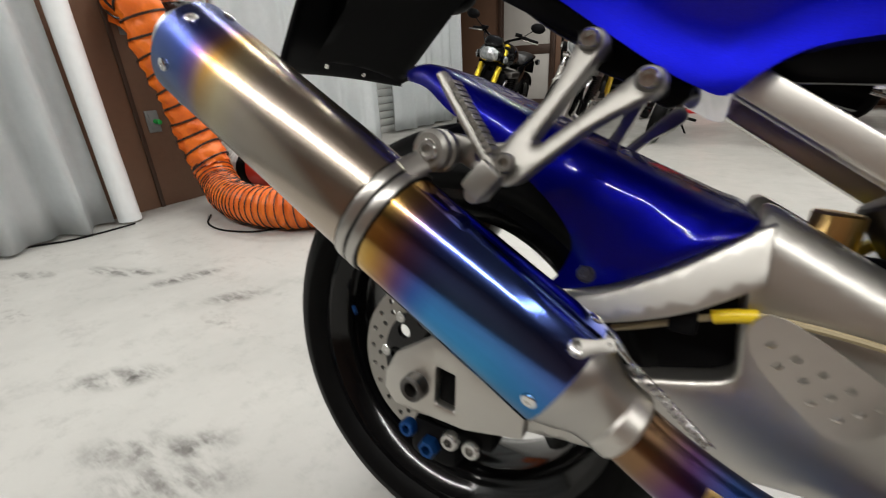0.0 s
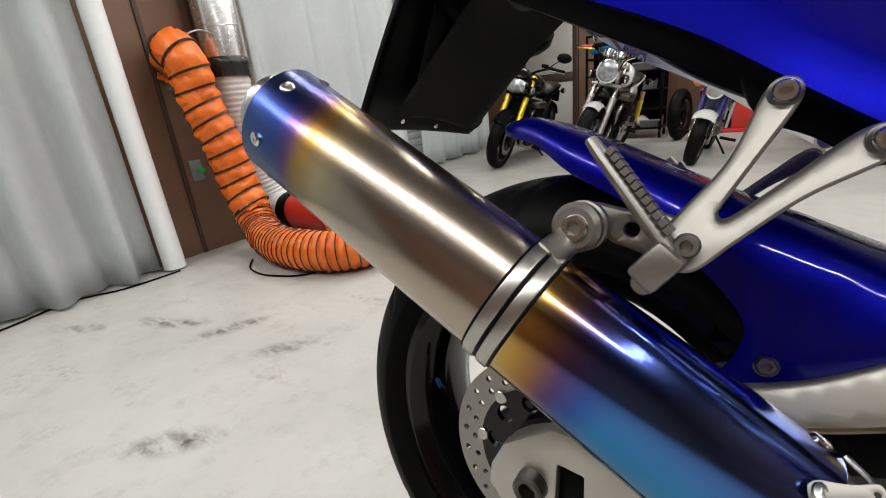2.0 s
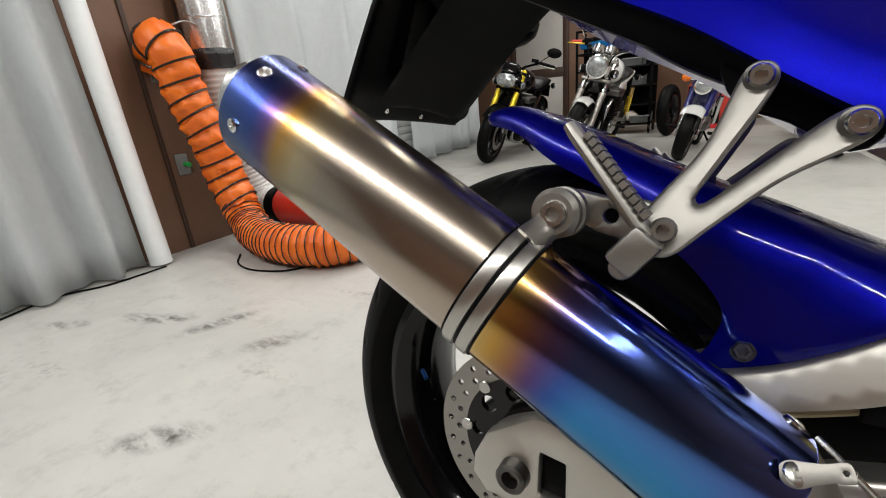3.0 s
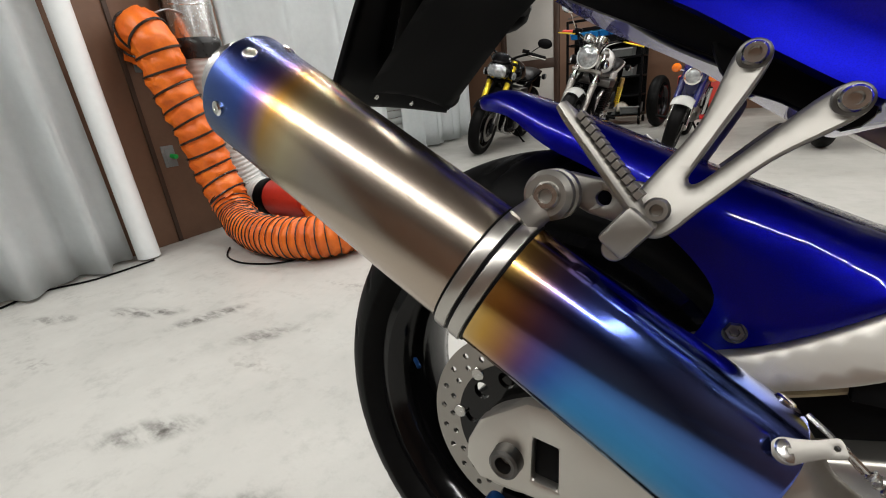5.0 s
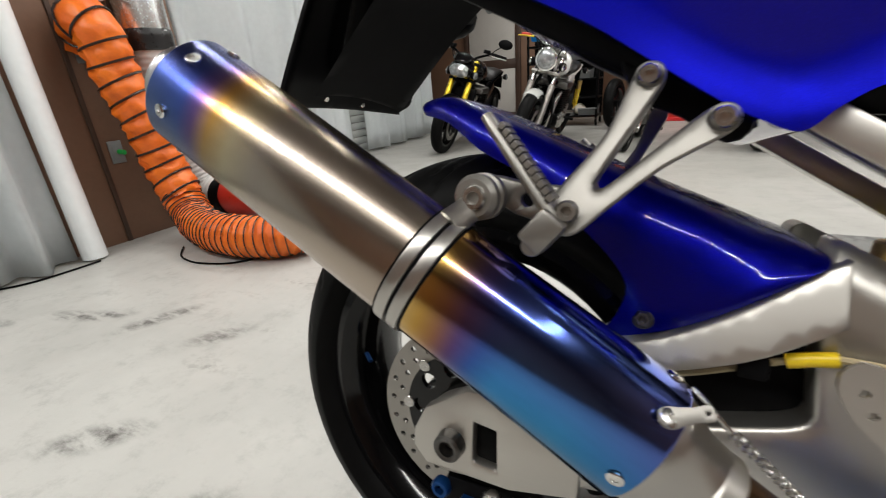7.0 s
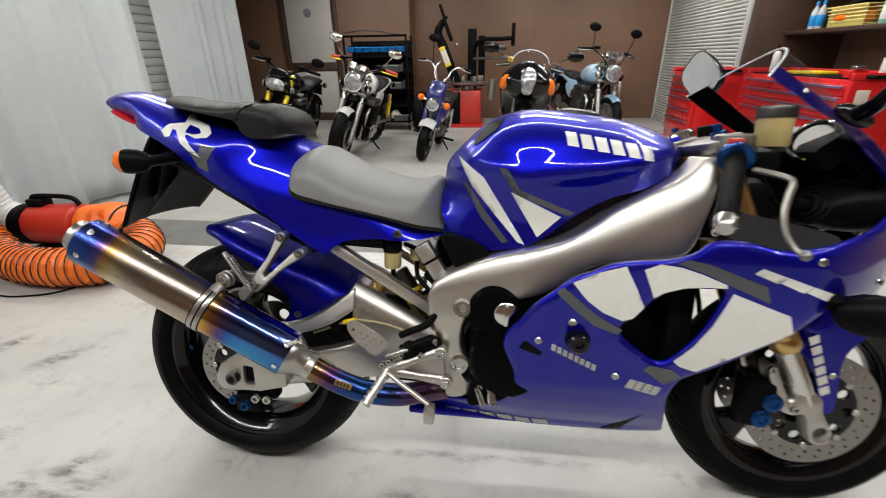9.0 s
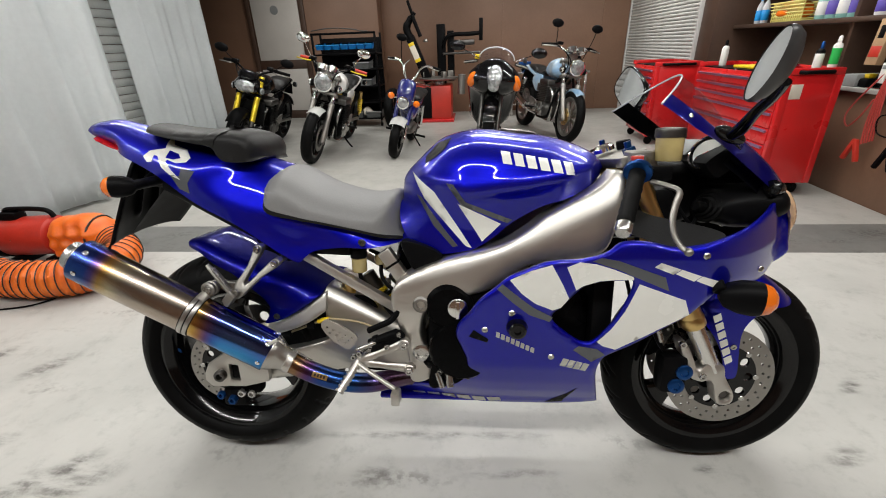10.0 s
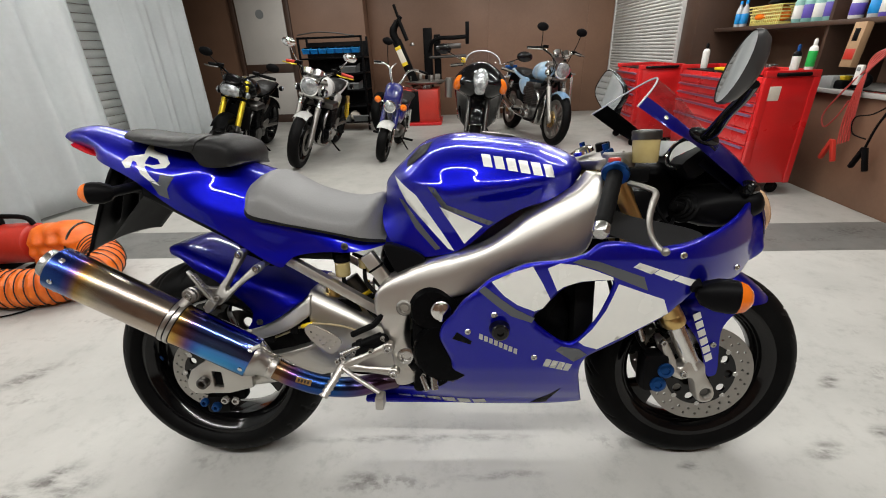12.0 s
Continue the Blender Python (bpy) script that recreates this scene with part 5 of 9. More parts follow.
part("bracket_mount", plate(B(), [(0.15, 0.715), (0.165, 0.705), (0.19, 0.702), (0.215, 0.69), (0.24, 0.672), (0.252, 0.655), (0.235, 0.642), (0.2, 0.663), (0.165, 0.68)], -0.114, -0.1, (), 0.004), BLACK, moto, "black bracket mount")
for bx, bz in ((0.1775, 0.688), (0.2255, 0.656)):
    part("bracket_spacer", rod(B(), (bx, -0.1, bz), (bx, -0.146, bz), 0.0085, 14), DARK_STEEL, moto)

# brake fluid pot, shock and hoses inside the frame
pot = part("rear_fluid_pot", lathe(B(), [(0.018, 0), (0.02, 0.004), (0.02, 0.035), (0.016, 0.04)], pose(0.417, -0.092, 0.61), 24), AMBER_FLUID, moto)
part("pot_lid", lathe(B(), [(0.022, 0), (0.022, 0.022), (0.018, 0.026)], pose(0.417, -0.092, 0.65), 24), BLACK, pot)
part("brake_hose", tube(B(), curve_points([(0.417, -0.092, 0.61), (0.425, -0.095, 0.575), (0.47, -0.1, 0.54), (0.53, -0.11, 0.515)], 6), 0.006, 8), BLACK, moto)
part("battery_box", Puff([(0.5, 0.6), (0.52, 0.68), (0.62, 0.69), (0.7, 0.66), (0.7, 0.55), (0.6, 0.5), (0.52, 0.52)], 0.085, 0.03, step=0.015).build(B(), 0.02), ENGINE_BLACK, moto, "black air box inside the frame")
carb = part("carburettor", rod(rod(B(), (0.5, -0.055, 0.6), (0.57, -0.055, 0.56), 0.024, 18), (0.49, -0.02, 0.575), (0.53, -0.08, 0.565), 0.013, 14), DARK_STEEL, moto, "grey carburettor body inside the frame")
for cx, cy, cz in ((0.505, -0.078, 0.612), (0.53, -0.08, 0.575), (0.482, -0.06, 0.57), (0.515, -0.075, 0.54)):
    part("fitting", rod(B(), (cx, cy + 0.012, cz), (cx + 0.004, cy - 0.008, cz - 0.002), 0.0085, 10), SATIN, carb)
part("overflow_cup", lathe(B(), [(0.014, 0), (0.016, 0.003), (0.016, 0.024), (0.012, 0.028)], pose(0.47, -0.07, 0.625), 18), AMBER_FLUID, moto, "pale plastic overflow cup")
for pts in ([(0.47, -0.07, 0.625), (0.475, -0.085, 0.59), (0.5, -0.09, 0.56), (0.535, -0.09, 0.53)], [(0.44, -0.06, 0.66), (0.48, -0.085, 0.65), (0.51, -0.085, 0.62), (0.52, -0.09, 0.575)], [(0.49, -0.05, 0.54), (0.47, -0.08, 0.52), (0.5, -0.1, 0.49)]):
    part("rubber_hose", tube(B(), curve_points(pts, 6), 0.0055, 8), RUBBER, moto)
shock = part("shock_body", rod(B(), (0.41, 0.0, 0.575), (0.52, 0.0, 0.4), 0.022, 20), DARK_STEEL, moto)
helix = [(0.425 + 0.09 * k / 200 + 0.038 * math.cos(k * 0.22) * 0.9, 0.038 * math.sin(k * 0.22), 0.54 - 0.14 * k / 200 + 0.038 * math.cos(k * 0.22) * 0.45) for k in range(201)]
part("shock_spring", tube(B(), helix, 0.0065, 8), YELLOW, shock, "yellow coil spring")
part("shock_reservoir", rod(B(), (0.372, -0.05, 0.565), (0.368, -0.05, 0.5), 0.019, 20), GOLD, moto)
cable = tube(B(), curve_points([(0.2, -0.105, 0.432), (0.24, -0.108, 0.447), (0.298, -0.11, 0.472), (0.325, -0.111, 0.48), (0.4, -0.116, 0.476), (0.454, -0.121, 0.462)], 6), 0.0032, 8)
part("brake_line", cable, STRAW, moto, "thin straw-coloured brake line")
part("line_sleeve", tube(B(), [(0.296, -0.11, 0.471), (0.31, -0.111, 0.476), (0.327, -0.112, 0.48)], 0.0062, 10), YELLOW, moto, "yellow cable sleeve")
for x, z in ((0.205, 0.436), (0.275, 0.462)):
    part("cable_clip", box(B(), x - 0.011, x + 0.011, -0.118, -0.1, z - 0.01, z + 0.01, 0.003), BLACK, moto)

def spring_coil(p0, p1, r, wire, turns):
    """A wire coil from p0 to p1."""
    a, b = Vector(p0), Vector(p1)
    d = b - a
    e1 = d.cross(Vector((0, 1, 0))).normalized()
    e2 = d.cross(e1).normalized()
    n = turns * 10
    return tube(B(), [tuple(a + d * (k / n) + (e1 * math.cos(6.2832 * turns * k / n) + e2 * math.sin(6.2832 * turns * k / n)) * r) for k in range(n + 1)], wire, 5)


# rear-set: hanger arms, heel guard, foot peg, brake pedal and master cylinder
bm = B()
for a, b in (((0.544, 0.445), (0.425, 0.398)), ((0.555, 0.374), (0.425, 0.396))):
    tube(bm, [(a[0], -0.178, a[1]), ((a[0] + b[0]) / 2, -0.185, (a[1] + b[1]) / 2), (b[0], -0.19, b[1])], [0.013, 0.0085, 0.013], 10, False, 0.6, (0, 1, 0))
for x, z in ((0.544, 0.445), (0.555, 0.374)):
    rod(bm, (x, -0.168, z), (x, -0.19, z), 0.0145, 20)
rearset = part("rearset_hanger", bm, BRUSHED, moto)
for x, z in ((0.544, 0.445), (0.555, 0.374)):
    part("hanger_bolt", bolt(B(), (x, -0.191, z), (0, -1, 0), 0.01, 0.007), STEEL, rearset)
HEEL = [(0.318, 0.473), (0.322, 0.488), (0.338, 0.492), (0.385, 0.467), (0.412, 0.447), (0.405, 0.425), (0.385, 0.408), (0.366, 0.418), (0.333, 0.447)]
holes = [ring_loop(0.333 + 0.0165 * i + 0.007 * j, 0.471 - 0.007 * i - 0.015 * j, 0.0034, 8) for i in range(5) for j in range(4)]
hl = loop_of(HEEL)
holes = [h for h in holes if inside(hl, np.array(h)).all() and line_distance(hl, np.array(h)).min() > 0.003]
part("heel_guard", plate(B(), HEEL, -0.147, -0.143, holes, 0), BRUSHED, moto, "perforated alloy heel guard")
bm = B()
tube(bm, [(0.424, -0.195, 0.402), (0.41, -0.225, 0.378), (0.39, -0.255, 0.35)], [0.009, 0.0095, 0.009], 12)
peg = part("rider_peg", bm, BRUSHED, moto, "knurled alloy foot peg")
for k in range(7):
    c = Vector((0.42, -0.205, 0.392)).lerp(Vector((0.391, -0.254, 0.352)), k / 6)
    part("peg_ring", lathe(B(), [(0.012, -0.0022), (0.012, 0.0022)], Matrix.Translation(c) @ Vector((-0.029, -0.049, -0.04)).to_track_quat("Z", "Y").to_matrix().to_4x4(), 12), BRUSHED, peg)
bm = B()
tube(bm, curve_points([(0.425, -0.2, 0.4), (0.46, -0.21, 0.378), (0.5, -0.215, 0.352), (0.522, -0.22, 0.34)], 4), [0.0065] * 12 + [0.006], 10, False, 0.8)
box(bm, 0.514, 0.536, -0.245, -0.21, 0.306, 0.34, 0.004)
part("brake_pedal", bm, BRUSHED, moto)
cyl = part("master_cylinder", rod(rod(B(), (0.45, -0.165, 0.436), (0.525, -0.165, 0.468), 0.0125, 16), (0.462, -0.165, 0.441), (0.476, -0.165, 0.447), 0.016, 16), BLACK, moto, "black rear brake master cylinder")
part("cylinder_mount", plate(B(), [(0.472, 0.428), (0.5, 0.425), (0.53, 0.44), (0.545, 0.462), (0.53, 0.478), (0.505, 0.462)], -0.176, -0.164, [ring_loop(0.53, 0.458, 0.004, 10)], 0.003), BLACK, cyl)
part("switch_body", box(B(), -0.02, 0.02, -0.012, 0.012, -0.014, 0.014, 0.004, Matrix.Translation((0.475, -0.172, 0.428)) @ pose(0, 0, 0, 0, -20, 0)), BLACK, cyl)
for bx, bz in ((0.53, 0.47), (0.5, 0.436), (0.455, 0.432)):
    part("cylinder_bolt", bolt(B(), (bx, -0.178, bz), (0, -1, 0), 0.006, 0.006), STEEL, cyl)
part("spring_wire", spring_coil((0.425, -0.178, 0.42), (0.46, -0.172, 0.44), 0.006, 0.0012, 9), STEEL, cyl)
bm = B()
for a, b, r in (((0.42, -0.19, 0.43), (0.47, -0.175, 0.445), 0.006), ((0.44, -0.18, 0.41), (0.5, -0.17, 0.425), 0.007)):
    rod(bm, a, b, r, 10)
for p in ((0.43, -0.195, 0.425), (0.415, -0.195, 0.415), (0.5, -0.188, 0.44)):
    bolt(bm, p, (0, -1, 0), 0.008, 0.008, 6)
part("brake_linkage", bm, STEEL, moto)
part("wire_hose", tube(B(), curve_points([(0.45, -0.17, 0.475), (0.48, -0.172, 0.49), (0.51, -0.172, 0.505), (0.53, -0.165, 0.53)], 5), 0.008, 10), BLACK, moto)

# engine
part("crankcase", Puff([(0.56, 0.36), (0.6, 0.335), (0.75, 0.33), (0.95, 0.33), (1.02, 0.4), (1.02, 0.56), (0.95, 0.64), (0.75, 0.6), (0.63, 0.57), (0.6, 0.48)], 0.17, 0.05, step=0.02).build(B()), ENGINE_BLACK, moto, "black engine casing")
bm = B()
lathe(bm, [(0.085, 0), (0.085, 0.02), (0.075, 0.034), (0.04, 0.04), (0.0, 0.04)], along((0.69, -0.155, 0.43), (0.69, -0.3, 0.43)), 36)
lathe(bm, [(0.06, 0), (0.06, 0.02), (0.05, 0.03), (0.0, 0.03)], along((0.66, -0.155, 0.545), (0.66, -0.3, 0.545)), 30)
part("clutch_cover", bm, ENGINE_BLACK, moto)
for k in range(9):
    part("cover_bolt", bolt(B(), (0.69 + 0.079 * math.cos(k * 0.7), -0.176, 0.43 + 0.079 * math.sin(k * 0.7)), (0, -1, 0), 0.006, 0.005), DARK_STEEL, moto)
part("sump", box(B(), 0.57, 0.7, -0.12, 0.12, 0.27, 0.4, 0.03), ENGINE_BLACK, moto, "black sump under the engine")
part("engine_side", plate(B(), [(0.603, 0.318), (0.645, 0.318), (0.695, 0.342), (0.735, 0.41), (0.725, 0.5), (0.77, 0.61), (0.7, 0.595), (0.62, 0.55), (0.605, 0.48), (0.612, 0.4)], -0.172, -0.14, (), 0.006), ENGINE_BLACK, moto, "black engine side cover")
part("oil_plug", box(lathe(B(), [(0.025, 0), (0.025, 0.008), (0.021, 0.011), (0, 0.011)], along((0.682, -0.19, 0.55), (0.682, -0.3, 0.55)), 28), 0.677, 0.687, -0.212, -0.198, 0.528, 0.572, 0.002), POLISHED, moto, "round bright oil filler plug")
bm = B()
for k in range(5):
    bolt(bm, (0.63 + 0.02 * k, -0.165 - 0.003 * (k % 2), 0.36 + 0.02 * ((k * 3) % 4)), (0, -1, 0), 0.008, 0.008, 6)
rod(bm, (0.655, -0.17, 0.375), (0.66, -0.19, 0.33), 0.01, 12)
rod(bm, (0.625, -0.17, 0.36), (0.64, -0.185, 0.325), 0.008, 12)
part("oil_fittings", bm, STEEL, moto)
part("radiator", box(B(), 1.0, 1.05, -0.19, 0.19, 0.42, 0.68, 0.01), BLACK, moto)
part("air_duct", box(B(), 1.0, 1.2, -0.12, 0.12, 0.7, 0.83, 0.03), BLACK, moto)

# fairing, side and belly
FAIR = [(1.037, 0.729), (1.005, 0.707), (0.958, 0.693), (0.91, 0.689), (0.873, 0.683), (0.837, 0.667), (0.8, 0.65), (0.769, 0.622), (0.736, 0.593), (0.71, 0.554), (0.684, 0.521), (0.677, 0.487), (0.69, 0.449), (0.703, 0.409), (0.69, 0.365), (0.668, 0.33), (0.63, 0.303), (0.59, 0.298), (0.54, 0.29), (0.45, 0.272), (0.368, 0.262),
        (0.364, 0.243), (0.431, 0.232), (0.534, 0.229), (0.667, 0.229), (0.778, 0.229), (0.949, 0.231), (1.056, 0.245, 1), (1.03, 0.338), (1.021, 0.395), (1.03, 0.43), (1.046, 0.445), (1.094, 0.476), (1.145, 0.516), (1.195, 0.554), (1.222, 0.582), (1.266, 0.618), (1.318, 0.621)]
COWL = [(1.395, 0.607), (1.448, 0.625), (1.49, 0.66), (1.484, 0.7), (1.478, 0.76), (1.464, 0.82), (1.45, 0.826), (1.425, 0.803), (1.385, 0.776), (1.327, 0.753), (1.259, 0.736), (1.193, 0.722), (1.147, 0.718), (1.09, 0.73)]
VENT = [(0.9, 0.552), (0.918, 0.573), (0.937, 0.596), (0.965, 0.626), (1.0, 0.638), (1.041, 0.641), (1.07, 0.636), (1.05, 0.562), (1.028, 0.52), (1.0, 0.483), (0.98, 0.478), (0.955, 0.49), (0.908, 0.53)]
for flip in (False, True):
    part("side_fairing", panel(B(), FAIR + COWL, fair_y, 0.005, [VENT], 0.012, 0.008, 0.012, True, flip), BLUE, moto, "glossy blue full side fairing", sharp=60)
part("fairing_liner", panel(B(), FAIR + COWL, fair_y, 0.003, (), 0, 0, 0.02, True, True, -0.012), BLACK, moto, "black inside of the fairing")
part("belly_pan", box(B(), 0.45, 0.98, -0.1, 0.1, 0.228, 0.245, 0.008), BLUE, moto)
stick_on([(0.8, 0.644), (0.845, 0.666), (0.89, 0.68), (0.914, 0.637), (0.932, 0.6), (0.916, 0.576), (0.898, 0.569), (0.86, 0.585), (0.828, 0.61)], fair_y, WHITE_DECAL, "white flash", lift=0.0015)
stick_on([(0.922, 0.675), (0.948, 0.687), (0.985, 0.682), (1.022, 0.67), (1.064, 0.653), (1.066, 0.646), (1.03, 0.646), (0.995, 0.643), (0.96, 0.631), (0.946, 0.62), (0.934, 0.648)], fair_y, WHITE_DECAL, "white flash", lift=0.0015)
stick_on([(1.079, 0.636), (1.166, 0.603), (1.181, 0.598), (1.196, 0.562), (1.051, 0.462), (1.02, 0.472), (1.006, 0.484), (1.034, 0.52), (1.058, 0.568)], fair_y, WHITE_DECAL, "large white panel", lift=0.0015)
stick_on([(0.772, 0.622), (0.784, 0.634), (0.826, 0.598), (0.858, 0.573), (0.9, 0.55), (0.893, 0.538), (0.846, 0.556), (0.81, 0.586)], fair_y, GREY_DECAL, "dark grey stripe", lift=0.0015)
stick_on([(0.975, 0.689), (0.993, 0.697), (1.03, 0.69), (1.131, 0.652), (1.143, 0.62), (1.083, 0.646), (1.03, 0.67)], fair_y, GREY_DECAL, "dark grey stripe", lift=0.0015)
stick_on([(0.966, 0.47), (1.01, 0.462), (1.03, 0.445), (1.001, 0.423), (0.955, 0.458)], fair_y, GREY_DECAL, "dark grey stripe", lift=0.0015)
for k in range(3):
    x0, z0 = 1.105 + k * 0.045, 0.676 - k * 0.0155
    stick_on([(x0, z0), (x0 + 0.012, z0 + 0.01), (x0 + 0.055, z0 - 0.005), (x0 + 0.04, z0 - 0.017)], fair_y, WHITE_DECAL, "white block of the model lettering", lift=0.0015, name="side_letter")
for k in range(8):
    x0, z0 = 0.772 + k * 0.0118, 0.502 - k * 0.0062
    stick_on([(x0, z0 - 0.008), (x0 + 0.001, z0 + 0.007), (x0 + 0.0095, z0 + 0.003), (x0 + 0.0085, z0 - 0.012)], fair_y, SILVER_DECAL, "silver block of small lettering", lift=0.0015, name="side_letter")
for k in range(4):
    x0, z0 = 0.932 + k * 0.0165, 0.421 - k * 0.0045
    stick_on([(x0 - 0.004, z0 - 0.012), (x0 + 0.003, z0 + 0.011), (x0 + 0.017, z0 + 0.007), (x0 + 0.01, z0 - 0.015)], fair_y, SILVER_DECAL, "silver block of small lettering", lift=0.0015, name="side_letter")
for k in range(6):
    x0, z0 = 0.545 + k * 0.042, 0.242 + k * 0.001
    stick_on([(x0 + 0.006, z0 - 0.007), (x0, z0 + 0.008), (x0 + 0.034, z0 + 0.01), (x0 + 0.04, z0 - 0.005)], fair_y, SILVER_DECAL, "silver block of the belly lettering", lift=0.0015, name="side_letter")
stick_on([(0.708, 0.49), (0.752, 0.476), (0.755, 0.486), (0.72, 0.51)], fair_y, BLACK, "black air slit", lift=0.001)
stick_on([(0.985, 0.318), (0.958, 0.246), (0.915, 0.24), (0.955, 0.278)], fair_y, BLACK, "black air slit", lift=0.001)
bm = lathe(B(), [(0.025, 0), (0.025, 0.004), (0.021, 0.012), (0.02, 0.026), (0.016, 0.03), (0.008, 0.03), (0.007, 0.024)], along((0.82, -0.233, 0.522), (0.82, -0.3, 0.522)), 32)
part("crash_bobbin", bm, BLACK_GLOSS, moto, "round black crash bobbin")
for x, z in ((0.746, 0.514), (0.905, 0.437), (0.807, 0.56), (1.206, 0.702), (1.384, 0.642), (1.031, 0.747)):
    y = float(fair_y(np.array([x]), np.array([z]))[0])
    part("fairing_bolt", lathe(B(), [(0.0075, 0), (0.0075, 0.002), (0.005, 0.004), (0.003, 0.004), (0.002, 0.002)], along((x, y - 0.0005, z), (x, y - 0.1, z)), 16), STEEL, moto)

# upper cowl and screen: an arch lofted from its rear rim to the nose
EDGE = [(1.118, 0.172, 1.012), (1.19, 0.176, 0.962), (1.25, 0.172, 0.926), (1.33, 0.145, 0.872), (1.4, 0.118, 0.825), (1.447, 0.098, 0.79), (1.476, 0.09, 0.74), (1.485, 0.085, 0.68)]
MID = [(1.222, 0, 1.09), (1.285, 0, 1.04), (1.345, 0, 0.968), (1.42, 0, 0.908), (1.475, 0, 0.855), (1.51, 0, 0.805), (1.53, 0, 0.745), (1.53, 0, 0.68)]
e_pts, m_pts = curve_points(EDGE, 6), curve_points(MID, 6)


def arch(u, i, grow=0.0):
    e, c = e_pts[i], m_pts[i]
    k = 1 - (u * u + 0.02) ** 0.8 / 1.02 ** 0.8
    sp = u
    return (e[0] + (c[0] - e[0]) * k + grow, e[1] * sp, e[2] + (c[2] - e[2]) * k + grow)


def arch_sheet(rows, us, thick, shrink=1.0):
    bm, grid = B(), []
    for i in rows:
        grid.append([bm.verts.new((arch(u, i)[0] - 0.4 * (1 - shrink), arch(u, i)[1] * shrink, arch(u, i)[2] - 0.3 * (1 - shrink))) for u in us])
    for A, C in zip(grid, grid[1:]):
        for k in range(len(us) - 1):
            bm.faces.new((A[k], A[k + 1], C[k + 1], C[k]))
    bmesh.ops.solidify(bm, geom=bm.faces[:], thickness=thick)
    return bm


LASTROW = len(e_pts) - 1
us = [k / 12 for k in range(-12, 13)]
part("cowl_liner", arch_sheet(range(15, LASTROW + 1), us, 0.003, 0.95), BLACK, moto, "black inside of the nose cowl", sharp=60)
part("upper_cowl", arch_sheet(range(15, LASTROW + 1), us, 0.004), BLUE, moto, "blue nose cowl", sharp=60)
for sgn in (-1, 1):
    part("cowl_rim", arch_sheet(range(0, 16), [sgn * (0.8 + 0.05 * k) for k in range(5)], 0.004), BLUE if sgn < 0 else BLACK, moto, sharp=60)
glass = part("windscreen", arch_sheet(range(0, 16), [k / 10 for k in range(-8, 9)], 0.003), SCREEN, moto, "clear smoked windscreen", sharp=60)
glass.visible_shadow = False
part("screen_rim", tube(B(), [arch(k / 12, 0) for k in range(-12, 13)], 0.0024, 8), CLEAR_PLASTIC, glass)
part("screen_bolt", bolt(B(), (1.178, -0.176, 0.986), (0.2, -1, 0.4), 0.005, 0.003), STEEL, moto)
for sgn in (-1, 1):
    part("headlight", Puff([(1.462, 0.79), (1.482, 0.745), (1.478, 0.7), (1.495, 0.695), (1.51, 0.74), (1.5, 0.785), (1.478, 0.812)], 0.028, 0.02, step=0.008).build(B(), sgn * 0.05), PEACH_LENS, moto, "clear headlight lens with a peach edge")
for y in (-0.05, 0.05):
    shell = part("headlight_housing", Puff([(1.27, 0.775), (1.3, 0.815), (1.37, 0.828), (1.44, 0.825), (1.47, 0.8), (1.465, 0.755), (1.388, 0.722), (1.3, 0.735)], 0.075, 0.045, step=0.012).build(B(), y), BLACK, moto, "black headlight housing behind the cowl", sharp=60)
    bm = B()
    for k, r in enumerate((0.04, 0.033, 0.025, 0.016)):
        ring_m = Matrix.Translation((1.285 - 0.006 * k, y - 0.035, 0.775)) @ pose(0, 0, 0, 0, -62, 28)
        lathe(bm, [(r - 0.003, -0.006), (r, -0.003), (r, 0.005), (r - 0.004, 0.008), (r - 0.008, 0.004)], ring_m, 32, False)
    rod(bm, (1.275, y - 0.04, 0.775), (1.25, y - 0.05, 0.782), 0.012, 12)
    part("headlight_boot", bm, RUBBER, shell, "ribbed black rubber headlight boot")
    part("adjuster", lathe(B(), [(0.014, 0), (0.016, 0.004), (0.016, 0.02), (0.019, 0.022), (0.019, 0.034), (0.014, 0.036)], along((1.43, y - 0.055, 0.82), (1.4, y - 0.075, 0.825)), 20), BLACK_GLOSS, shell)
    part("shell_bolt", bolt(B(), (1.36, y - 0.072, 0.722), (-0.3, -1, 0.4), 0.008, 0.007), STEEL, shell)
part("inner_fairing", panel(B(), [(1.065, 0.738), (1.12, 0.715), (1.178, 0.693), (1.23, 0.704), (1.285, 0.722), (1.27, 0.736), (1.2, 0.752), (1.143, 0.763), (1.095, 0.776)], lambda x, z: -0.205 + 1.1 * (z - 0.7) + 0 * x, 0.004), BLACK_VINYL, moto, "matt dark grey inner fairing panel")
part("steering_cover", Puff([(1.1, 0.71), (1.095, 0.8), (1.115, 0.86), (1.17, 0.885), (1.25, 0.89), (1.3, 0.85), (1.31, 0.75), (1.2, 0.69)], 0.1, 0.05, step=0.014).build(B(), 0.06), BLACK, moto, "black air box and cover behind the steering head")
part("far_inner_panel", panel(B(), [(1.07, 0.72), (1.08, 0.8), (1.16, 0.87), (1.25, 0.89), (1.34, 0.86), (1.44, 0.8), (1.4, 0.72), (1.2, 0.68)], lambda x, z: -0.165 + 0.25 * np.clip(x - 1.2, 0, 1), 0.004, (), 0, 0, 0.02, True, True), BLACK, moto, "black inner side of the far fairing")
bm = B()
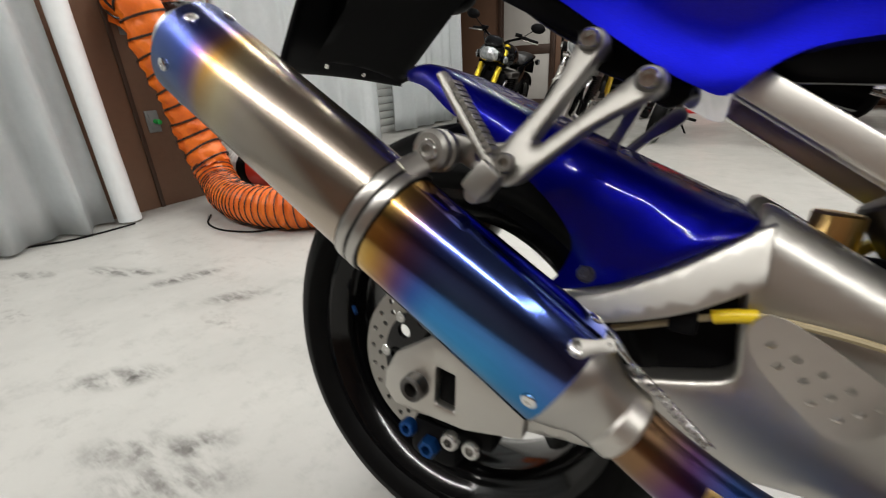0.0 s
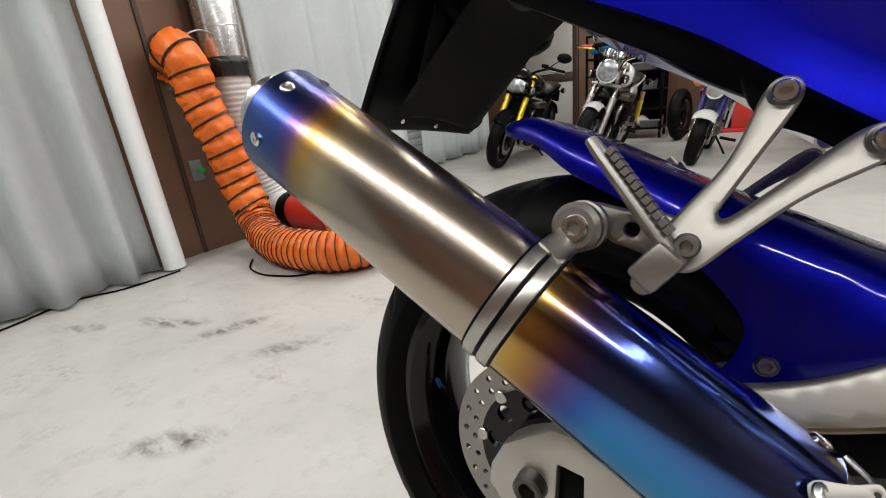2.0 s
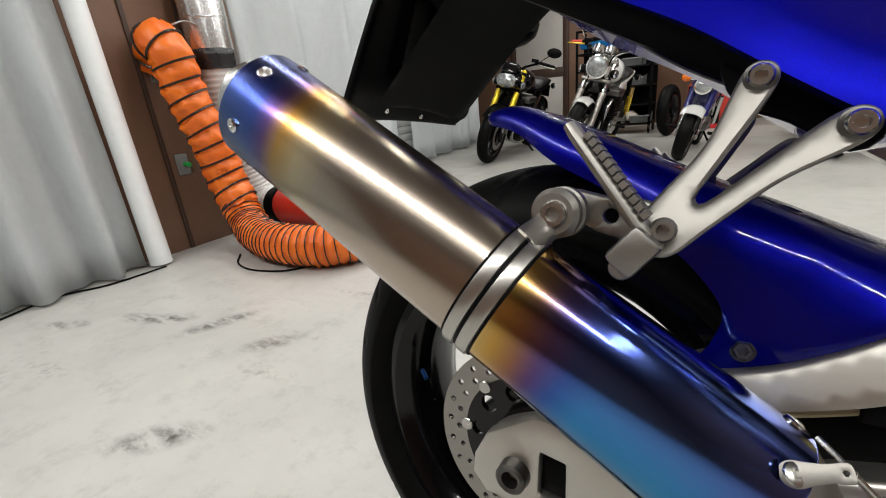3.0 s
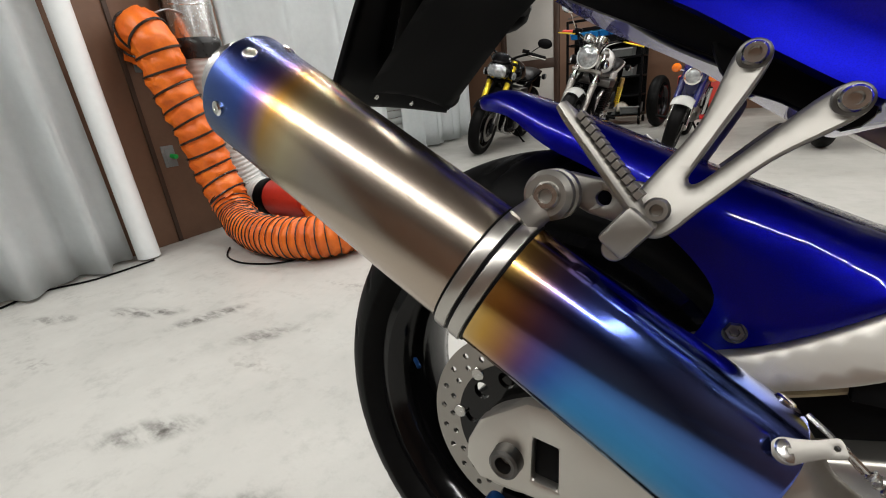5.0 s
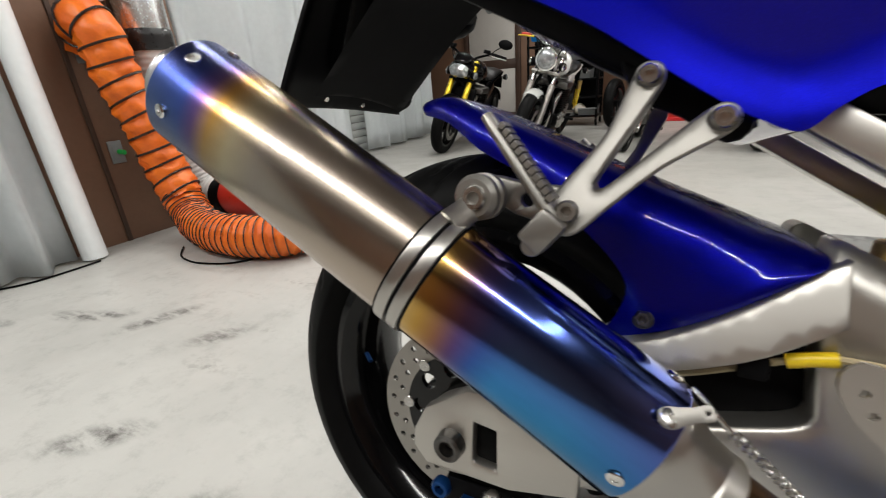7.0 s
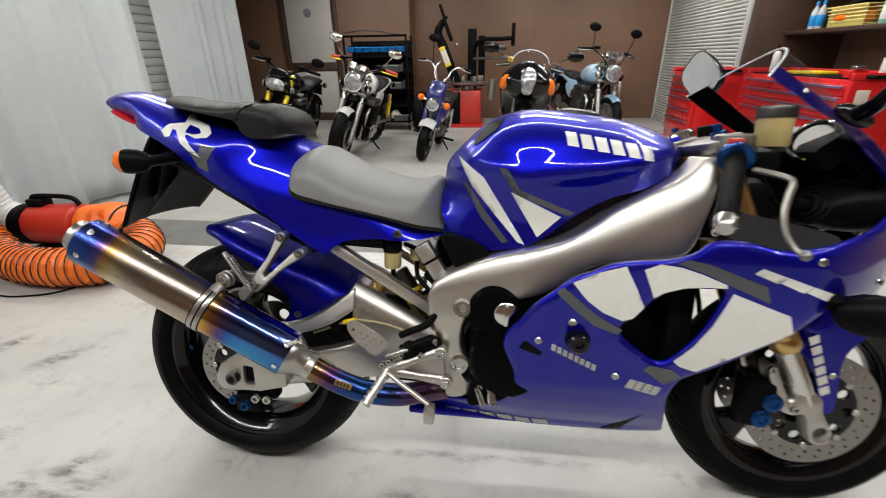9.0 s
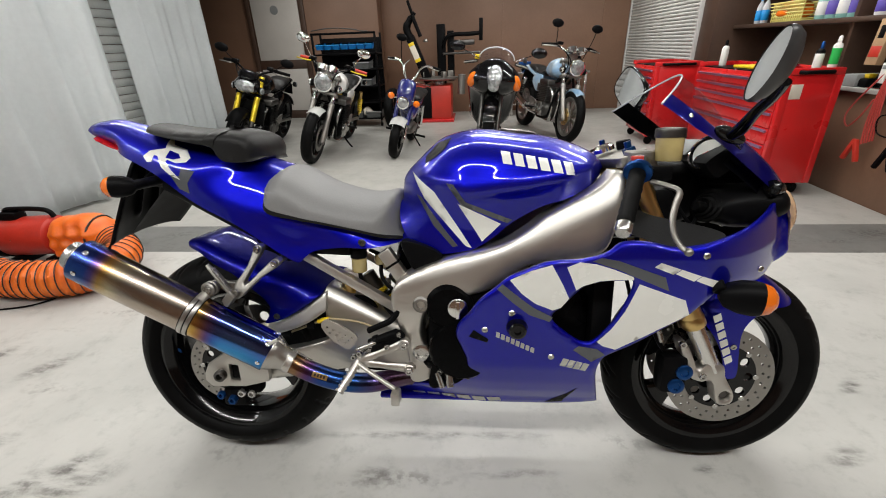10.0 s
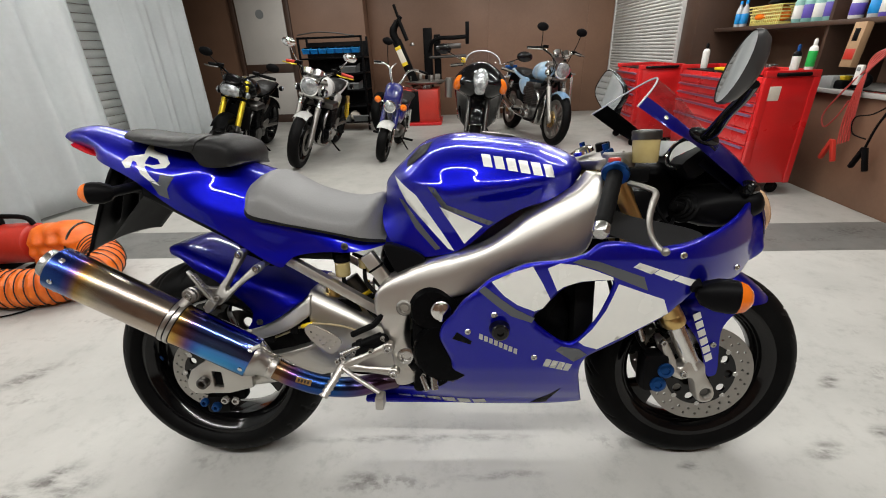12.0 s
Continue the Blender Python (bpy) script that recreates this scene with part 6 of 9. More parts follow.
for a, b in (((1.16, -0.06, 0.86), (1.24, -0.03, 0.8)), ((1.17, -0.1, 0.84), (1.28, -0.05, 0.77)), ((1.12, -0.08, 0.83), (1.22, -0.06, 0.74))):
    mid_ = ((a[0] + b[0]) / 2 + 0.01, (a[1] + b[1]) / 2 - 0.04, min(a[2], b[2]) - 0.03)
    tube(bm, curve_points([a, mid_, b], 8), 0.0045, 8)
part("control_cables", bm, BLACK, moto)
dash = part("instrument_panel", box(B(), -0.05, 0.04, -0.12, 0.12, -0.03, 0.03, 0.02, Matrix.Translation((1.3, 0, 0.89)) @ pose(0, 0, 0, 0, -38, 0)), BLACK, moto)
dm = along((1.28, -0.07, 0.9), (0.48, -0.47, 1.35))
part("dial", lathe(B(), [(0.042, -0.01), (0.042, 0.012), (0.038, 0.014), (0.037, 0.01), (0.0, 0.009)], dm, 36), BLACK_GLOSS, dash, "round instrument dial")
part("dial_ring", lathe(B(), [(0.044, 0.0), (0.044, 0.013), (0.041, 0.015), (0.039, 0.012)], dm, 36, False), CHROME, dash)
part("dial_face", lathe(B(), [(0.033, 0.0085), (0.033, 0.0105), (0.0, 0.0105)], dm, 32), SILVER_DECAL, dash, "silver dial face")
part("dial_needle", box(B(), -0.001, 0.001, -0.004, 0.026, 0.011, 0.0122, 0.0004, dm @ pose(0, 0, 0, 0, 0, 130)), RED_DIM, dash)
part("display", box(B(), -0.025, 0.025, -0.045, 0.045, 0.008, 0.012, 0.002, Matrix.Translation((1.276, 0.035, 0.908)) @ pose(0, 0, 0, 0, -48, 0)), GREY_BIN, dash)

# fork, clamps, bars
FORK_D = Vector((-0.432, 0, 0.902))
for sgn in (-1, 1):
    f0 = Vector((1.377, sgn * 0.1, 0.28))
    part("fork_inner", rod(B(), f0 + FORK_D * 0.07, f0 + FORK_D * 0.27, 0.0225, 24), POLISHED, moto, "polished fork tube")
    part("fork_outer", rod(B(), f0 + FORK_D * 0.225, f0 + FORK_D * 0.655, 0.0285, 24), GOLD, moto, "gold anodised fork tube")
    bm = lathe(B(), [(0.027, 0.0), (0.03, 0.004), (0.03, 0.03), (0.027, 0.034)], along(f0 + FORK_D * 0.21, f0 + FORK_D * 0.3), 24)
    part("fork_seal", bm, GOLD, moto)
    bm = plate(B(), [(1.36, 0.255), (1.395, 0.255), (1.4, 0.285), (1.375, 0.33), (1.365, 0.365), (1.325, 0.375), (1.315, 0.362), (1.3, 0.352), (1.29, 0.38), (1.262, 0.432), (1.245, 0.43), (1.262, 0.38), (1.28, 0.335), (1.31, 0.318), (1.34, 0.318)], sgn * 0.1 - 0.022, sgn * 0.1 + 0.022, [ring_loop(1.378, 0.278, 0.0135, 16)], 0.007)
    leg = part("fork_foot", bm, BRUSHED, moto, "cast fork foot with brake lug")
    part("axle_end", rod(B(), (1.378, sgn * 0.085, 0.278), (1.378, sgn * 0.112, 0.278), 0.0125, 20), DARK_STEEL, leg)
    for lug in ((1.252, sgn * 0.122, 0.428), (1.312, sgn * 0.123, 0.338)):
        part("brake_lug_bolt", bolt(B(), lug, (0, sgn, 0), 0.0095, 0.008), STEEL, leg)
    cal = part("front_caliper", box(box(B(), 1.205, 1.275, sgn * 0.1 - 0.03, sgn * 0.1 + 0.028, 0.285, 0.395, 0.016), 1.23, 1.29, sgn * 0.06, sgn * 0.1, 0.3, 0.37, 0.01), BLACK, moto, "black four-piston brake caliper")
    for cx, cz in ((1.262, 0.352), (1.245, 0.312)):
        part("caliper_cap", lathe(B(), [(0.021, 0), (0.021, 0.006), (0.017, 0.009), (0.01, 0.009), (0.009, 0.006)], along((cx, sgn * 0.128, cz), (cx, sgn * 0.3, cz)), 20), BLUE_ANOD, cal, "blue anodised cap")
    hose = curve_points([(1.225, sgn * 0.1, 0.39), (1.2, sgn * 0.09, 0.43), (1.18, sgn * 0.08, 0.5), (1.15, sgn * 0.06, 0.6), (1.13, sgn * 0.04, 0.8)], 6)
    part("front_brake_hose", tube(B(), hose, 0.006, 8), BLACK, moto)
    part("hose_fitting", rod(B(), (1.213, sgn * 0.095, 0.42), (1.196, sgn * 0.088, 0.47), 0.008, 10), STEEL, moto)
part("front_axle", rod(B(), (1.388, -0.08, 0.288), (1.388, 0.08, 0.288), 0.014, 16), STEEL, moto)
TRIPLE = [(1.03, 0.0), (1.045, 0.1), (1.06, 0.14), (1.1, 0.145), (1.12, 0.12), (1.1, 0.05), (1.105, 0.0), (1.1, -0.05), (1.12, -0.12), (1.1, -0.145), (1.06, -0.14), (1.045, -0.1)]
bm = plate(B(), TRIPLE, -0.012, 0.012, (), 0.004)
bmesh.ops.transform(bm, matrix=Matrix.Translation((0, 0, 0.895)) @ pose(0, 0, 0, -90, 0, 0), verts=bm.verts)
bmesh.ops.transform(bm, matrix=Matrix.Translation((1.08, 0, 0.895)) @ pose(0, 0, 0, 0, -20, 0) @ Matrix.Translation((-1.08, 0, -0.895)), verts=bm.verts)
part("top_clamp", bm, ALU, moto, "alloy top triple clamp")
for y in (-0.105, 0.105):
    bm = rod(B(), (1.087, y, 0.9), (1.079, y, 0.92), 0.015, 6)
    rod(bm, (1.08, y, 0.918), (1.075, y, 0.934), 0.008, 12)
    part("fork_cap", bm, BLUE_ANOD, moto, "blue anodised fork adjuster")
part("stem_nut", lathe(B(), [(0.026, 0), (0.026, 0.01), (0.02, 0.016), (0, 0.016)], Matrix.Translation((1.055, 0, 0.908)) @ pose(0, 0, 0, 0, -20, 0), 28), CHROME, moto)
part("ignition_lock", rod(B(), (1.11, 0.0, 0.885), (1.1, 0.0, 0.935), 0.018, 20), BLACK, moto)
for sgn in (-1, 1):
    g0, g1 = Vector((1.072, sgn * 0.2, 0.872)), Vector((1.014, sgn * 0.318, 0.782))
    h0 = Vector((1.1, sgn * 0.13, 0.895))
    bar = part("clip_on_bar", rod(rod(B(), h0, g0, 0.011, 14), h0 + Vector((0, 0, -0.018)), h0 + Vector((0.0, 0, 0.02)), 0.036, 24), ALU, moto)
    grip = part("grip", tube(B(), [g0.lerp(g1, k / 14) for k in range(15)], [0.0175 if k % 2 else 0.0165 for k in range(15)], 18), RUBBER, bar, "black rubber grip")
    part("bar_end", lathe(B(), [(0.014, 0), (0.017, 0.003), (0.017, 0.02), (0.013, 0.026), (0.006, 0.027)], along(g1, g1 + (g1 - g0)), 20), STEEL, bar, "polished bar end weight")
    part("switch_housing", lathe(B(), [(0.02, -0.034), (0.023, -0.03), (0.024, -0.01), (0.02, -0.006)], along(g0, g1), 24), DARK_STEEL if sgn < 0 else BLACK, bar)
    part("throttle_ring" if sgn < 0 else "grip_flange", lathe(B(), [(0.024, -0.009), (0.029, -0.007), (0.03, 0.0), (0.029, 0.005), (0.019, 0.007)], along(g0, g1), 28), BLUE_ANOD if sgn < 0 else BLACK, bar, "blue anodised throttle ring" if sgn < 0 else "")
    part("master_pump", box(B(), -0.03, 0.03, -0.014, 0.014, -0.016, 0.016, 0.006, Matrix.Translation((1.115, sgn * 0.19, 0.868))), BLACK, bar)
    L = curve_points([(1.1, sgn * 0.21, 0.852), (1.122, sgn * 0.235, 0.846), (1.138, sgn * 0.255, 0.836), (1.128, sgn * 0.268, 0.812), (1.12, sgn * 0.28, 0.785), (1.122, sgn * 0.29, 0.755), (1.134, sgn * 0.3, 0.732), (1.146, sgn * 0.308, 0.723)], 6)
    n = len(L)
    part("brake_lever" if sgn < 0 else "clutch_lever", blob(tube(B(), L, [0.0095 - 0.003 * k / n for k in range(n)], 12, False, 0.6), L[-1], (0.009, 0.009, 0.009)), ALU, bar, "polished alloy lever")
    # mirror on its stem
    c = Vector((1.197, -0.38, 1.056)) if sgn < 0 else Vector((1.23, 0.38, 1.09))
    a = Vector((0.3, -0.37, 0.78)) if sgn < 0 else Vector((-0.02, 0.77, 0.64))
    n_ = (Vector((-0.97, -0.2, 0.1)) if sgn < 0 else Vector((-0.92, -0.36, 0.1))).normalized()
    a = (a - n_ * a.dot(n_))
    La, Lb = (0.062, 0.022) if sgn < 0 else (0.075, 0.055)
    a.normalize()
    b_ = n_.cross(a).normalized()
    mm = Matrix((a, b_, n_)).transposed().to_4x4()
    mm.translation = c
    def squircle(bm):
        for v in bm.verts:
            r = math.hypot(v.co.x, v.co.y)
            if r > 1e-6:
                power = 1.85 if sgn < 0 else 3.4
                k = (abs(v.co.x / r) ** power + abs(v.co.y / r) ** power) ** (-1 / power)
                v.co.x, v.co.y = v.co.x * k, v.co.y * k
        bmesh.ops.transform(bm, matrix=mm @ Matrix.Diagonal((La, Lb, 1, 1)), verts=bm.verts)
        return bm

    head = part("mirror_head", squircle(lathe(B(), [(0.96, 0.006), (1.0, 0.0), (0.98, -0.01), (0.86, -0.024), (0.6, -0.034), (0.2, -0.039), (0.0, -0.039)], None, 48, False)), BLACK_GLOSS if sgn > 0 else MIRROR_SHELL, moto, "dark silver-grey mirror housing" if sgn < 0 else "black mirror housing")
    part("mirror_glass", squircle(lathe(B(), [(0.95, 0.003), (0.93, 0.0045), (0.0, 0.0045)], None, 48)), MIRROR_GLASS, head, "plain mirror glass")
    stem = curve_points([(1.265, sgn * 0.175, 0.945), (1.258, sgn * 0.22, 0.957), (1.245, sgn * 0.28, 0.985), (1.242, sgn * 0.33, 1.012), (c.x + 0.037, sgn * 0.365, c.z - 0.025)], 5)
    part("mirror_stem", tube(B(), stem, [0.018 - 0.007 * min(1, k / 10) for k in range(len(stem))], 12, False, 0.8), BLACK_GLOSS, head)
    part("mirror_foot", blob(B(), (1.262, sgn * 0.178, 0.945), (0.036, 0.014, 0.016), 16, 10, pose(0, 0, 0, 0, 25, 0)), BLACK_GLOSS, head)
pot = part("front_fluid_pot", lathe(B(), [(0.026, 0), (0.028, 0.004), (0.029, 0.05)], Matrix.Translation((1.148, -0.16, 0.892)), 28), AMBER_FLUID, moto, "amber translucent brake fluid pot")
part("pot_lid", lathe(B(), [(0.031, 0), (0.032, 0.004), (0.031, 0.01), (0.032, 0.014), (0.03, 0.02), (0.012, 0.022)], Matrix.Translation((1.148, -0.16, 0.942)), 28), DARK_STEEL, pot)
part("kill_switch", box(B(), -0.012, 0.012, -0.008, 0.008, -0.006, 0.006, 0.003, Matrix.Translation((1.068, -0.2, 0.9))), RED_DIM, moto, "red kill switch")

# front mudguard
FEND = [(1.31, 0.5), (1.325, 0.54), (1.358, 0.572), (1.408, 0.6), (1.463, 0.6), (1.509, 0.572), (1.545, 0.538), (1.54, 0.518), (1.5, 0.512), (1.47, 0.505), (1.435, 0.47), (1.42, 0.425), (1.425, 0.323), (1.412, 0.305), (1.396, 0.314), (1.373, 0.391), (1.335, 0.455)]
fend = Puff(FEND, 0.078, 0.05, 2.0, [(1.35, 0.53), (1.32, 0.45), (1.38, 0.28), (1.6, 0.28), (1.6, 0.53), (1.53, 0.53), (1.46, 0.53), (1.42, 0.49)], step=0.01)
for flip in (False, True):
    part("front_mudguard", panel(B(), FEND, fend.right, 0.003, (), 0, 0, 0.01, True, flip), BLUE, moto, "glossy blue front mudguard", sharp=60)
for k in range(6):
    x0, z0 = 1.345 + k * 0.0085, 0.49 - k * 0.024
    stick_on([(x0 - 0.004, z0 - 0.004), (x0 + 0.014, z0 + 0.006), (x0 + 0.02, z0 - 0.012), (x0 + 0.003, z0 - 0.022)], lambda x, z: 0 * x - 0.08, WHITE_DECAL, "white block of the mudguard lettering", name="mudguard_letter", lift=0.0)
part("mudguard_bolt", bolt(B(), (1.404, -0.079, 0.4), (0, -1, 0), 0.008, 0.004), STEEL, moto)


# turn signals
def signal(p, d, size, tip):
    m = along(p, Vector(p) + Vector(d))
    ob = part("turn_signal", lathe(B(), [(0.3, 0), (0.72, 0.12), (0.95, 0.35), (1.0, 0.6), (0.96, 0.72)], m @ Matrix.Diagonal((size * 0.3, size * 0.36, size, 1)), 24), BLACK, moto, "black turn signal with an orange lens")
    part("lens", lathe(B(), [(0.96, 0.72), (0.85, 0.86), (0.55, 0.97), (0.1, 1.0)], m @ Matrix.Diagonal((size * 0.3, size * 0.36, size, 1)), 24), ORANGE_LENS, ob, "orange lens")
    return ob


for sgn in (-1, 1):
    signal((1.252, sgn * 0.245, 0.612), (0.96, sgn * 0.2, -0.08), 0.108, 0)
    part("signal_stalk", rod(B(), (1.25, sgn * 0.225, 0.64), (1.25, sgn * 0.25, 0.62), 0.014, 12), BLACK, moto)
    signal((-0.105, sgn * 0.165, 0.85), (-0.95, sgn * 0.25, 0.0), 0.075, 0)
    part("signal_stalk", rod(B(), (-0.1, sgn * 0.05, 0.86), (-0.115, sgn * 0.17, 0.85), 0.013, 12), BLACK, moto)

# rear mudguard and plate holder
FLAP_C = Matrix.Translation((-0.252, 0.025, 0.7)) @ pose(0, 0, 0, 0, 22, 0)
FLAP = [(-0.137, -0.005), (-0.128, -0.012), (0.11, 0.004), (0.132, 0.012), (0.15, 0.035), (0.13, 0.09), (0.098, 0.165), (0.075, 0.23), (-0.075, 0.23), (-0.115, 0.165)]


def flap_bow(a, h):
    """A moulded sheet, bowed across, with two pressed channels."""
    y = 0.012 - 1.1 * a ** 2
    for c in (-0.045, 0.02):
        y = y - 0.009 * np.exp(-((a - c + 0.1 * (h - 0.1)) / 0.008) ** 2) * np.clip((h - 0.045) / 0.02, 0, 1)
    return y


bm = panel(B(), FLAP, flap_bow, 0.005, (), 0.006, 0.004, 0.008, True)
bmesh.ops.transform(bm, matrix=FLAP_C @ pose(0, 0, 0, 0, 0, 90), verts=bm.verts)
guard = part("rear_mudguard", bm, BLACK, moto, "matt black rear mud flap below the tail", sharp=60)
for a in (-0.061, 0.024):
    part("guard_screw", bolt(B(), FLAP_C @ Vector((0.004 + 1.0 * a * a, a, 0.012)), (1, 0, -0.3), 0.0035, 0.0025), POLISHED, guard)
bm = B()
sheet = [[bm.verts.new((x, y, z)) for x, y, z in ((x, c, z - 0.9 * (c - 0.025) ** 2) for c in (-0.075 + 0.0205 * k for k in range(11)))] for x, z in curve_points([(-0.225, 0.715), (-0.2, 0.74), (-0.15, 0.792), (-0.095, 0.845), (-0.03, 0.885), (0.05, 0.87)], 4)]
for A, C in zip(sheet, sheet[1:]):
    for k in range(10):
        bm.faces.new((A[k], A[k + 1], C[k + 1], C[k]))
bmesh.ops.solidify(bm, geom=bm.faces[:], thickness=0.005)
part("inner_fender", bm, BLACK, moto, "matt black inner fender over the tyre", sharp=60)
part("signal_carrier", Puff([(-0.19, 0.86), (-0.15, 0.885), (-0.1, 0.87), (-0.07, 0.857), (-0.095, 0.843), (-0.165, 0.828)], 0.075, 0.03, step=0.012).build(B(), 0.012), BLACK, moto, "black carrier under the tail")
# side stand on the far side
part("side_stand", tube(B(), curve_points([(0.6, 0.12, 0.32), (0.57, 0.16, 0.2), (0.53, 0.25, 0.06), (0.52, 0.27, 0.045)], 5), 0.012, 10), BLACK, moto)

# ---------------------------------------------------------------- the parked motorcycles
def mudguard(bm, cx, cz, r, half, a0, a1, seg=18, thick=0.003):
    """A curved guard round a wheel from angle a0 to a1 (degrees, 90 is the top)."""
    us, grid = [k / 4 for k in range(-4, 5)], []
    for i in range(seg + 1):
        a = radians(a0 + (a1 - a0) * i / seg)
        row = []
        for u in us:
            rr = r - 0.035 * abs(u) ** 2.5
            row.append(bm.verts.new((cx + rr * math.cos(a), half * u, cz + rr * math.sin(a))))
        grid.append(row)
    made = []
    for A, C in zip(grid, grid[1:]):
        for k in range(len(us) - 1):
            made.append(bm.faces.new((A[k], A[k + 1], C[k + 1], C[k])))
    bmesh.ops.solidify(bm, geom=made, thickness=thick)
    return bm


def spring(bm, p0, p1, r, wire, turns, per=10):
    p0, p1 = Vector(p0), Vector(p1)
    d = p1 - p0
    e1 = d.cross(Vector((0, 1, 0.1))).normalized()
    e2 = d.cross(e1).normalized()
    n = turns * per
    return tube(bm, [tuple(p0 + d * (k / n) + (e1 * math.cos(6.283 * k / per) + e2 * math.sin(6.283 * k / per)) * r) for k in range(n + 1)], wire, 6)


def small_signal(parent, p, d, s=0.05, lens=None):
    m = along(p, Vector(p) + Vector(d))
    o = part("turn_signal", lathe(B(), [(0.4, 0), (0.9, 0.25), (1.0, 0.7), (0.96, 0.75)], m @ Matrix.Diagonal((s * 0.6, s * 0.6, s, 1)), 18), CHROME if lens is None else BLACK, parent)
    part("lens", lathe(B(), [(0.96, 0.75), (0.8, 0.95), (0.2, 1.05)], m @ Matrix.Diagonal((s * 0.6, s * 0.6, s, 1)), 18), lens or ORANGE_LENS, o, "orange lens")
    return o


def mirror(parent, p0, p1, size, material):
    o = part("mirror", blob(tube(B(), curve_points([p0, ((p0[0] + p1[0]) / 2 + 0.015, (p0[1] + p1[1]) / 2, (p0[2] + p1[2]) / 2), p1], 4), 0.005, 8), p1, (0.018, size, size * 0.62), 16, 10), material, parent)
    part("mirror_glass", lathe(B(), [(0.95, 0), (0.9, 0.002), (0, 0.002)], Matrix.Translation((p1[0] - 0.017, p1[1], p1[2])) @ pose(0, 0, 0, 0, -90, 0) @ Matrix.Diagonal((size * 0.55, size * 0.9, 1, 1)), 20), MIRROR_GLASS, o)
    return o


def roadster(label, m, c):
    """An unfaired motorcycle; x is ahead, the rear axle over the origin. c: its measures and colours."""
    t = thing("motorcycle", label, "motorcycle", m, "parked motorcycles")
    wb, rf, rr = c["wb"], c["rf"], c["rr"]
    wheel(t, "rear_wheel", 0, rr, rr, c["wr"], rr - 0.09, c["spokes"], c["rim"], [(-0.09, 0.12, 0.075)], None, 0.05, 0.022, carrier=c["carrier"])
    wheel(t, "front_wheel", wb, rf, rf, c["wf"], rf - 0.085, c["spokes"], c["rim"], [(-0.065, 0.145, 0.1), (0.065, 0.145, 0.1)] if c["twin"] else [(-0.065, 0.145, 0.1)], None, 0.04, 0.02, carrier=c["carrier"])
    FD = Vector((-0.44, 0, 0.9))
    F0 = Vector((wb + 0.02, 0, rf))
    top = F0 + FD * 0.68
    for y in (-0.1, 0.1):
        a = F0 + Vector((0, y, 0))
        if c["usd"]:
            part("fork_inner", rod(B(), a + FD * 0.0, a + FD * 0.24, 0.023, 16), DARK_STEEL, t)
            part("fork_outer", rod(B(), a + FD * 0.2, a + FD * 0.72, 0.03, 18), c["fork"], t, "gold fork tube")
        else:
            part("fork_lower", rod(rod(B(), a + FD * -0.03, a + FD * 0.38, 0.029, 18), a + FD * 0.36, a + FD * 0.4, 0.032, 18), c["fork"], t)
            part("fork_upper", rod(B(), a + FD * 0.36, a + FD * 0.72, 0.021, 16), CHROME, t)
        part("fork_foot", box(B(), -0.035, 0.03, -0.018, 0.018, -0.05, 0.05, 0.01, Matrix.Translation(a) @ pose(0, 0, 0, 0, -26, 0)), c["fork"] if not c["usd"] else BLACK, t)
        part("front_caliper", box(B(), -0.13, -0.06, y * 0.85 - 0.03, y * 0.85 + 0.03, 0.02, 0.12, 0.012, Matrix.Translation((F0.x, 0, F0.z))), c["caliper"], t)
    for s in (0.5, 0.68):
        q = F0 + FD * s
        part("fork_clamp", box(B(), -0.04, 0.035, -0.135, 0.135, -0.016, 0.016, 0.008, Matrix.Translation(q) @ pose(0, 0, 0, 0, -26, 0)), c["clamp"], t)
    # handlebar, grips, levers
    bh = c["bar_z"]
    bar = [(top.x - 0.13, -0.37, bh), (top.x - 0.06, -0.24, bh + 0.015), (top.x - 0.01, -0.12, bh - 0.03), (top.x + 0.005, -0.05, bh - 0.075), (top.x + 0.005, 0.05, bh - 0.075), (top.x - 0.01, 0.12, bh - 0.03), (top.x - 0.06, 0.24, bh + 0.015), (top.x - 0.13, 0.37, bh)]
    hb = part("handlebar", tube(B(), curve_points(bar, 5), 0.012, 10), c["bar"], t)
    part("bar_riser", box(B(), top.x - 0.02, top.x + 0.03, -0.06, 0.06, top.z - 0.02, bh - 0.06, 0.008), c["clamp"], t)
    for y in (-1, 1):
        g0, g1 = Vector((top.x - 0.065, y * 0.25, bh + 0.014)), Vector((top.x - 0.13, y * 0.37, bh))
        part("grip", rod(B(), g0, g1, 0.018, 14), c["grip"], hb)
        part("switch_box", box(B(), -0.025, 0.025, -0.03, 0.03, -0.02, 0.02, 0.006, Matrix.Translation((top.x - 0.05, y * 0.225, bh + 0.012))), BLACK, hb)
        part("lever", tube(B(), curve_points([(top.x - 0.01, y * 0.22, bh), (top.x + 0.0, y * 0.28, bh - 0.005), (top.x - 0.06, y * 0.39, bh - 0.012)], 4), 0.007, 8), c["lever"], hb)
        mirror(hb, (top.x - 0.05, y * 0.22, bh + 0.02), (top.x - 0.02, y * c["mirror_y"], bh + c["mirror_z"]), 0.075, c["mirror"])
        part("reservoir", box(B(), -0.03, 0.03, -0.03, 0.03, -0.015, 0.02, 0.006, Matrix.Translation((top.x + 0.0, y * 0.19, bh + 0.03))), BLACK, hb) if y < 0 or c["twin"] else None
    # lamp and clocks
    lz = c["lamp_z"]
    lx = top.x + 0.17 + (top.z - lz) * 0.35
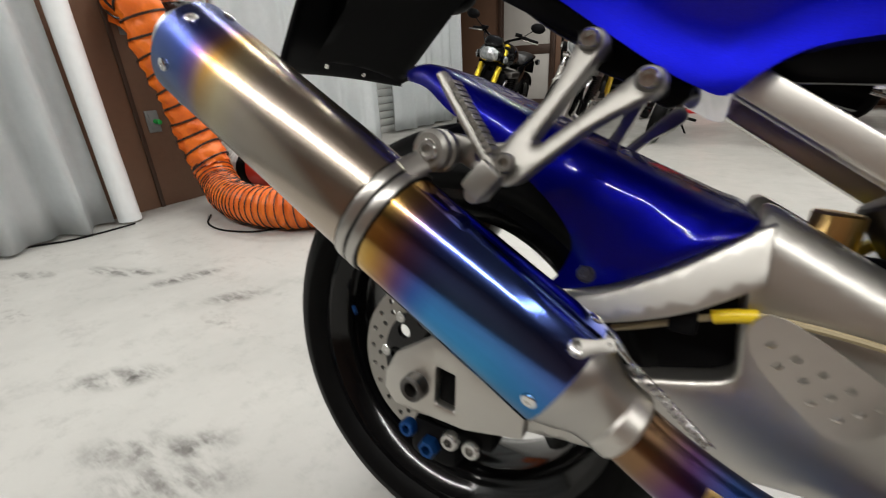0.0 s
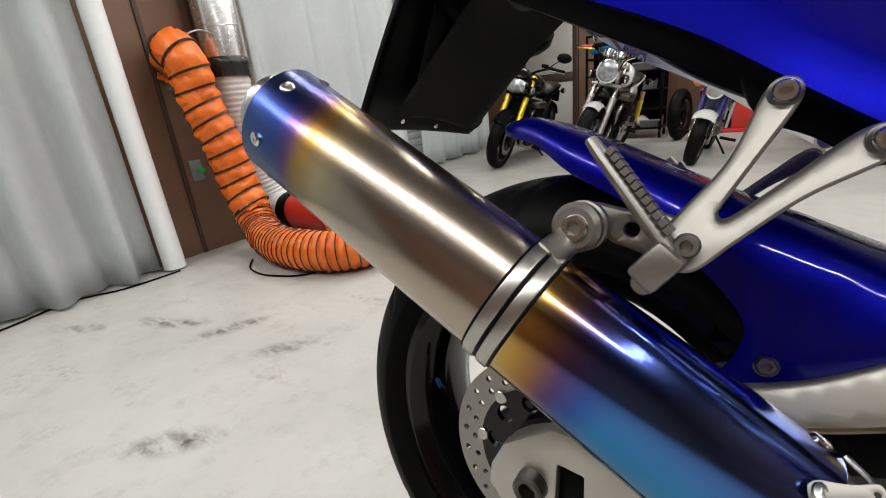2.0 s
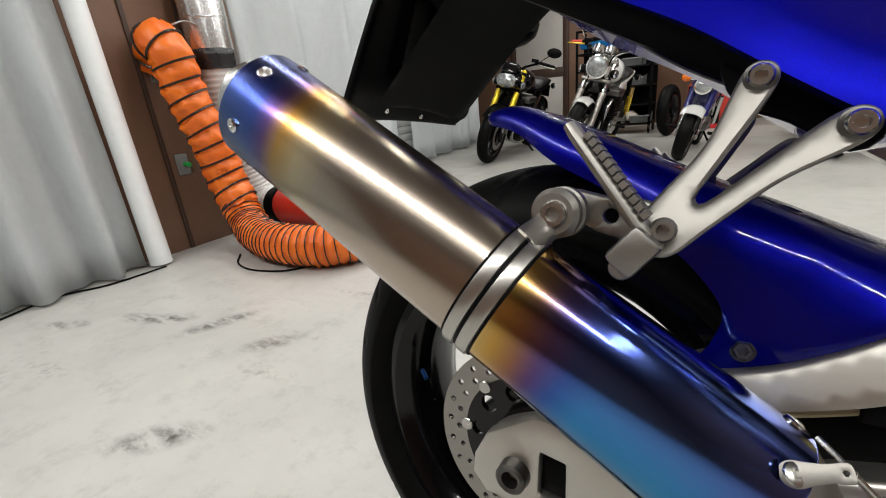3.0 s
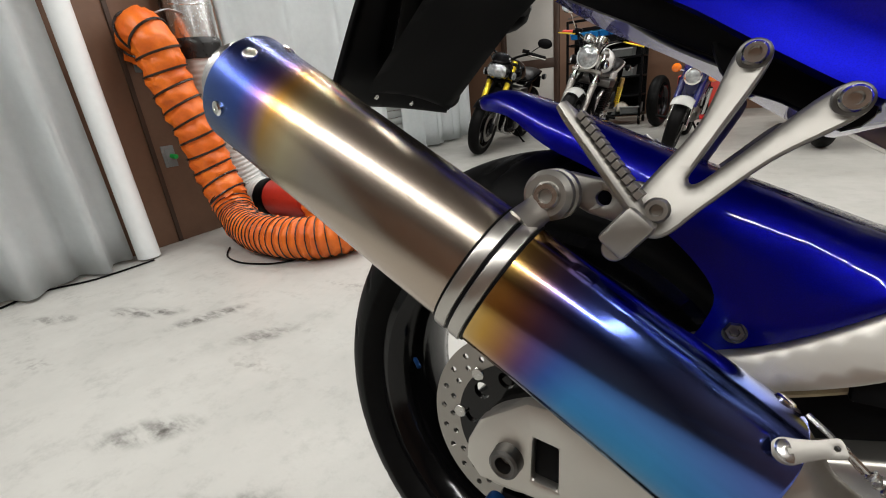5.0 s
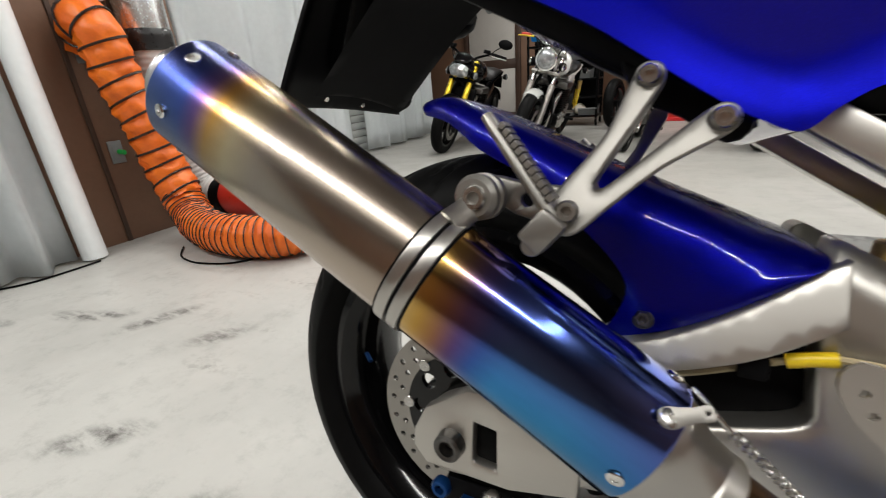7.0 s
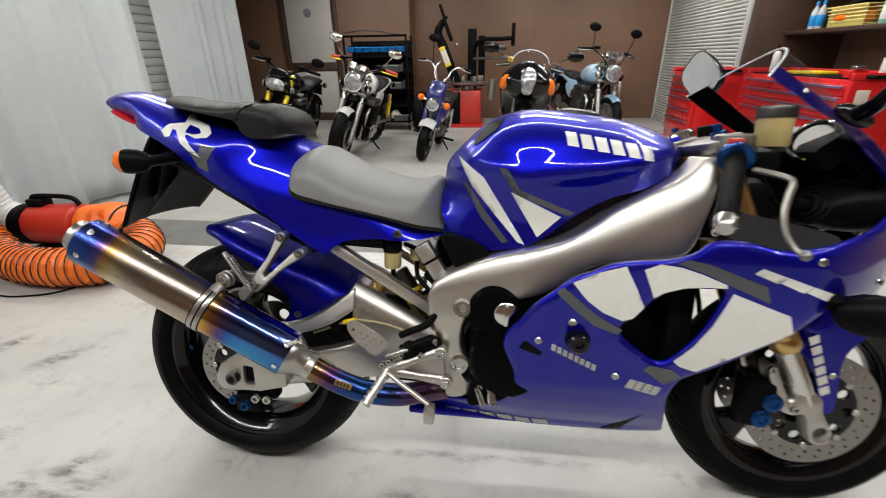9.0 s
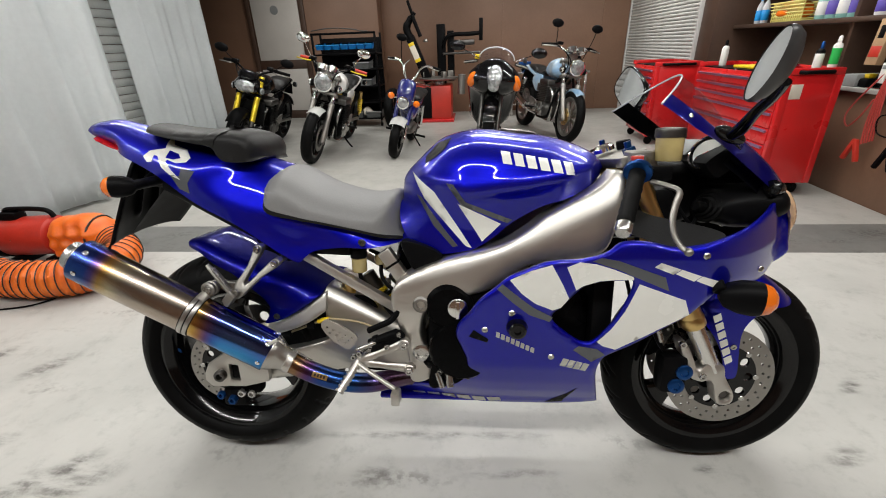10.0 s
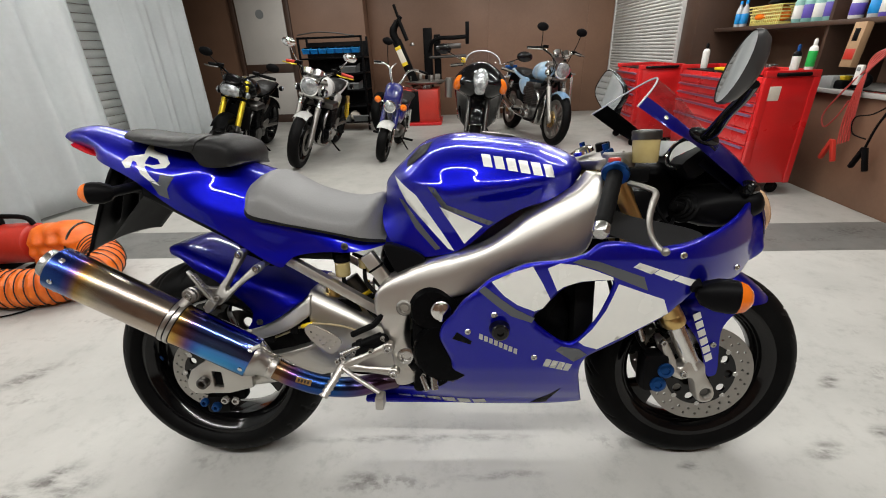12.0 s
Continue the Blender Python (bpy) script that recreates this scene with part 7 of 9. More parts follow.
    if c["lamp"] == "round":
        r = c["lamp_r"]
        lm = Matrix.Translation((lx, 0, lz)) @ pose(0, 0, 0, 0, 92, 0)
        lamp = part("headlight", lathe(B(), [(0.02, -r * 1.15), (r * 0.6, -r * 1.0), (r * 0.92, -r * 0.5), (r, -r * 0.05), (r * 1.04, 0.0), (r * 1.04, 0.012), (r * 0.97, 0.016)], lm, 36), c["lamp_shell"], t)
        part("headlight_lens", lathe(B(), [(r * 0.97, 0.008), (r * 0.8, 0.026), (r * 0.4, 0.038), (0, 0.041)], lm, 36), CLEAR_LENS, lamp, "ribbed clear headlight glass")
        for y in (-0.055, 0.055):
            cm = Matrix.Translation((top.x + 0.07, y, bh - 0.015)) @ pose(0, 0, 0, 0, -28, 0)
            clock = part("clock", lathe(B(), [(0.025, -0.06), (0.05, -0.045), (0.055, 0.0), (0.056, 0.01), (0.05, 0.012)], cm, 24), c["clock"], t)
            part("clock_face", lathe(B(), [(0.05, 0.009), (0.0, 0.009)], cm, 24), BLACK_GLOSS, clock)
    else:
        lamp = part("headlight", Puff([(lx - 0.14, lz + 0.09), (lx - 0.02, lz + 0.08), (lx + 0.05, lz + 0.01), (lx + 0.03, lz - 0.07), (lx - 0.06, lz - 0.1), (lx - 0.14, lz - 0.05)], 0.13, 0.09, step=0.02).build(B()), BLACK_GLOSS, t)
        part("headlight_lens", Puff([(lx - 0.02, lz + 0.062), (lx + 0.04, lz + 0.04), (lx + 0.065, lz - 0.01), (lx + 0.04, lz - 0.07), (lx - 0.03, lz - 0.085), (lx - 0.04, lz)], 0.105, 0.06, step=0.015).build(B()), CLEAR_LENS, lamp, "faceted clear headlight glass")
        part("nose_cover", Puff([(lx - 0.16, lz + 0.1), (lx - 0.05, lz + 0.16), (lx + 0.01, lz + 0.1), (lx + 0.02, lz + 0.06), (lx - 0.08, lz + 0.06)], 0.11, 0.06, step=0.02).build(B()), BLACK_GLOSS, t)
    for y in (-1, 1):
        small_signal(t, (lx - 0.08, y * 0.11, lz + c["sig_dz"]), (0.25, y, 0), 0.065, c["sig"])
        small_signal(t, (-0.12, y * 0.09, c["tail_z"] - 0.02), (-0.2, y, 0), 0.06, c["sig"])
    # tank, seat, tail
    tx = top.x - 0.02
    tz = c["tank_z"]
    tank_o = [(tx, tz - 0.02), (tx - 0.08, tz + 0.05), (tx - 0.22, tz + 0.075), (tx - 0.36, tz + 0.045), (tx - 0.46, tz - 0.04), (tx - 0.5, tz - 0.12), (tx - 0.38, tz - 0.16), (tx - 0.15, tz - 0.17), (tx - 0.02, tz - 0.13)]
    body = Puff(tank_o, lambda x, z: np.interp(x, [tx - 0.5, tx - 0.35, tx - 0.12, tx], [0.1, 0.135, 0.16, 0.1]), 0.1, 2.1, step=0.02)
    part("fuel_tank", body.build(B()), c["paint"], t, c["tank_label"], sharp=70)
    part("tank_cap", lathe(B(), [(0.035, 0), (0.035, 0.01), (0.028, 0.014), (0, 0.014)], Matrix.Translation((tx - 0.2, 0, tz + 0.07)), 20), CHROME, t)
    if c.get("badge"):
        part("tank_badge", panel(B(), [(tx - 0.3, tz - 0.03), (tx - 0.14, tz - 0.015), (tx - 0.14, tz - 0.035), (tx - 0.3, tz - 0.055)], body.right, 0.003, (), 0, 0, 0.02, False, False, 0.002), BLACK, t)
    sx = tx - 0.47
    sz = c["seat_z"]
    part("seat", Puff([(sx + 0.04, sz + 0.02), (sx - 0.08, sz), (sx - 0.22, sz + 0.01), (sx - 0.34, sz + 0.06), (sx - 0.55, sz + 0.075), (sx - 0.62, sz + 0.05), (sx - 0.5, sz - 0.0), (sx - 0.3, sz - 0.05), (sx - 0.05, sz - 0.07), (sx + 0.05, sz - 0.05)], 0.13, 0.06, step=0.02).build(B()), BLACK_VINYL, t, "black vinyl seat", sharp=70)
    part("tail", Puff([(sx - 0.2, sz - 0.04), (sx - 0.4, sz + 0.015), (sx - 0.62, sz + 0.05), (sx - 0.72, sz + 0.06), (sx - 0.74, sz + 0.03), (sx - 0.6, sz - 0.03), (sx - 0.35, sz - 0.1), (sx - 0.2, sz - 0.12)], 0.115, 0.05, step=0.02).build(B()), c["paint2"], t, sharp=70)
    part("tail_light", blob(B(), (sx - 0.73, 0, sz + 0.03), (0.03, 0.07, 0.03)), RED_LENS, t)
    part("plate_holder", box(B(), -0.01, 0.0, -0.09, 0.09, -0.16, 0.0, 0.004, Matrix.Translation((sx - 0.72, 0, sz - 0.02)) @ pose(0, 0, 0, 0, 25, 0)), BLACK, t)
    for y in (-1, 1):
        part("side_cover", plate(B(), [(sx + 0.02, sz - 0.07), (sx - 0.2, sz - 0.06), (sx - 0.28, sz - 0.14), (sx - 0.12, sz - 0.26), (sx + 0.02, sz - 0.24)], y * 0.12 - 0.012, y * 0.12 + 0.012, (), 0.008), c["paint2"], t)
        # frame tubes
        fr = curve_points([(top.x + 0.06, y * 0.03, top.z - 0.12), (tx - 0.1, y * 0.09, tz - 0.22), (sx - 0.0, y * 0.11, 0.62), (sx - 0.02, y * 0.11, 0.4), (sx + 0.05, y * 0.12, 0.3)], 5)
        part("frame_tube", tube(B(), fr, 0.019, 10), BLACK, t)
        part("down_tube", tube(B(), curve_points([(top.x + 0.08, y * 0.03, top.z - 0.16), (top.x + 0.02, y * 0.13, 0.5), (top.x - 0.06, y * 0.14, 0.26), (sx + 0.1, y * 0.13, 0.23)], 5), 0.017, 10), BLACK, t)
        part("swingarm", tube(B(), [(sx + 0.05, y * 0.11, 0.36), (0.2, y * 0.12, 0.33), (-0.03, y * 0.12, rr)], 0.024, 8, False, 0.8), c["arm"], t)
        if c["shock"]:
            s = part("shock", rod(rod(B(), (0.02, y * 0.14, rr + 0.05), (0.11, y * 0.14, rr + 0.36), 0.013, 12), (0.09, y * 0.14, rr + 0.28), (0.115, y * 0.14, rr + 0.37), 0.026, 14), c["shock_body"], t)
            part("shock_spring", spring(B(), (0.03, y * 0.14, rr + 0.08), (0.09, y * 0.14, rr + 0.28), 0.026, 0.006, 8), c["shock"], s, "coil spring")
        part("foot_peg", rod(B(), (sx + 0.0, y * 0.16, 0.33), (sx - 0.02, y * 0.28, 0.33), 0.014, 12), RUBBER, t)
        part("peg_plate", plate(B(), [(sx + 0.05, 0.4), (sx + 0.02, 0.31), (sx - 0.16, 0.36), (sx - 0.2, 0.44), (sx - 0.14, 0.45)], y * 0.15 - 0.008, y * 0.15 + 0.008, (), 0.004), ALU, t)
        part("muffler", rod(tube(B(), curve_points([(sx + 0.1, y * 0.14, 0.26), (sx - 0.1, y * 0.17, 0.28), (sx - 0.2, y * 0.19, 0.32)], 4), 0.024, 12), (sx - 0.2, y * 0.19, 0.32), (sx - 0.68, y * 0.21, 0.46), 0.05, 20, 0.01, 0.046), c["muffler"], t) if y in c["mufflers"] else None
    # engine
    ex = sx + 0.2
    part("crankcase", Puff([(ex - 0.2, 0.32), (ex - 0.1, 0.25), (ex + 0.15, 0.23), (ex + 0.24, 0.3), (ex + 0.22, 0.42), (ex + 0.0, 0.46), (ex - 0.18, 0.42)], 0.19, 0.07, step=0.025).build(B()), c["engine"], t)
    block = part("cylinder_block", box(B(), ex - 0.05, ex + 0.17, -0.18, 0.18, 0.42, 0.63), c["engine"], t, "finned cylinder block")
    fin = part("fin", box(B(), ex - 0.07, ex + 0.19, -0.2, 0.2, 0, 0.009, 0.002, None, 1), c["engine"], block, at=pose(0, 0, 0.44))
    for k in range(1, 9):
        o = new("fin", fin.data)
        o.parent, o.matrix_basis = block, pose(0, 0, 0.44 + 0.021 * k)
    part("cylinder_head", box(B(), ex - 0.08, ex + 0.19, -0.2, 0.2, 0.63, 0.7, 0.02), c["head"], t)
    for y in (-1, 1):
        part("engine_cover", lathe(B(), [(0.085, 0), (0.085, 0.02), (0.07, 0.035), (0.0, 0.038)], along((ex + 0.08, y * 0.18, 0.34), (ex + 0.08, y * 0.4, 0.34)), 28), c["cover"], t)
        part("engine_cover", lathe(B(), [(0.06, 0), (0.06, 0.02), (0.05, 0.03), (0.0, 0.032)], along((ex - 0.1, y * 0.17, 0.34), (ex - 0.1, y * 0.4, 0.34)), 24), c["cover"], t)
    for y in (-0.15, -0.055, 0.055, 0.15):
        part("exhaust_header", tube(B(), curve_points([(ex + 0.18, y, 0.6), (ex + 0.27, y, 0.55), (ex + 0.29, y * 0.9, 0.4), (ex + 0.24, y * 0.7, 0.25), (ex + 0.1, y * 0.6 + 0.04, 0.2), (ex - 0.1, y * 0.5 + 0.06, 0.2)], 5), 0.02, 12), c["header"], t)
    if c["radiator"]:
        part("radiator", box(B(), ex + 0.3, ex + 0.335, -0.17, 0.17, 0.42, 0.68, 0.006), BLACK, t)
    part("carburettors", box(B(), ex - 0.2, ex - 0.08, -0.17, 0.17, 0.54, 0.64, 0.02), DARK_STEEL, t)
    part("front_mudguard", mudguard(B(), wb, rf, rf + 0.022, c["wf"] * 0.62, c["fend0"], c["fend1"]), c["fend"], t, c["fend_label"], sharp=70)
    part("rear_mudguard", mudguard(B(), 0, rr, rr + 0.03, c["wr"] * 0.55, 60, 150), BLACK, t, sharp=70)
    part("side_stand", tube(B(), curve_points([(sx + 0.08, 0.12, 0.26), (sx + 0.0, 0.2, 0.13), (sx - 0.04, 0.29, 0.048), (sx + 0.03, 0.31, 0.046)], 4), 0.011, 8), BLACK, t)
    part("chain_guard", box(B(), 0.0, 0.4, 0.11, 0.13, rr + 0.05, rr + 0.09, 0.004), BLACK, t)
    bm = B()
    for p in ([(top.x - 0.02, -0.2, bh), (top.x + 0.1, -0.12, bh - 0.08), (top.x + 0.06, -0.06, lz), (tx - 0.1, -0.08, tz - 0.2)], [(top.x - 0.02, 0.2, bh), (top.x + 0.12, 0.1, bh - 0.06), (top.x + 0.04, 0.05, lz - 0.1), (tx - 0.1, 0.08, tz - 0.2)], [(top.x, -0.19, bh), (top.x + 0.12, -0.06, lz + 0.05), (F0.x - 0.2, -0.1, rf + 0.3), (F0.x - 0.1, -0.09, rf + 0.1)]):
        tube(bm, curve_points(p, 6), 0.006, 6)
    part("cables", bm, BLACK, t)
    return t


def parked(front_xy, rear_xy, wb, lean):
    """The pose of a bike whose front wheel stands at front_xy, tail towards rear_xy."""
    d = Vector((front_xy[0] - rear_xy[0], front_xy[1] - rear_xy[1], 0)).normalized()
    o = Vector((front_xy[0], front_xy[1], 0)) - d * wb
    return Matrix.Translation(o) @ Matrix.Rotation(math.atan2(d.y, d.x), 4, "Z") @ pose(0, 0, 0, -lean, 0, 0)


BASE = dict(wb=1.44, rf=0.3, rr=0.31, wf=0.12, wr=0.17, spokes=5, rim=BLACK_RIM, carrier=BLACK_RIM, twin=True, usd=False, fork=ALU, clamp=ALU, bar=CHROME, bar_z=1.03, grip=RUBBER, lever=ALU, mirror=CHROME, mirror_y=0.33, mirror_z=0.2, caliper=DARK_STEEL,
            lamp="round", lamp_r=0.095, lamp_z=0.87, lamp_shell=CHROME, clock=CHROME, sig=None, sig_dz=-0.04, tail_z=0.8, tank_z=0.89, paint=WHITE_PAINT, paint2=WHITE_PAINT, tank_label="", seat_z=0.8, arm=ALU, shock=YELLOW, shock_body=GOLD,
            muffler=CHROME, mufflers=(-1,), engine=ENGINE_BLACK, head=DARK_STEEL, cover=STEEL, header=STEEL, radiator=False, fend=WHITE_PAINT, fend0=40, fend1=125, fend_label="", badge=True)
roadster("black naked motorcycle with gold fork tubes on its side stand", parked((-2.02, 3.8), (-2.1, 4.8), 1.4, 16),
         dict(BASE, wb=1.4, usd=True, fork=GOLD_LEG, clamp=BLACK, bar=BLACK, mirror=BLACK, lamp="facet", lamp_z=0.86, paint=BLACK_GLOSS, paint2=BLACK_GLOSS, shock=None, engine=ENGINE_BLACK, cover=DARK_STEEL, radiator=True, fend=BLACK, muffler=STEEL, sig=CLEAR_LENS, badge=False, mirror_z=0.13, mirror_y=0.36))
roadster("white naked motorcycle with a round headlight and yellow shock springs", parked((-1.11, 3.7), (-1.12, 4.7), 1.46, 16),
         dict(BASE, wb=1.46, grip=RED_DIM, lever=GOLD_LEG, tank_label="white fuel tank with a dark badge", fend_label="white front mudguard", fend0=62, sig=CHROME))
roadster("pale blue classic motorcycle with spoked wheels and a round headlight", parked((1.83, 4.55), (1.47, 5.85), 1.38, 9),
         dict(BASE, wb=1.4, rf=0.31, wf=0.1, wr=0.13, spokes=10, rim=ALU, carrier=GOLD, twin=False, fork=ALU, paint=PALE_BLUE, paint2=PALE_BLUE, fend=PALE_BLUE, tank_label="pale blue fuel tank", fend_label="pale blue front mudguard", fend0=55, fend1=150,
              shock=BLACK, shock_body=CHROME, engine=DARK_STEEL, mirror=BLACK, mirror_y=0.26, mirror_z=0.24, badge=False, sig=CHROME, bar_z=1.08))


def faired_bike(label, m):
    t = thing("motorcycle", label, "motorcycle", m, "parked motorcycles")
    wheel(t, "rear_wheel", 0, 0.31, 0.31, 0.19, 0.215, 3, BLACK_RIM, [(-0.09, 0.12, 0.075)], None, 0.05, 0.03)
    wheel(t, "front_wheel", 1.48, 0.3, 0.3, 0.12, 0.215, 3, BLACK_RIM, [(-0.066, 0.15, 0.1), (0.066, 0.15, 0.1)], None, 0.04, 0.03)
    for y in (-0.1, 0.1):
        part("fork_leg", rod(B(), (1.48, y, 0.28), (1.22, y, 0.86), 0.027, 16), DARK_STEEL, t)
        part("front_caliper", box(B(), 1.33, 1.4, y * 0.9 - 0.03, y * 0.9 + 0.03, 0.3, 0.4, 0.012), BLACK, t)
    OUT = [(1.62, 0.78), (1.6, 0.88), (1.5, 0.98), (1.38, 1.02), (1.22, 0.98), (1.05, 0.86), (0.85, 0.74), (0.6, 0.62), (0.5, 0.4), (0.55, 0.24), (0.9, 0.18), (1.08, 0.24), (1.14, 0.45), (1.3, 0.6), (1.5, 0.66)]
    fair = Puff(OUT, lambda x, z: np.interp(z, [0.18, 0.4, 0.7, 0.85, 1.02], [0.16, 0.24, 0.3, 0.28, 0.2]), 0.2, 2.0, step=0.022)
    body = part("fairing", fair.build(B()), BLACK_GLOSS, t, "gloss black full fairing", sharp=70)
    lens = part("headlight", lathe(B(), [(1.0, -0.02), (0.95, 0.02), (0.75, 0.045), (0.3, 0.055), (0, 0.056)], Matrix.Translation((1.585, 0, 0.845)) @ pose(0, 0, 0, 0, 70, 0) @ Matrix.Diagonal((0.12, 0.085, 1, 1)), 32), CLEAR_LENS, body, "tall clear twin headlight")
    part("headlight_lower", lathe(B(), [(1.0, -0.02), (0.95, 0.02), (0.6, 0.04), (0, 0.046)], Matrix.Translation((1.6, 0, 0.745)) @ pose(0, 0, 0, 0, 84, 0) @ Matrix.Diagonal((0.055, 0.06, 1, 1)), 24), CLEAR_LENS, body)
    for y in (-1, 1):
        part("turn_signal", blob(B(), (1.49, y * 0.235, 0.79), (0.055, 0.05, 0.085), 18, 12, pose(0, 0, 0, y * 18, 20, 0)), ORANGE_LENS, body, "large orange turn signal")
        part("air_intake", blob(B(), (1.56, y * 0.11, 0.8), (0.02, 0.025, 0.05)), BLACK, body)
        part("grip", rod(B(), (1.08, y * 0.22, 0.96), (1.0, y * 0.36, 0.93), 0.018, 14), RUBBER, t)
        part("lever", rod(B(), (1.12, y * 0.22, 0.96), (1.07, y * 0.37, 0.93), 0.008, 10), ALU, t)
        mirror(t, (1.36, y * 0.2, 1.0), (1.32, y * 0.44, 1.1), 0.085, BLACK_GLOSS)
        part("foot_peg", rod(B(), (0.45, y * 0.16, 0.38), (0.43, y * 0.28, 0.38), 0.014, 12), ALU, t)
        part("swingarm", tube(B(), [(0.55, y * 0.11, 0.38), (0.25, y * 0.13, 0.36), (-0.03, y * 0.13, 0.31)], 0.032, 8), ALU, t)
        part("muffler", rod(B(), (0.5, y * 0.2, 0.3), (-0.15, y * 0.24, 0.42), 0.06, 20, 0.012), STEEL, t)
    part("fluid_pot", lathe(B(), [(0.025, 0), (0.028, 0.004), (0.028, 0.045), (0.02, 0.05)], Matrix.Translation((1.15, -0.22, 0.98)), 18), YELLOW, t, "yellow brake fluid pot")
    rows = []
    bm = B()
    for i in range(9):
        s = i / 8
        rows.append([bm.verts.new((1.5 - 0.34 * s, 0.22 * (1 - 0.12 * s) * math.sin(a), 0.93 + 0.12 * s + (0.05 + 0.07 * s) * math.cos(a) - 0.05)) for a in (radians(-90 + 15 * k) for k in range(13))])
    for A, C in zip(rows, rows[1:]):
        for k in range(12):
            bm.faces.new((A[k], A[k + 1], C[k + 1], C[k]))
    bmesh.ops.solidify(bm, geom=bm.faces[:], thickness=0.003)
    g = part("windscreen", bm, SCREEN, t, "clear bubble windscreen", sharp=70)
    g.visible_shadow = False
    part("screen_rim", tube(B(), [(1.16, 0.1936 * math.sin(a), 1.0 + 0.12 * math.cos(a)) for a in (radians(-90 + 10 * k) for k in range(19))], 0.006, 8), CLEAR_PLASTIC, g)
    part("fuel_tank", Puff([(1.1, 0.88), (0.95, 0.95), (0.78, 0.94), (0.62, 0.85), (0.6, 0.76), (0.8, 0.74), (1.05, 0.8)], 0.17, 0.1, step=0.025).build(B()), BLACK_GLOSS, t, sharp=70)
    part("seat", Puff([(0.64, 0.8), (0.4, 0.8), (0.2, 0.88), (0.0, 0.92), (-0.02, 0.88), (0.2, 0.8), (0.45, 0.73), (0.64, 0.74)], 0.13, 0.06, step=0.025).build(B()), BLACK_VINYL, t, sharp=70)
    part("tail_cowl", Puff([(0.45, 0.74), (0.1, 0.84), (-0.2, 0.94), (-0.32, 0.95), (-0.3, 0.9), (0.0, 0.76), (0.4, 0.66)], 0.14, 0.07, step=0.025).build(B()), BLACK_GLOSS, t, sharp=70)
    part("front_mudguard", mudguard(B(), 1.48, 0.3, 0.328, 0.08, 20, 140), BLACK_GLOSS, t, sharp=70)
    part("side_stand", tube(B(), curve_points([(0.6, 0.12, 0.24), (0.55, 0.2, 0.12), (0.52, 0.29, 0.048), (0.58, 0.31, 0.046)], 4), 0.011, 8), BLACK, t)
    return t


faired_bike("black full-fairing sports motorcycle with orange turn signals", parked((0.84, 3.98), (0.9, 5.5), 1.48, 7))


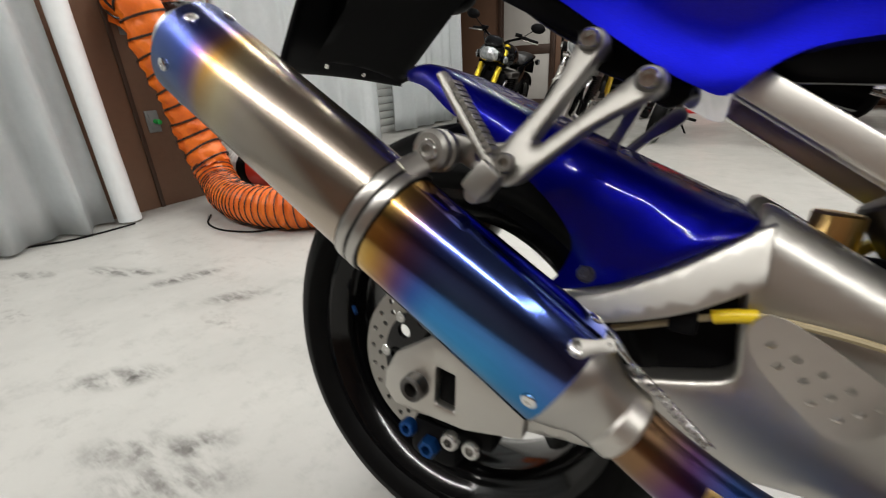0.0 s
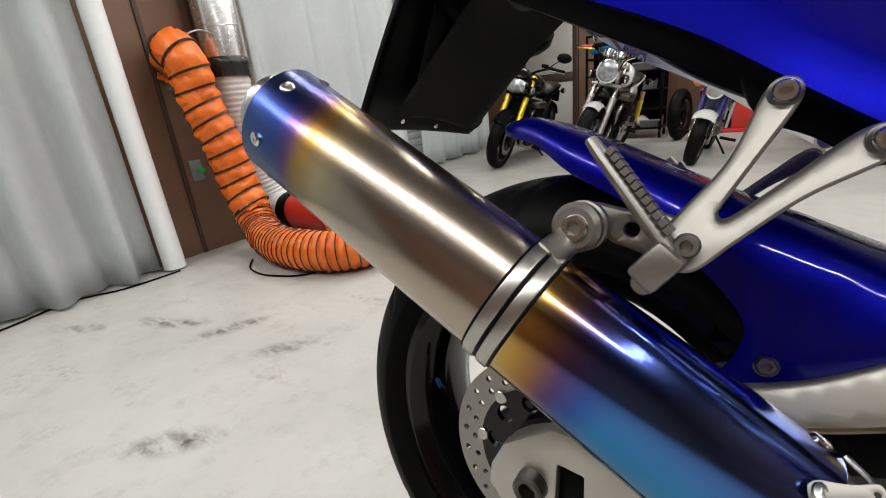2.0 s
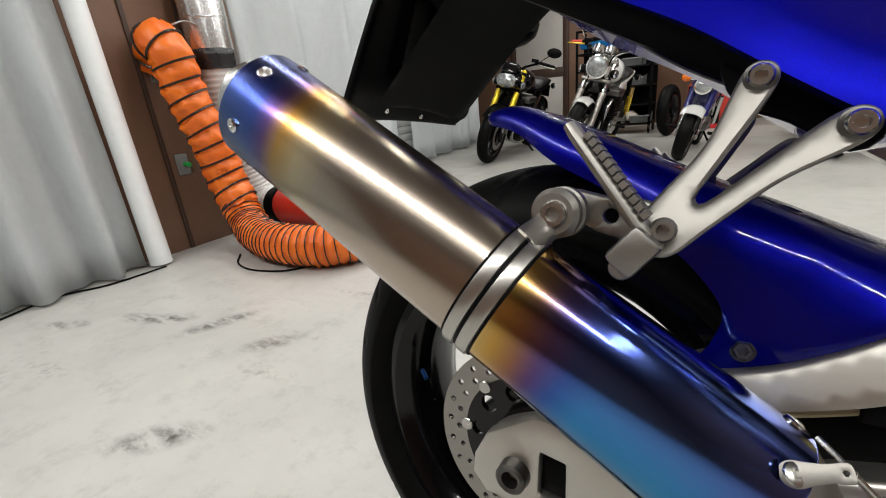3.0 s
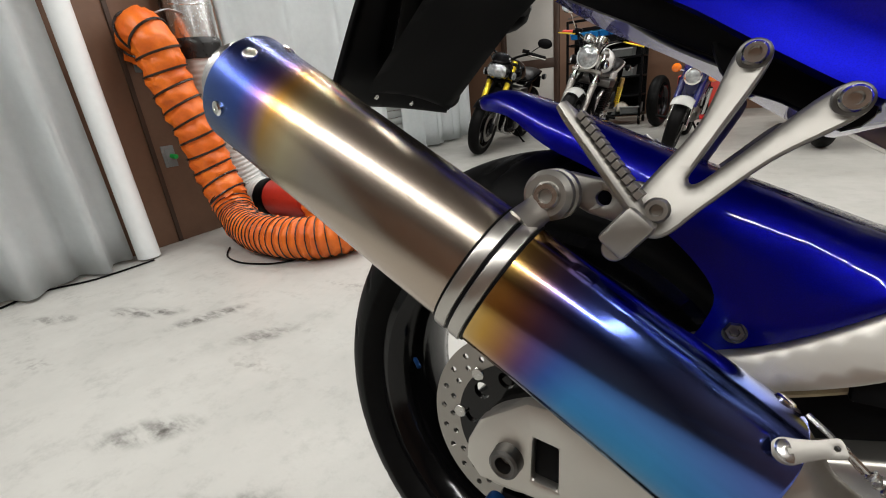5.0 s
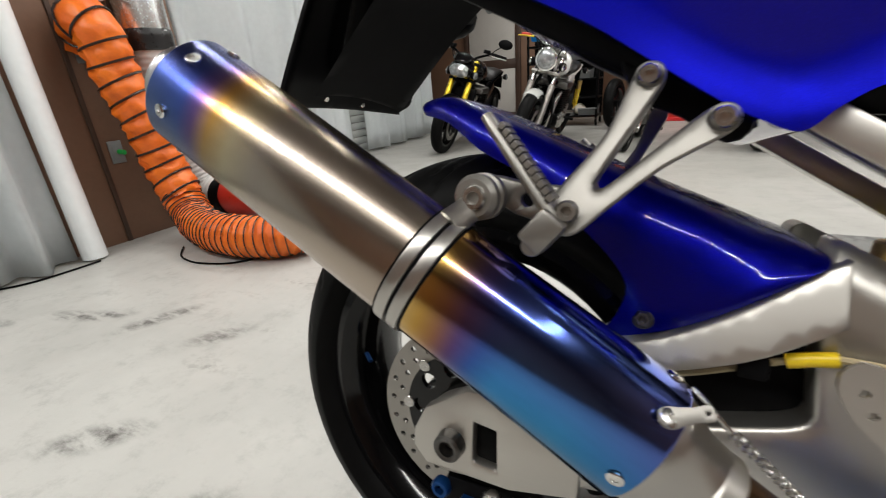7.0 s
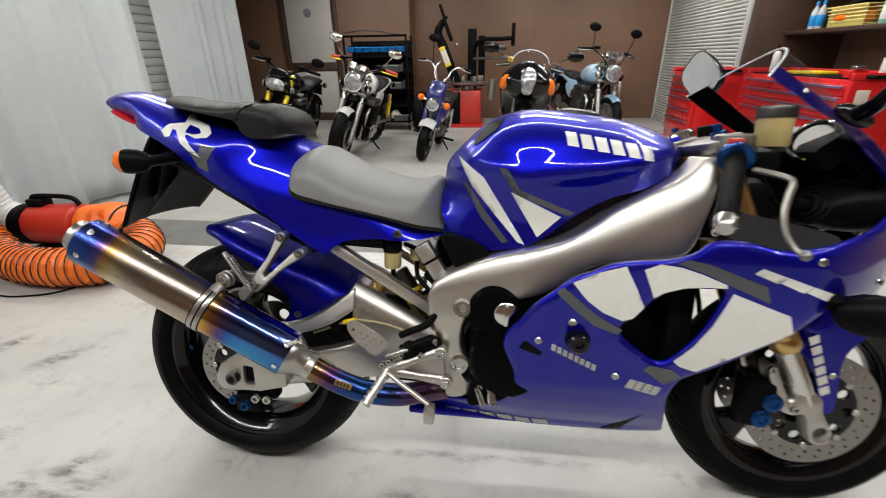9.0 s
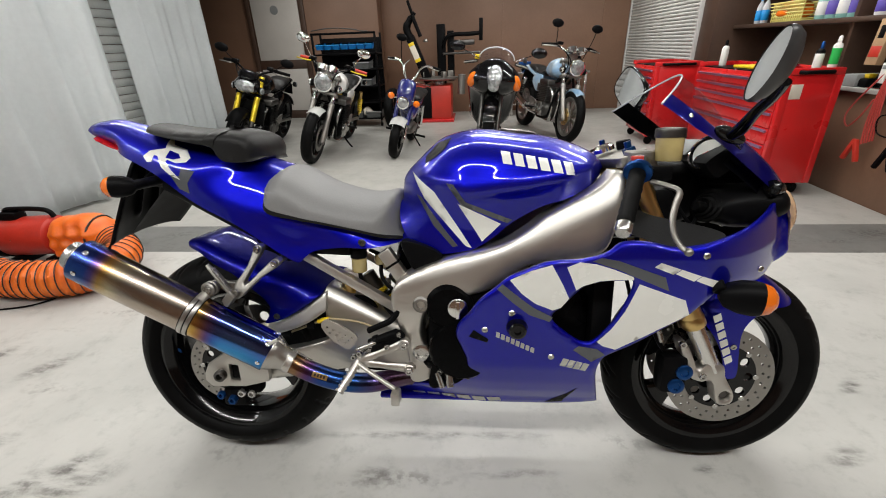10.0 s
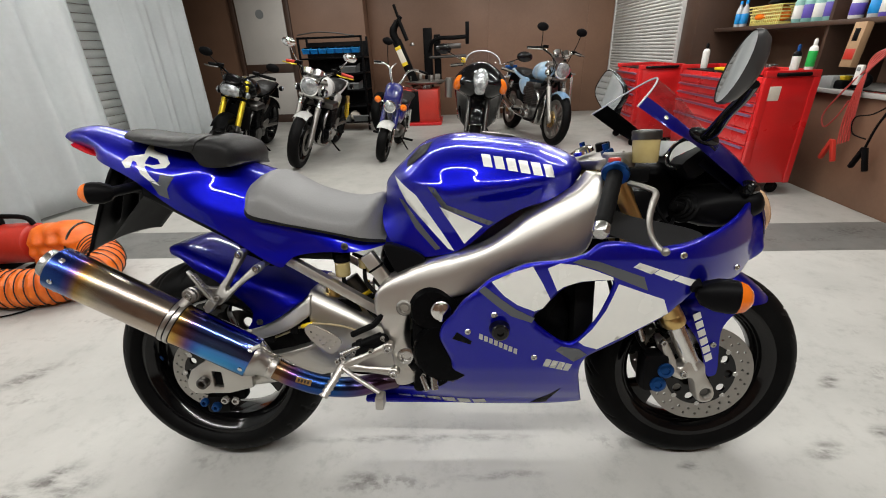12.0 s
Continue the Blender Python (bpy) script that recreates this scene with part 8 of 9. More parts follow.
def minibike(label, m):
    t = thing("minibike", label, "minibike", m, "parked motorcycles")
    wheel(t, "rear_wheel", 0, 0.21, 0.21, 0.1, 0.13, 4, BLACK_RIM, (), None, 0.045, 0.022)
    wheel(t, "front_wheel", 1.0, 0.215, 0.215, 0.105, 0.13, 4, BLACK_RIM, (), None, 0.045, 0.022)
    for y in (-0.075, 0.075):
        part("fork_lower", rod(B(), (1.01, y, 0.215), (0.93, y, 0.42), 0.014, 12), CHROME, t)
        part("fork_cover", rod(B(), (0.95, y, 0.38), (0.86, y, 0.64), 0.026, 14), DEEP_BLUE, t, "blue fork cover")
        part("axle_link", box(B(), 0.96, 1.04, y - 0.012, y + 0.012, 0.195, 0.235, 0.006), ALU, t)
    part("front_mudguard", mudguard(B(), 1.0, 0.215, 0.252, 0.085, 50, 140), WHITE_PAINT, t, "white front mudguard", sharp=70)
    part("head_cowl", Puff([(0.98, 0.62), (1.0, 0.72), (0.92, 0.84), (0.84, 0.84), (0.8, 0.7), (0.84, 0.58), (0.92, 0.56)], 0.095, 0.06, step=0.02).build(B()), DEEP_BLUE, t, "deep blue steering cowl", sharp=70)
    lm = Matrix.Translation((1.0, 0, 0.615)) @ pose(0, 0, 0, 0, 92, 0)
    lamp = part("headlight", lathe(B(), [(0.02, -0.08), (0.055, -0.06), (0.066, 0.0), (0.068, 0.01), (0.062, 0.012)], lm, 28), CHROME, t)
    part("headlight_lens", lathe(B(), [(0.062, 0.006), (0.04, 0.022), (0, 0.026)], lm, 28), CLEAR_LENS, lamp)
    for y in (-1, 1):
        o = part("turn_signal", blob(B(), (0.975, y * 0.145, 0.66 if y < 0 else 0.63), (0.03, 0.038, 0.036)), ORANGE_LENS, t, "round orange turn signal")
        part("signal_stem", rod(B(), (0.95, y * 0.06, 0.65), (0.965, y * 0.13, 0.65), 0.008, 8), CHROME, o)
        bar = part("handlebar", tube(B(), curve_points([(0.85, y * 0.03, 0.84), (0.835, y * 0.07, 0.9), (0.81, y * 0.1, 0.98), (0.77, y * 0.17, 1.02), (0.7, y * 0.27, 1.0)], 5), 0.011, 10), CHROME, t)
        part("grip", rod(B(), (0.74, y * 0.21, 1.015), (0.68, y * 0.3, 1.0), 0.015, 12), RUBBER, bar)
        part("lever", rod(B(), (0.79, y * 0.17, 1.01), (0.74, y * 0.29, 0.99), 0.006, 8), ALU, bar)
        part("shock", rod(B(), (0.02, y * 0.1, 0.24), (0.12, y * 0.1, 0.5), 0.022, 12), CHROME, t)
        part("foot_peg", rod(B(), (0.5, y * 0.12, 0.2), (0.5, y * 0.25, 0.2), 0.014, 10), RUBBER, t)
        part("swingarm", rod(B(), (0.4, y * 0.08, 0.24), (0.0, y * 0.08, 0.19), 0.016, 10), BLACK, t)
    mirror(t, (0.8, -0.12, 1.0), (0.81, -0.16, 1.24), 0.06, BLACK)
    part("body", Puff([(0.82, 0.66), (0.66, 0.5), (0.5, 0.46), (0.3, 0.52), (0.0, 0.6), (-0.1, 0.56), (0.1, 0.46), (0.35, 0.36), (0.6, 0.36), (0.84, 0.54)], 0.075, 0.05, step=0.02).build(B()), DEEP_BLUE, t, "deep blue frame body", sharp=70)
    part("seat", Puff([(0.42, 0.64), (0.1, 0.66), (-0.12, 0.68), (-0.14, 0.62), (0.1, 0.58), (0.42, 0.57)], 0.11, 0.045, step=0.02).build(B()), BLACK_VINYL, t, sharp=70)
    part("engine", Puff([(0.36, 0.22), (0.56, 0.2), (0.72, 0.26), (0.72, 0.34), (0.5, 0.36), (0.36, 0.32)], 0.11, 0.05, step=0.02).build(B()), DARK_STEEL, t)
    part("luggage_rack", tube(B(), [(-0.1, -0.1, 0.7), (-0.32, -0.1, 0.7), (-0.32, 0.1, 0.7), (-0.1, 0.1, 0.7)], 0.008, 8, True), CHROME, t)
    part("rear_mudguard", mudguard(B(), 0, 0.21, 0.245, 0.07, 50, 160), WHITE_PAINT, t, sharp=70)
    part("exhaust", rod(B(), (0.5, -0.12, 0.2), (-0.1, -0.13, 0.24), 0.035, 14), CHROME, t)
    part("side_stand", tube(B(), [(0.45, 0.08, 0.2), (0.4, 0.2, 0.045), (0.45, 0.22, 0.043)], 0.009, 8), BLACK, t)
    part("front_basket_stay", tube(B(), curve_points([(0.9, -0.02, 0.84), (0.93, -0.06, 0.98), (0.92, -0.02, 1.05)], 4), 0.006, 8), CHROME, t)
    return t


minibike("small deep blue minibike with a white front mudguard", parked((-0.2, 3.9), (-0.15, 4.9), 1.0, 14))

# ---------------------------------------------------------------- workshop things

def ribbed(bm, pts, r, pitch, seg=24, squash=0.1):
    """A hose whose skin sags between its wire rings."""
    P = curve_points(pts, 10)
    L, acc = [0.0], 0.0
    for a, b in zip(P, P[1:]):
        acc += math.dist(a, b)
        L.append(acc)
    n = int(acc / pitch * 4)
    fine, radii = [], []
    for i in range(n + 1):
        s = acc * i / n
        k = min(max(int(np.searchsorted(L, s)), 1), len(L) - 1)
        f = (s - L[k - 1]) / max(L[k] - L[k - 1], 1e-6)
        fine.append(tuple(np.array(P[k - 1]) * (1 - f) + np.array(P[k]) * f))
        radii.append(r * (1 - squash * abs(math.sin(math.pi * s / pitch)) + 0.012 * math.sin(s * 31)))
    tube(bm, fine, radii, seg)
    return bm, fine, acc


def crumple(bm, amount, scale):
    """Pushes the skin about a little, as slack fabric lies."""
    for v in bm.verts:
        v.co += noise.noise_vector(v.co * scale) * amount + noise.noise_vector(v.co * scale * 2.7) * amount * 0.4


# orange ventilation hose: hangs on the wall, runs over the floor to the blower
HOSE_UP = [(-2.43, 0.92, 1.04), (-2.37, 0.88, 1.1), (-2.29, 0.865, 1.11), (-2.25, 0.88, 1.03), (-2.25, 0.9, 0.86), (-2.215, 0.945, 0.62), (-2.2, 0.97, 0.4), (-2.14, 0.98, 0.24)]
HOSE_DOWN = [(-2.16, 0.98, 0.25), (-2.05, 0.95, 0.14), (-1.85, 0.88, 0.108), (-1.62, 0.84, 0.107), (-1.42, 0.87, 0.107), (-1.29, 0.97, 0.11), (-1.3, 1.12, 0.12), (-1.4, 1.22, 0.14), (-1.52, 1.26, 0.16)]
hose = thing("ventilation_hose", "orange fabric ventilation hose with black wire rings lying on the floor", "hose")
bm, path, length = ribbed(B(), HOSE_UP, 0.108, 0.085, 40, 0.1)
crumple(bm, 0.015, 24)
part("upright_run", bm, ORANGE_FABRIC, hose, sharp=80)
rings = B()
step_n = max(1, len(path) // int(length / 0.085))


def wire_ring(bm, p, d, r, wire):
    d = Vector(d).normalized()
    e1 = d.cross(Vector((0.3, 0.2, 1)) if abs(d.z) < 0.9 else Vector((1, 0, 0))).normalized()
    e2 = d.cross(e1)
    tube(bm, [tuple(Vector(p) + (e1 * math.cos(a) + e2 * math.sin(a)) * r) for a in (6.2832 * k / 28 for k in range(28))], wire, 6, True)


for i in range(2, len(path) - 1, 4):
    d = Vector(path[min(i + 1, len(path) - 1)]) - Vector(path[i - 1])
    part("wire_ring", (lambda b: (wire_ring(b, path[i], d + Vector((0.0, 0.0, 0.0)) + d.length * Vector((0.1, 0.12, 0.05)), 0.1075, 0.0058), b)[1])(B()), BLACK_TAPE, hose)
bm, path2, length2 = ribbed(B(), HOSE_DOWN, 0.102, 0.036, 40, 0.12)
crumple(bm, 0.01, 30)
part("floor_run", bm, ORANGE_FABRIC, hose, sharp=80)
for i in range(2, len(path2) - 1, 4):
    d = Vector(path2[i + 1]) - Vector(path2[i - 1])
    part("wire_ring", (lambda b: (wire_ring(b, path2[i], d, 0.1005, 0.003), b)[1])(B()), BLACK_TAPE, hose)
part("bunched_end", Puff([(-1.8, 0.06), (-1.78, 0.27), (-1.68, 0.3), (-1.57, 0.315), (-1.46, 0.27), (-1.42, 0.16), (-1.5, 0.06), (-1.65, 0.05)], lambda x, z: 0.115 + 0.01 * np.sin(x * 70 + z * 30) + 0.008 * np.sin(z * 90), 0.1, step=0.015).build(B(), 1.26), ORANGE_FABRIC, hose, sharp=80)
part("tie_strap", tube(B(), [(-1.52 + 0.02 * math.sin(a), 1.26 + 0.125 * math.cos(a), 0.17 + 0.13 * math.sin(a)) for a in (6.2832 * k / 24 for k in range(24))], 0.006, 6, True), BLACK_TAPE, hose)

blower = thing("fan_blower", "red portable fan blower with a black handle", "blower", pose(-0.25, 0, 0))
part("drum", lathe(B(), [(0.1, 0), (0.118, 0.01), (0.12, 0.03), (0.12, 0.3), (0.116, 0.33), (0.1, 0.34)], along((-1.88, 1.28, 0.165), (-1.5, 1.27, 0.185)), 36), RED_DIM, blower)
part("intake_collar", lathe(B(), [(0.095, 0), (0.122, 0.008), (0.126, 0.03), (0.122, 0.06), (0.126, 0.09), (0.122, 0.1)], along((-1.97, 1.283, 0.16), (-1.5, 1.27, 0.185)), 36), BLACK, blower)
part("handle", tube(B(), curve_points([(-1.86, 1.28, 0.29), (-1.85, 1.28, 0.335), (-1.78, 1.28, 0.345), (-1.62, 1.275, 0.345), (-1.56, 1.275, 0.33), (-1.54, 1.275, 0.295)], 4), 0.014, 10), BLACK, blower)
part("switch_box", box(B(), -1.87, -1.76, 1.24, 1.32, 0.28, 0.33, 0.012), BLACK, blower)
for x in (-1.85, -1.62):
    part("foot", box(B(), x, x + 0.05, 1.18, 1.38, 0.0, 0.06, 0.008), BLACK, blower)
for x in (-1.76, -1.68):
    part("rivet", bolt(B(), (x, 1.162, 0.19), (0, -1, 0.2), 0.006, 0.004), POLISHED, blower)

duct = thing("metal_duct", "shiny foil air duct bound with black tape", "duct")
bm = B()
tube(bm, [(-2.36, 1.17, 1.08), (-2.36, 1.17, 1.3), (-2.365, 1.17, 1.7), (-2.37, 1.17, 2.2), (-2.37, 1.17, CEILING - 0.01)], [0.118, 0.12, 0.119, 0.12, 0.12], 32)
part("foil_pipe", bm, FOIL, duct)
part("seam", tube(B(), [(-2.36 + 0.12 * math.cos(a), 1.17 + 0.12 * math.sin(a), 1.25 + 0.005 * math.sin(3 * a)) for a in (6.2832 * k / 30 for k in range(30))], 0.004, 6, True), FOIL, duct)
part("tape_band", lathe(B(), [(0.118, 0), (0.1235, 0.004), (0.1225, 0.04), (0.1245, 0.07), (0.123, 0.1), (0.118, 0.106)], pose(-2.36, 1.17, 0.985), 32, False), BLACK_TAPE, duct)
bm, path3, _l = ribbed(B(), [(-2.36, 1.17, 1.02), (-2.37, 1.18, 0.8), (-2.38, 1.2, 0.55), (-2.38, 1.23, 0.36), (-2.34, 1.26, 0.22), (-2.2, 1.283, 0.165)], 0.108, 0.03, 26, 0.06)
part("white_hose", bm, WHITE_HOSE, duct, "ribbed white hose", sharp=80)
part("tape_scrap", tube(B(), curve_points([(-2.28, 0.95, 1.2), (-2.3, 1.02, 1.22), (-2.28, 1.08, 1.2)], 4), 0.014, 8, False, 0.3), CLEAR_PLASTIC, duct)

for z, label, plug in ((1.0, "grey wall switch plate", False), (0.49, "grey wall socket with a green plug", True)):
    o = thing("wall_socket", label, "socket", pose(-2.5, 0.9, z))
    part("cover_plate", box(B(), 0, 0.008, -0.035, 0.035, -0.06, 0.06, 0.003), GREY_BIN, o)
    part("socket_face", box(B(), 0.007, 0.012, -0.02, 0.02, -0.045, 0.045, 0.002), GREY_BIN, o)
    if plug:
        part("plug", rod(B(), (0.01, 0.01, 0.0), (0.05, 0.015, -0.004), 0.014, 12), GREEN, o, "green plug")
tagged(part("extension_lead", tube(B(), curve_points([(-2.02, 0.83, 0.006), (-1.9, 0.74, 0.006), (-1.76, 0.705, 0.006), (-1.64, 0.72, 0.006), (-1.54, 0.76, 0.006), (-1.48, 0.84, 0.006), (-1.5, 0.95, 0.006)], 6), 0.0045, 8), BLACK), "thin black extension lead on the floor", "cable")
tagged(part("floor_cable", tube(B(), curve_points([(-2.28, 0.56, 0.006), (-2.3, 0.3, 0.006), (-2.4, 0.1, 0.006), (-2.32, -0.2, 0.006), (-2.36, -0.7, 0.006), (-2.3, -1.3, 0.006)], 6), 0.0045, 8), BLACK), "thin black cable along the curtain", "cable")


def tool_rack():
    t = thing("tool_rack", "black wheeled tool rack with blue and grey bins", "rack", pose(-1.72, 6.0, 0))
    for x in (0.0, 0.95):
        part("post", box(B(), x, x + 0.03, 0.0, 0.03, 0.1, 1.36, 0.003), BLACK, t)
        part("post", box(B(), x, x + 0.03, 0.4, 0.43, 0.1, 1.36, 0.003), BLACK, t)
        for y in (0.02, 0.4):
            part("castor", rod(B(), (x + 0.0, y, 0.05), (x + 0.03, y, 0.05), 0.045, 16), RUBBER, t)
            part("castor_fork", box(B(), x - 0.003, x + 0.033, y - 0.02, y + 0.02, 0.05, 0.11, 0.004), STEEL, t)
    part("back_panel", box(B(), 0.03, 0.95, 0.395, 0.405, 0.12, 1.3, 0.002), BLACK, t)
    part("top_rail", box(B(), 0.0, 0.98, 0.0, 0.03, 1.34, 1.37, 0.003), BLACK, t)
    for z in (0.12, 0.36, 0.6, 0.84, 1.06):
        part("shelf", box(B(), 0.0, 0.98, 0.0, 0.43, z, z + 0.022, 0.003), BLACK, t)
    return t


def bin_at(x, y, z, w, d, h, material, label, group):
    t = thing("parts_bin", label, "bin", pose(x, y, z), group)
    bm = B()
    o = [(0, 0), (w, 0), (w, d), (0, d)]
    lo = [bm.verts.new((a + (0.01 if a == 0 else -0.01), b + (0.02 if b == 0 else 0), 0)) for a, b in o]
    hi = [bm.verts.new((a, b, h * (0.72 if b == 0 else 1))) for a, b in o]
    bm.faces.new(lo[::-1])
    for i in range(4):
        bm.faces.new((lo[i], lo[(i + 1) % 4], hi[(i + 1) % 4], hi[i]))
    bmesh.ops.solidify(bm, geom=bm.faces[:], thickness=0.004)
    part("tray", bm, material, t)
    part("lip", box(B(), 0.0, w, -0.008, 0.004, h * 0.6, h * 0.74, 0.003), material, t)
    return t


tool_rack()
for k in range(7):
    bin_at(-1.66 + k * 0.125, 5.98, 1.14, 0.117, 0.12, 0.09, BLUE_BIN, "small bright blue parts bin", "blue bins on the rack")
for x, z in ((-1.12, 0.863), (-1.1, 0.623), (-1.3, 0.143), (-1.0, 0.143)):
    bin_at(x, 6.0, z, 0.25, 0.3, 0.13, GREY_BIN, "grey parts bin on the rack", "grey bins on the rack")
rag = tagged(part("cloth", Puff([(-0.9, 0.2), (-0.95, 0.28), (-1.0, 0.3), (-1.06, 0.26), (-1.08, 0.18), (-1.0, 0.16)], lambda x, z: 0.06 + 0.015 * np.sin(60 * x), 0.05, step=0.015).build(B(), 6.12), PAPER, sharp=80), "crumpled pale cloth in a grey bin", "cloth")
tagged(part("wire_hanger", tube(B(), curve_points([(-1.7, 6.01, 1.4), (-1.4, 6.01, 1.43), (-1.1, 6.0, 1.41), (-0.95, 6.0, 1.38), (-0.85, 6.01, 1.375)], 5), 0.008, 8), DARK_STEEL), "dark bent rod lying on the rack", "rod")


def tyre_changer():
    t = thing("tyre_changer", "black tyre changer on a red cabinet", "machine", pose(0.0, 6.4, 0))
    part("cabinet", box(B(), -0.36, 0.34, -0.05, 0.55, 0.04, 0.56, 0.02), RED_DIM, t)
    part("side_panel", box(B(), -0.35, 0.02, -0.07, -0.045, 0.06, 0.54, 0.01), BLACK, t)
    part("base", box(B(), -0.4, 0.38, -0.1, 0.6, 0.0, 0.045, 0.008), RED_PAINT, t)
    part("turntable", lathe(B(), [(0.12, 0), (0.3, 0.02), (0.33, 0.04), (0.33, 0.055), (0.1, 0.07)], pose(0.12, 0.2, 0.62), 32), ALU, t)
    part("pedestal", rod(B(), (0.12, 0.2, 0.55), (0.12, 0.2, 0.63), 0.1, 20), STEEL, t)
    for k in range(4):
        a = k * 1.5708 + 0.5
        part("jaw", box(B(), 0.17, 0.27, -0.03, 0.03, 0.0, 0.09, 0.01, Matrix.Translation((0.12, 0.2, 0.68)) @ Matrix.Rotation(a, 4, "Z")), ALU, t)
    part("column", box(B(), 0.1, 0.24, 0.4, 0.56, 0.5, 1.46, 0.012), BLACK, t)
    part("column", box(B(), 0.27, 0.38, 0.42, 0.54, 0.6, 1.36, 0.012), BLACK, t)
    part("swing_arm", tube(B(), curve_points([(0.2, 0.42, 1.1), (0.26, 0.36, 1.25), (0.4, 0.32, 1.3), (0.62, 0.3, 1.3), (0.82, 0.28, 1.31)], 5), 0.032, 10), BLACK, t)
    part("arm_bar", tube(B(), [(0.2, 0.4, 1.02), (0.6, 0.3, 1.03), (0.8, 0.28, 1.03)], 0.022, 10), DARK_STEEL, t)
    part("arm_post", box(B(), 0.79, 0.85, 0.25, 0.31, 1.2, 1.52, 0.008), BLACK, t)
    part("arm_head", box(B(), 0.42, 0.72, 0.24, 0.34, 1.14, 1.22, 0.02), DARK_STEEL, t)
    part("bead_arm", box(B(), -0.07, 0.07, -0.05, 0.05, 0.0, 0.75, 0.02, Matrix.Translation((-0.02, 0.1, 0.6)) @ pose(0, 0, 0, 0, -22, 0)), BLACK, t)
    part("bead_arm_top", tube(B(), curve_points([(-0.28, 0.1, 1.25), (-0.34, 0.1, 1.4), (-0.28, 0.1, 1.52), (-0.2, 0.1, 1.62)], 5), [0.06] * 8 + [0.05] * 4 + [0.03] * 4, 12), BLACK, t)
    part("ram", rod(B(), (-0.24, 0.06, 1.58), (-0.12, 0.04, 1.28), 0.03, 14), BLACK, t)
    part("grip_rod", rod(B(), (-0.24, 0.08, 1.6), (-0.3, 0.08, 1.78), 0.022, 12), RUBBER, t)
    part("warning_label", box(B(), -0.045, 0.045, -0.004, 0.0, 0.0, 0.3, 0.001, Matrix.Translation((-0.17, 0.045, 0.92)) @ pose(0, 0, 0, 0, -22, 0)), PAPER, t, "white and yellow warning label")
    for k in (0.0, 0.25):
        part("warning_label", box(B(), -0.045, 0.045, -0.006, -0.004, k, k + 0.05, 0.001, Matrix.Translation((-0.17, 0.045, 0.92)) @ pose(0, 0, 0, 0, -22, 0)), YELLOW, t)
    part("air_gauge", lathe(B(), [(0.03, 0), (0.035, 0.02), (0.02, 0.05)], pose(-0.05, 0.1, 1.2), 16), ALU, t)
    part("canister", rod(B(), (0.5, 0.05, 0.42), (0.52, 0.05, 0.72), 0.06, 18), ALU, t)
    return t


tyre_changer()

bench = thing("workbench", "grey steel workbench with an open lower shelf", "table", pose(1.3, 6.75, 0))
part("top", box(B(), 0, 1.3, 0, 0.6, 0.67, 0.7, 0.004), STEEL, bench)
part("lower_shelf", box(B(), 0.05, 1.25, 0.05, 0.55, 0.18, 0.2, 0.004), STEEL, bench)
for x in (0.03, 1.23):
    for y in (0.03, 0.53):
        part("leg", box(B(), x, x + 0.04, y, y + 0.04, 0, 0.67, 0.003), STEEL, bench)
t = thing("bench_vice", "small blue bench vice on the workbench", "vice", pose(1.55, 6.85, 0.7))
part("body", box(rod(B(), (0, 0, 0), (0, 0, 0.1), 0.05, 16), -0.1, 0.1, -0.03, 0.03, 0.08, 0.16, 0.01), BLUE_ANOD, t)
part("jaw", box(B(), -0.03, 0.03, -0.06, 0.06, 0.14, 0.22, 0.006), DARK_STEEL, t)
t = thing("axle_stand", "red steel axle stand under the workbench", "stand", pose(1.62, 6.9, 0.2))
for a in range(3):
    part("leg", tube(B(), [(0.0, 0.0, 0.3), (0.1 * math.cos(a * 2.09), 0.1 * math.sin(a * 2.09), 0.0)], 0.014, 6), RED_PAINT, t)
part("head", rod(B(), (0, 0, 0.27), (0, 0, 0.36), 0.025, 12), RED_PAINT, t)
for x, h, m_ in ((2.25, 0.24, BLACK), (2.35, 0.2, CHROME), (2.44, 0.28, BLACK)):
    tagged(part("bottle", lathe(B(), [(0.03, 0), (0.035, 0.01), (0.035, h * 0.65), (0.015, h * 0.8), (0.015, h)], pose(x, 6.9, 0.7), 16), m_), "dark bottle standing on the workbench", "bottle")
t = thing("spare_wheel", "black spare motorcycle wheel leaning by the wall", "wheel", pose(-0.5, 5.75, 0, 0, 0, 80))
wheel(t, "wheel", 0, 0.3, 0.3, 0.13, 0.21, 5, BLACK_RIM)


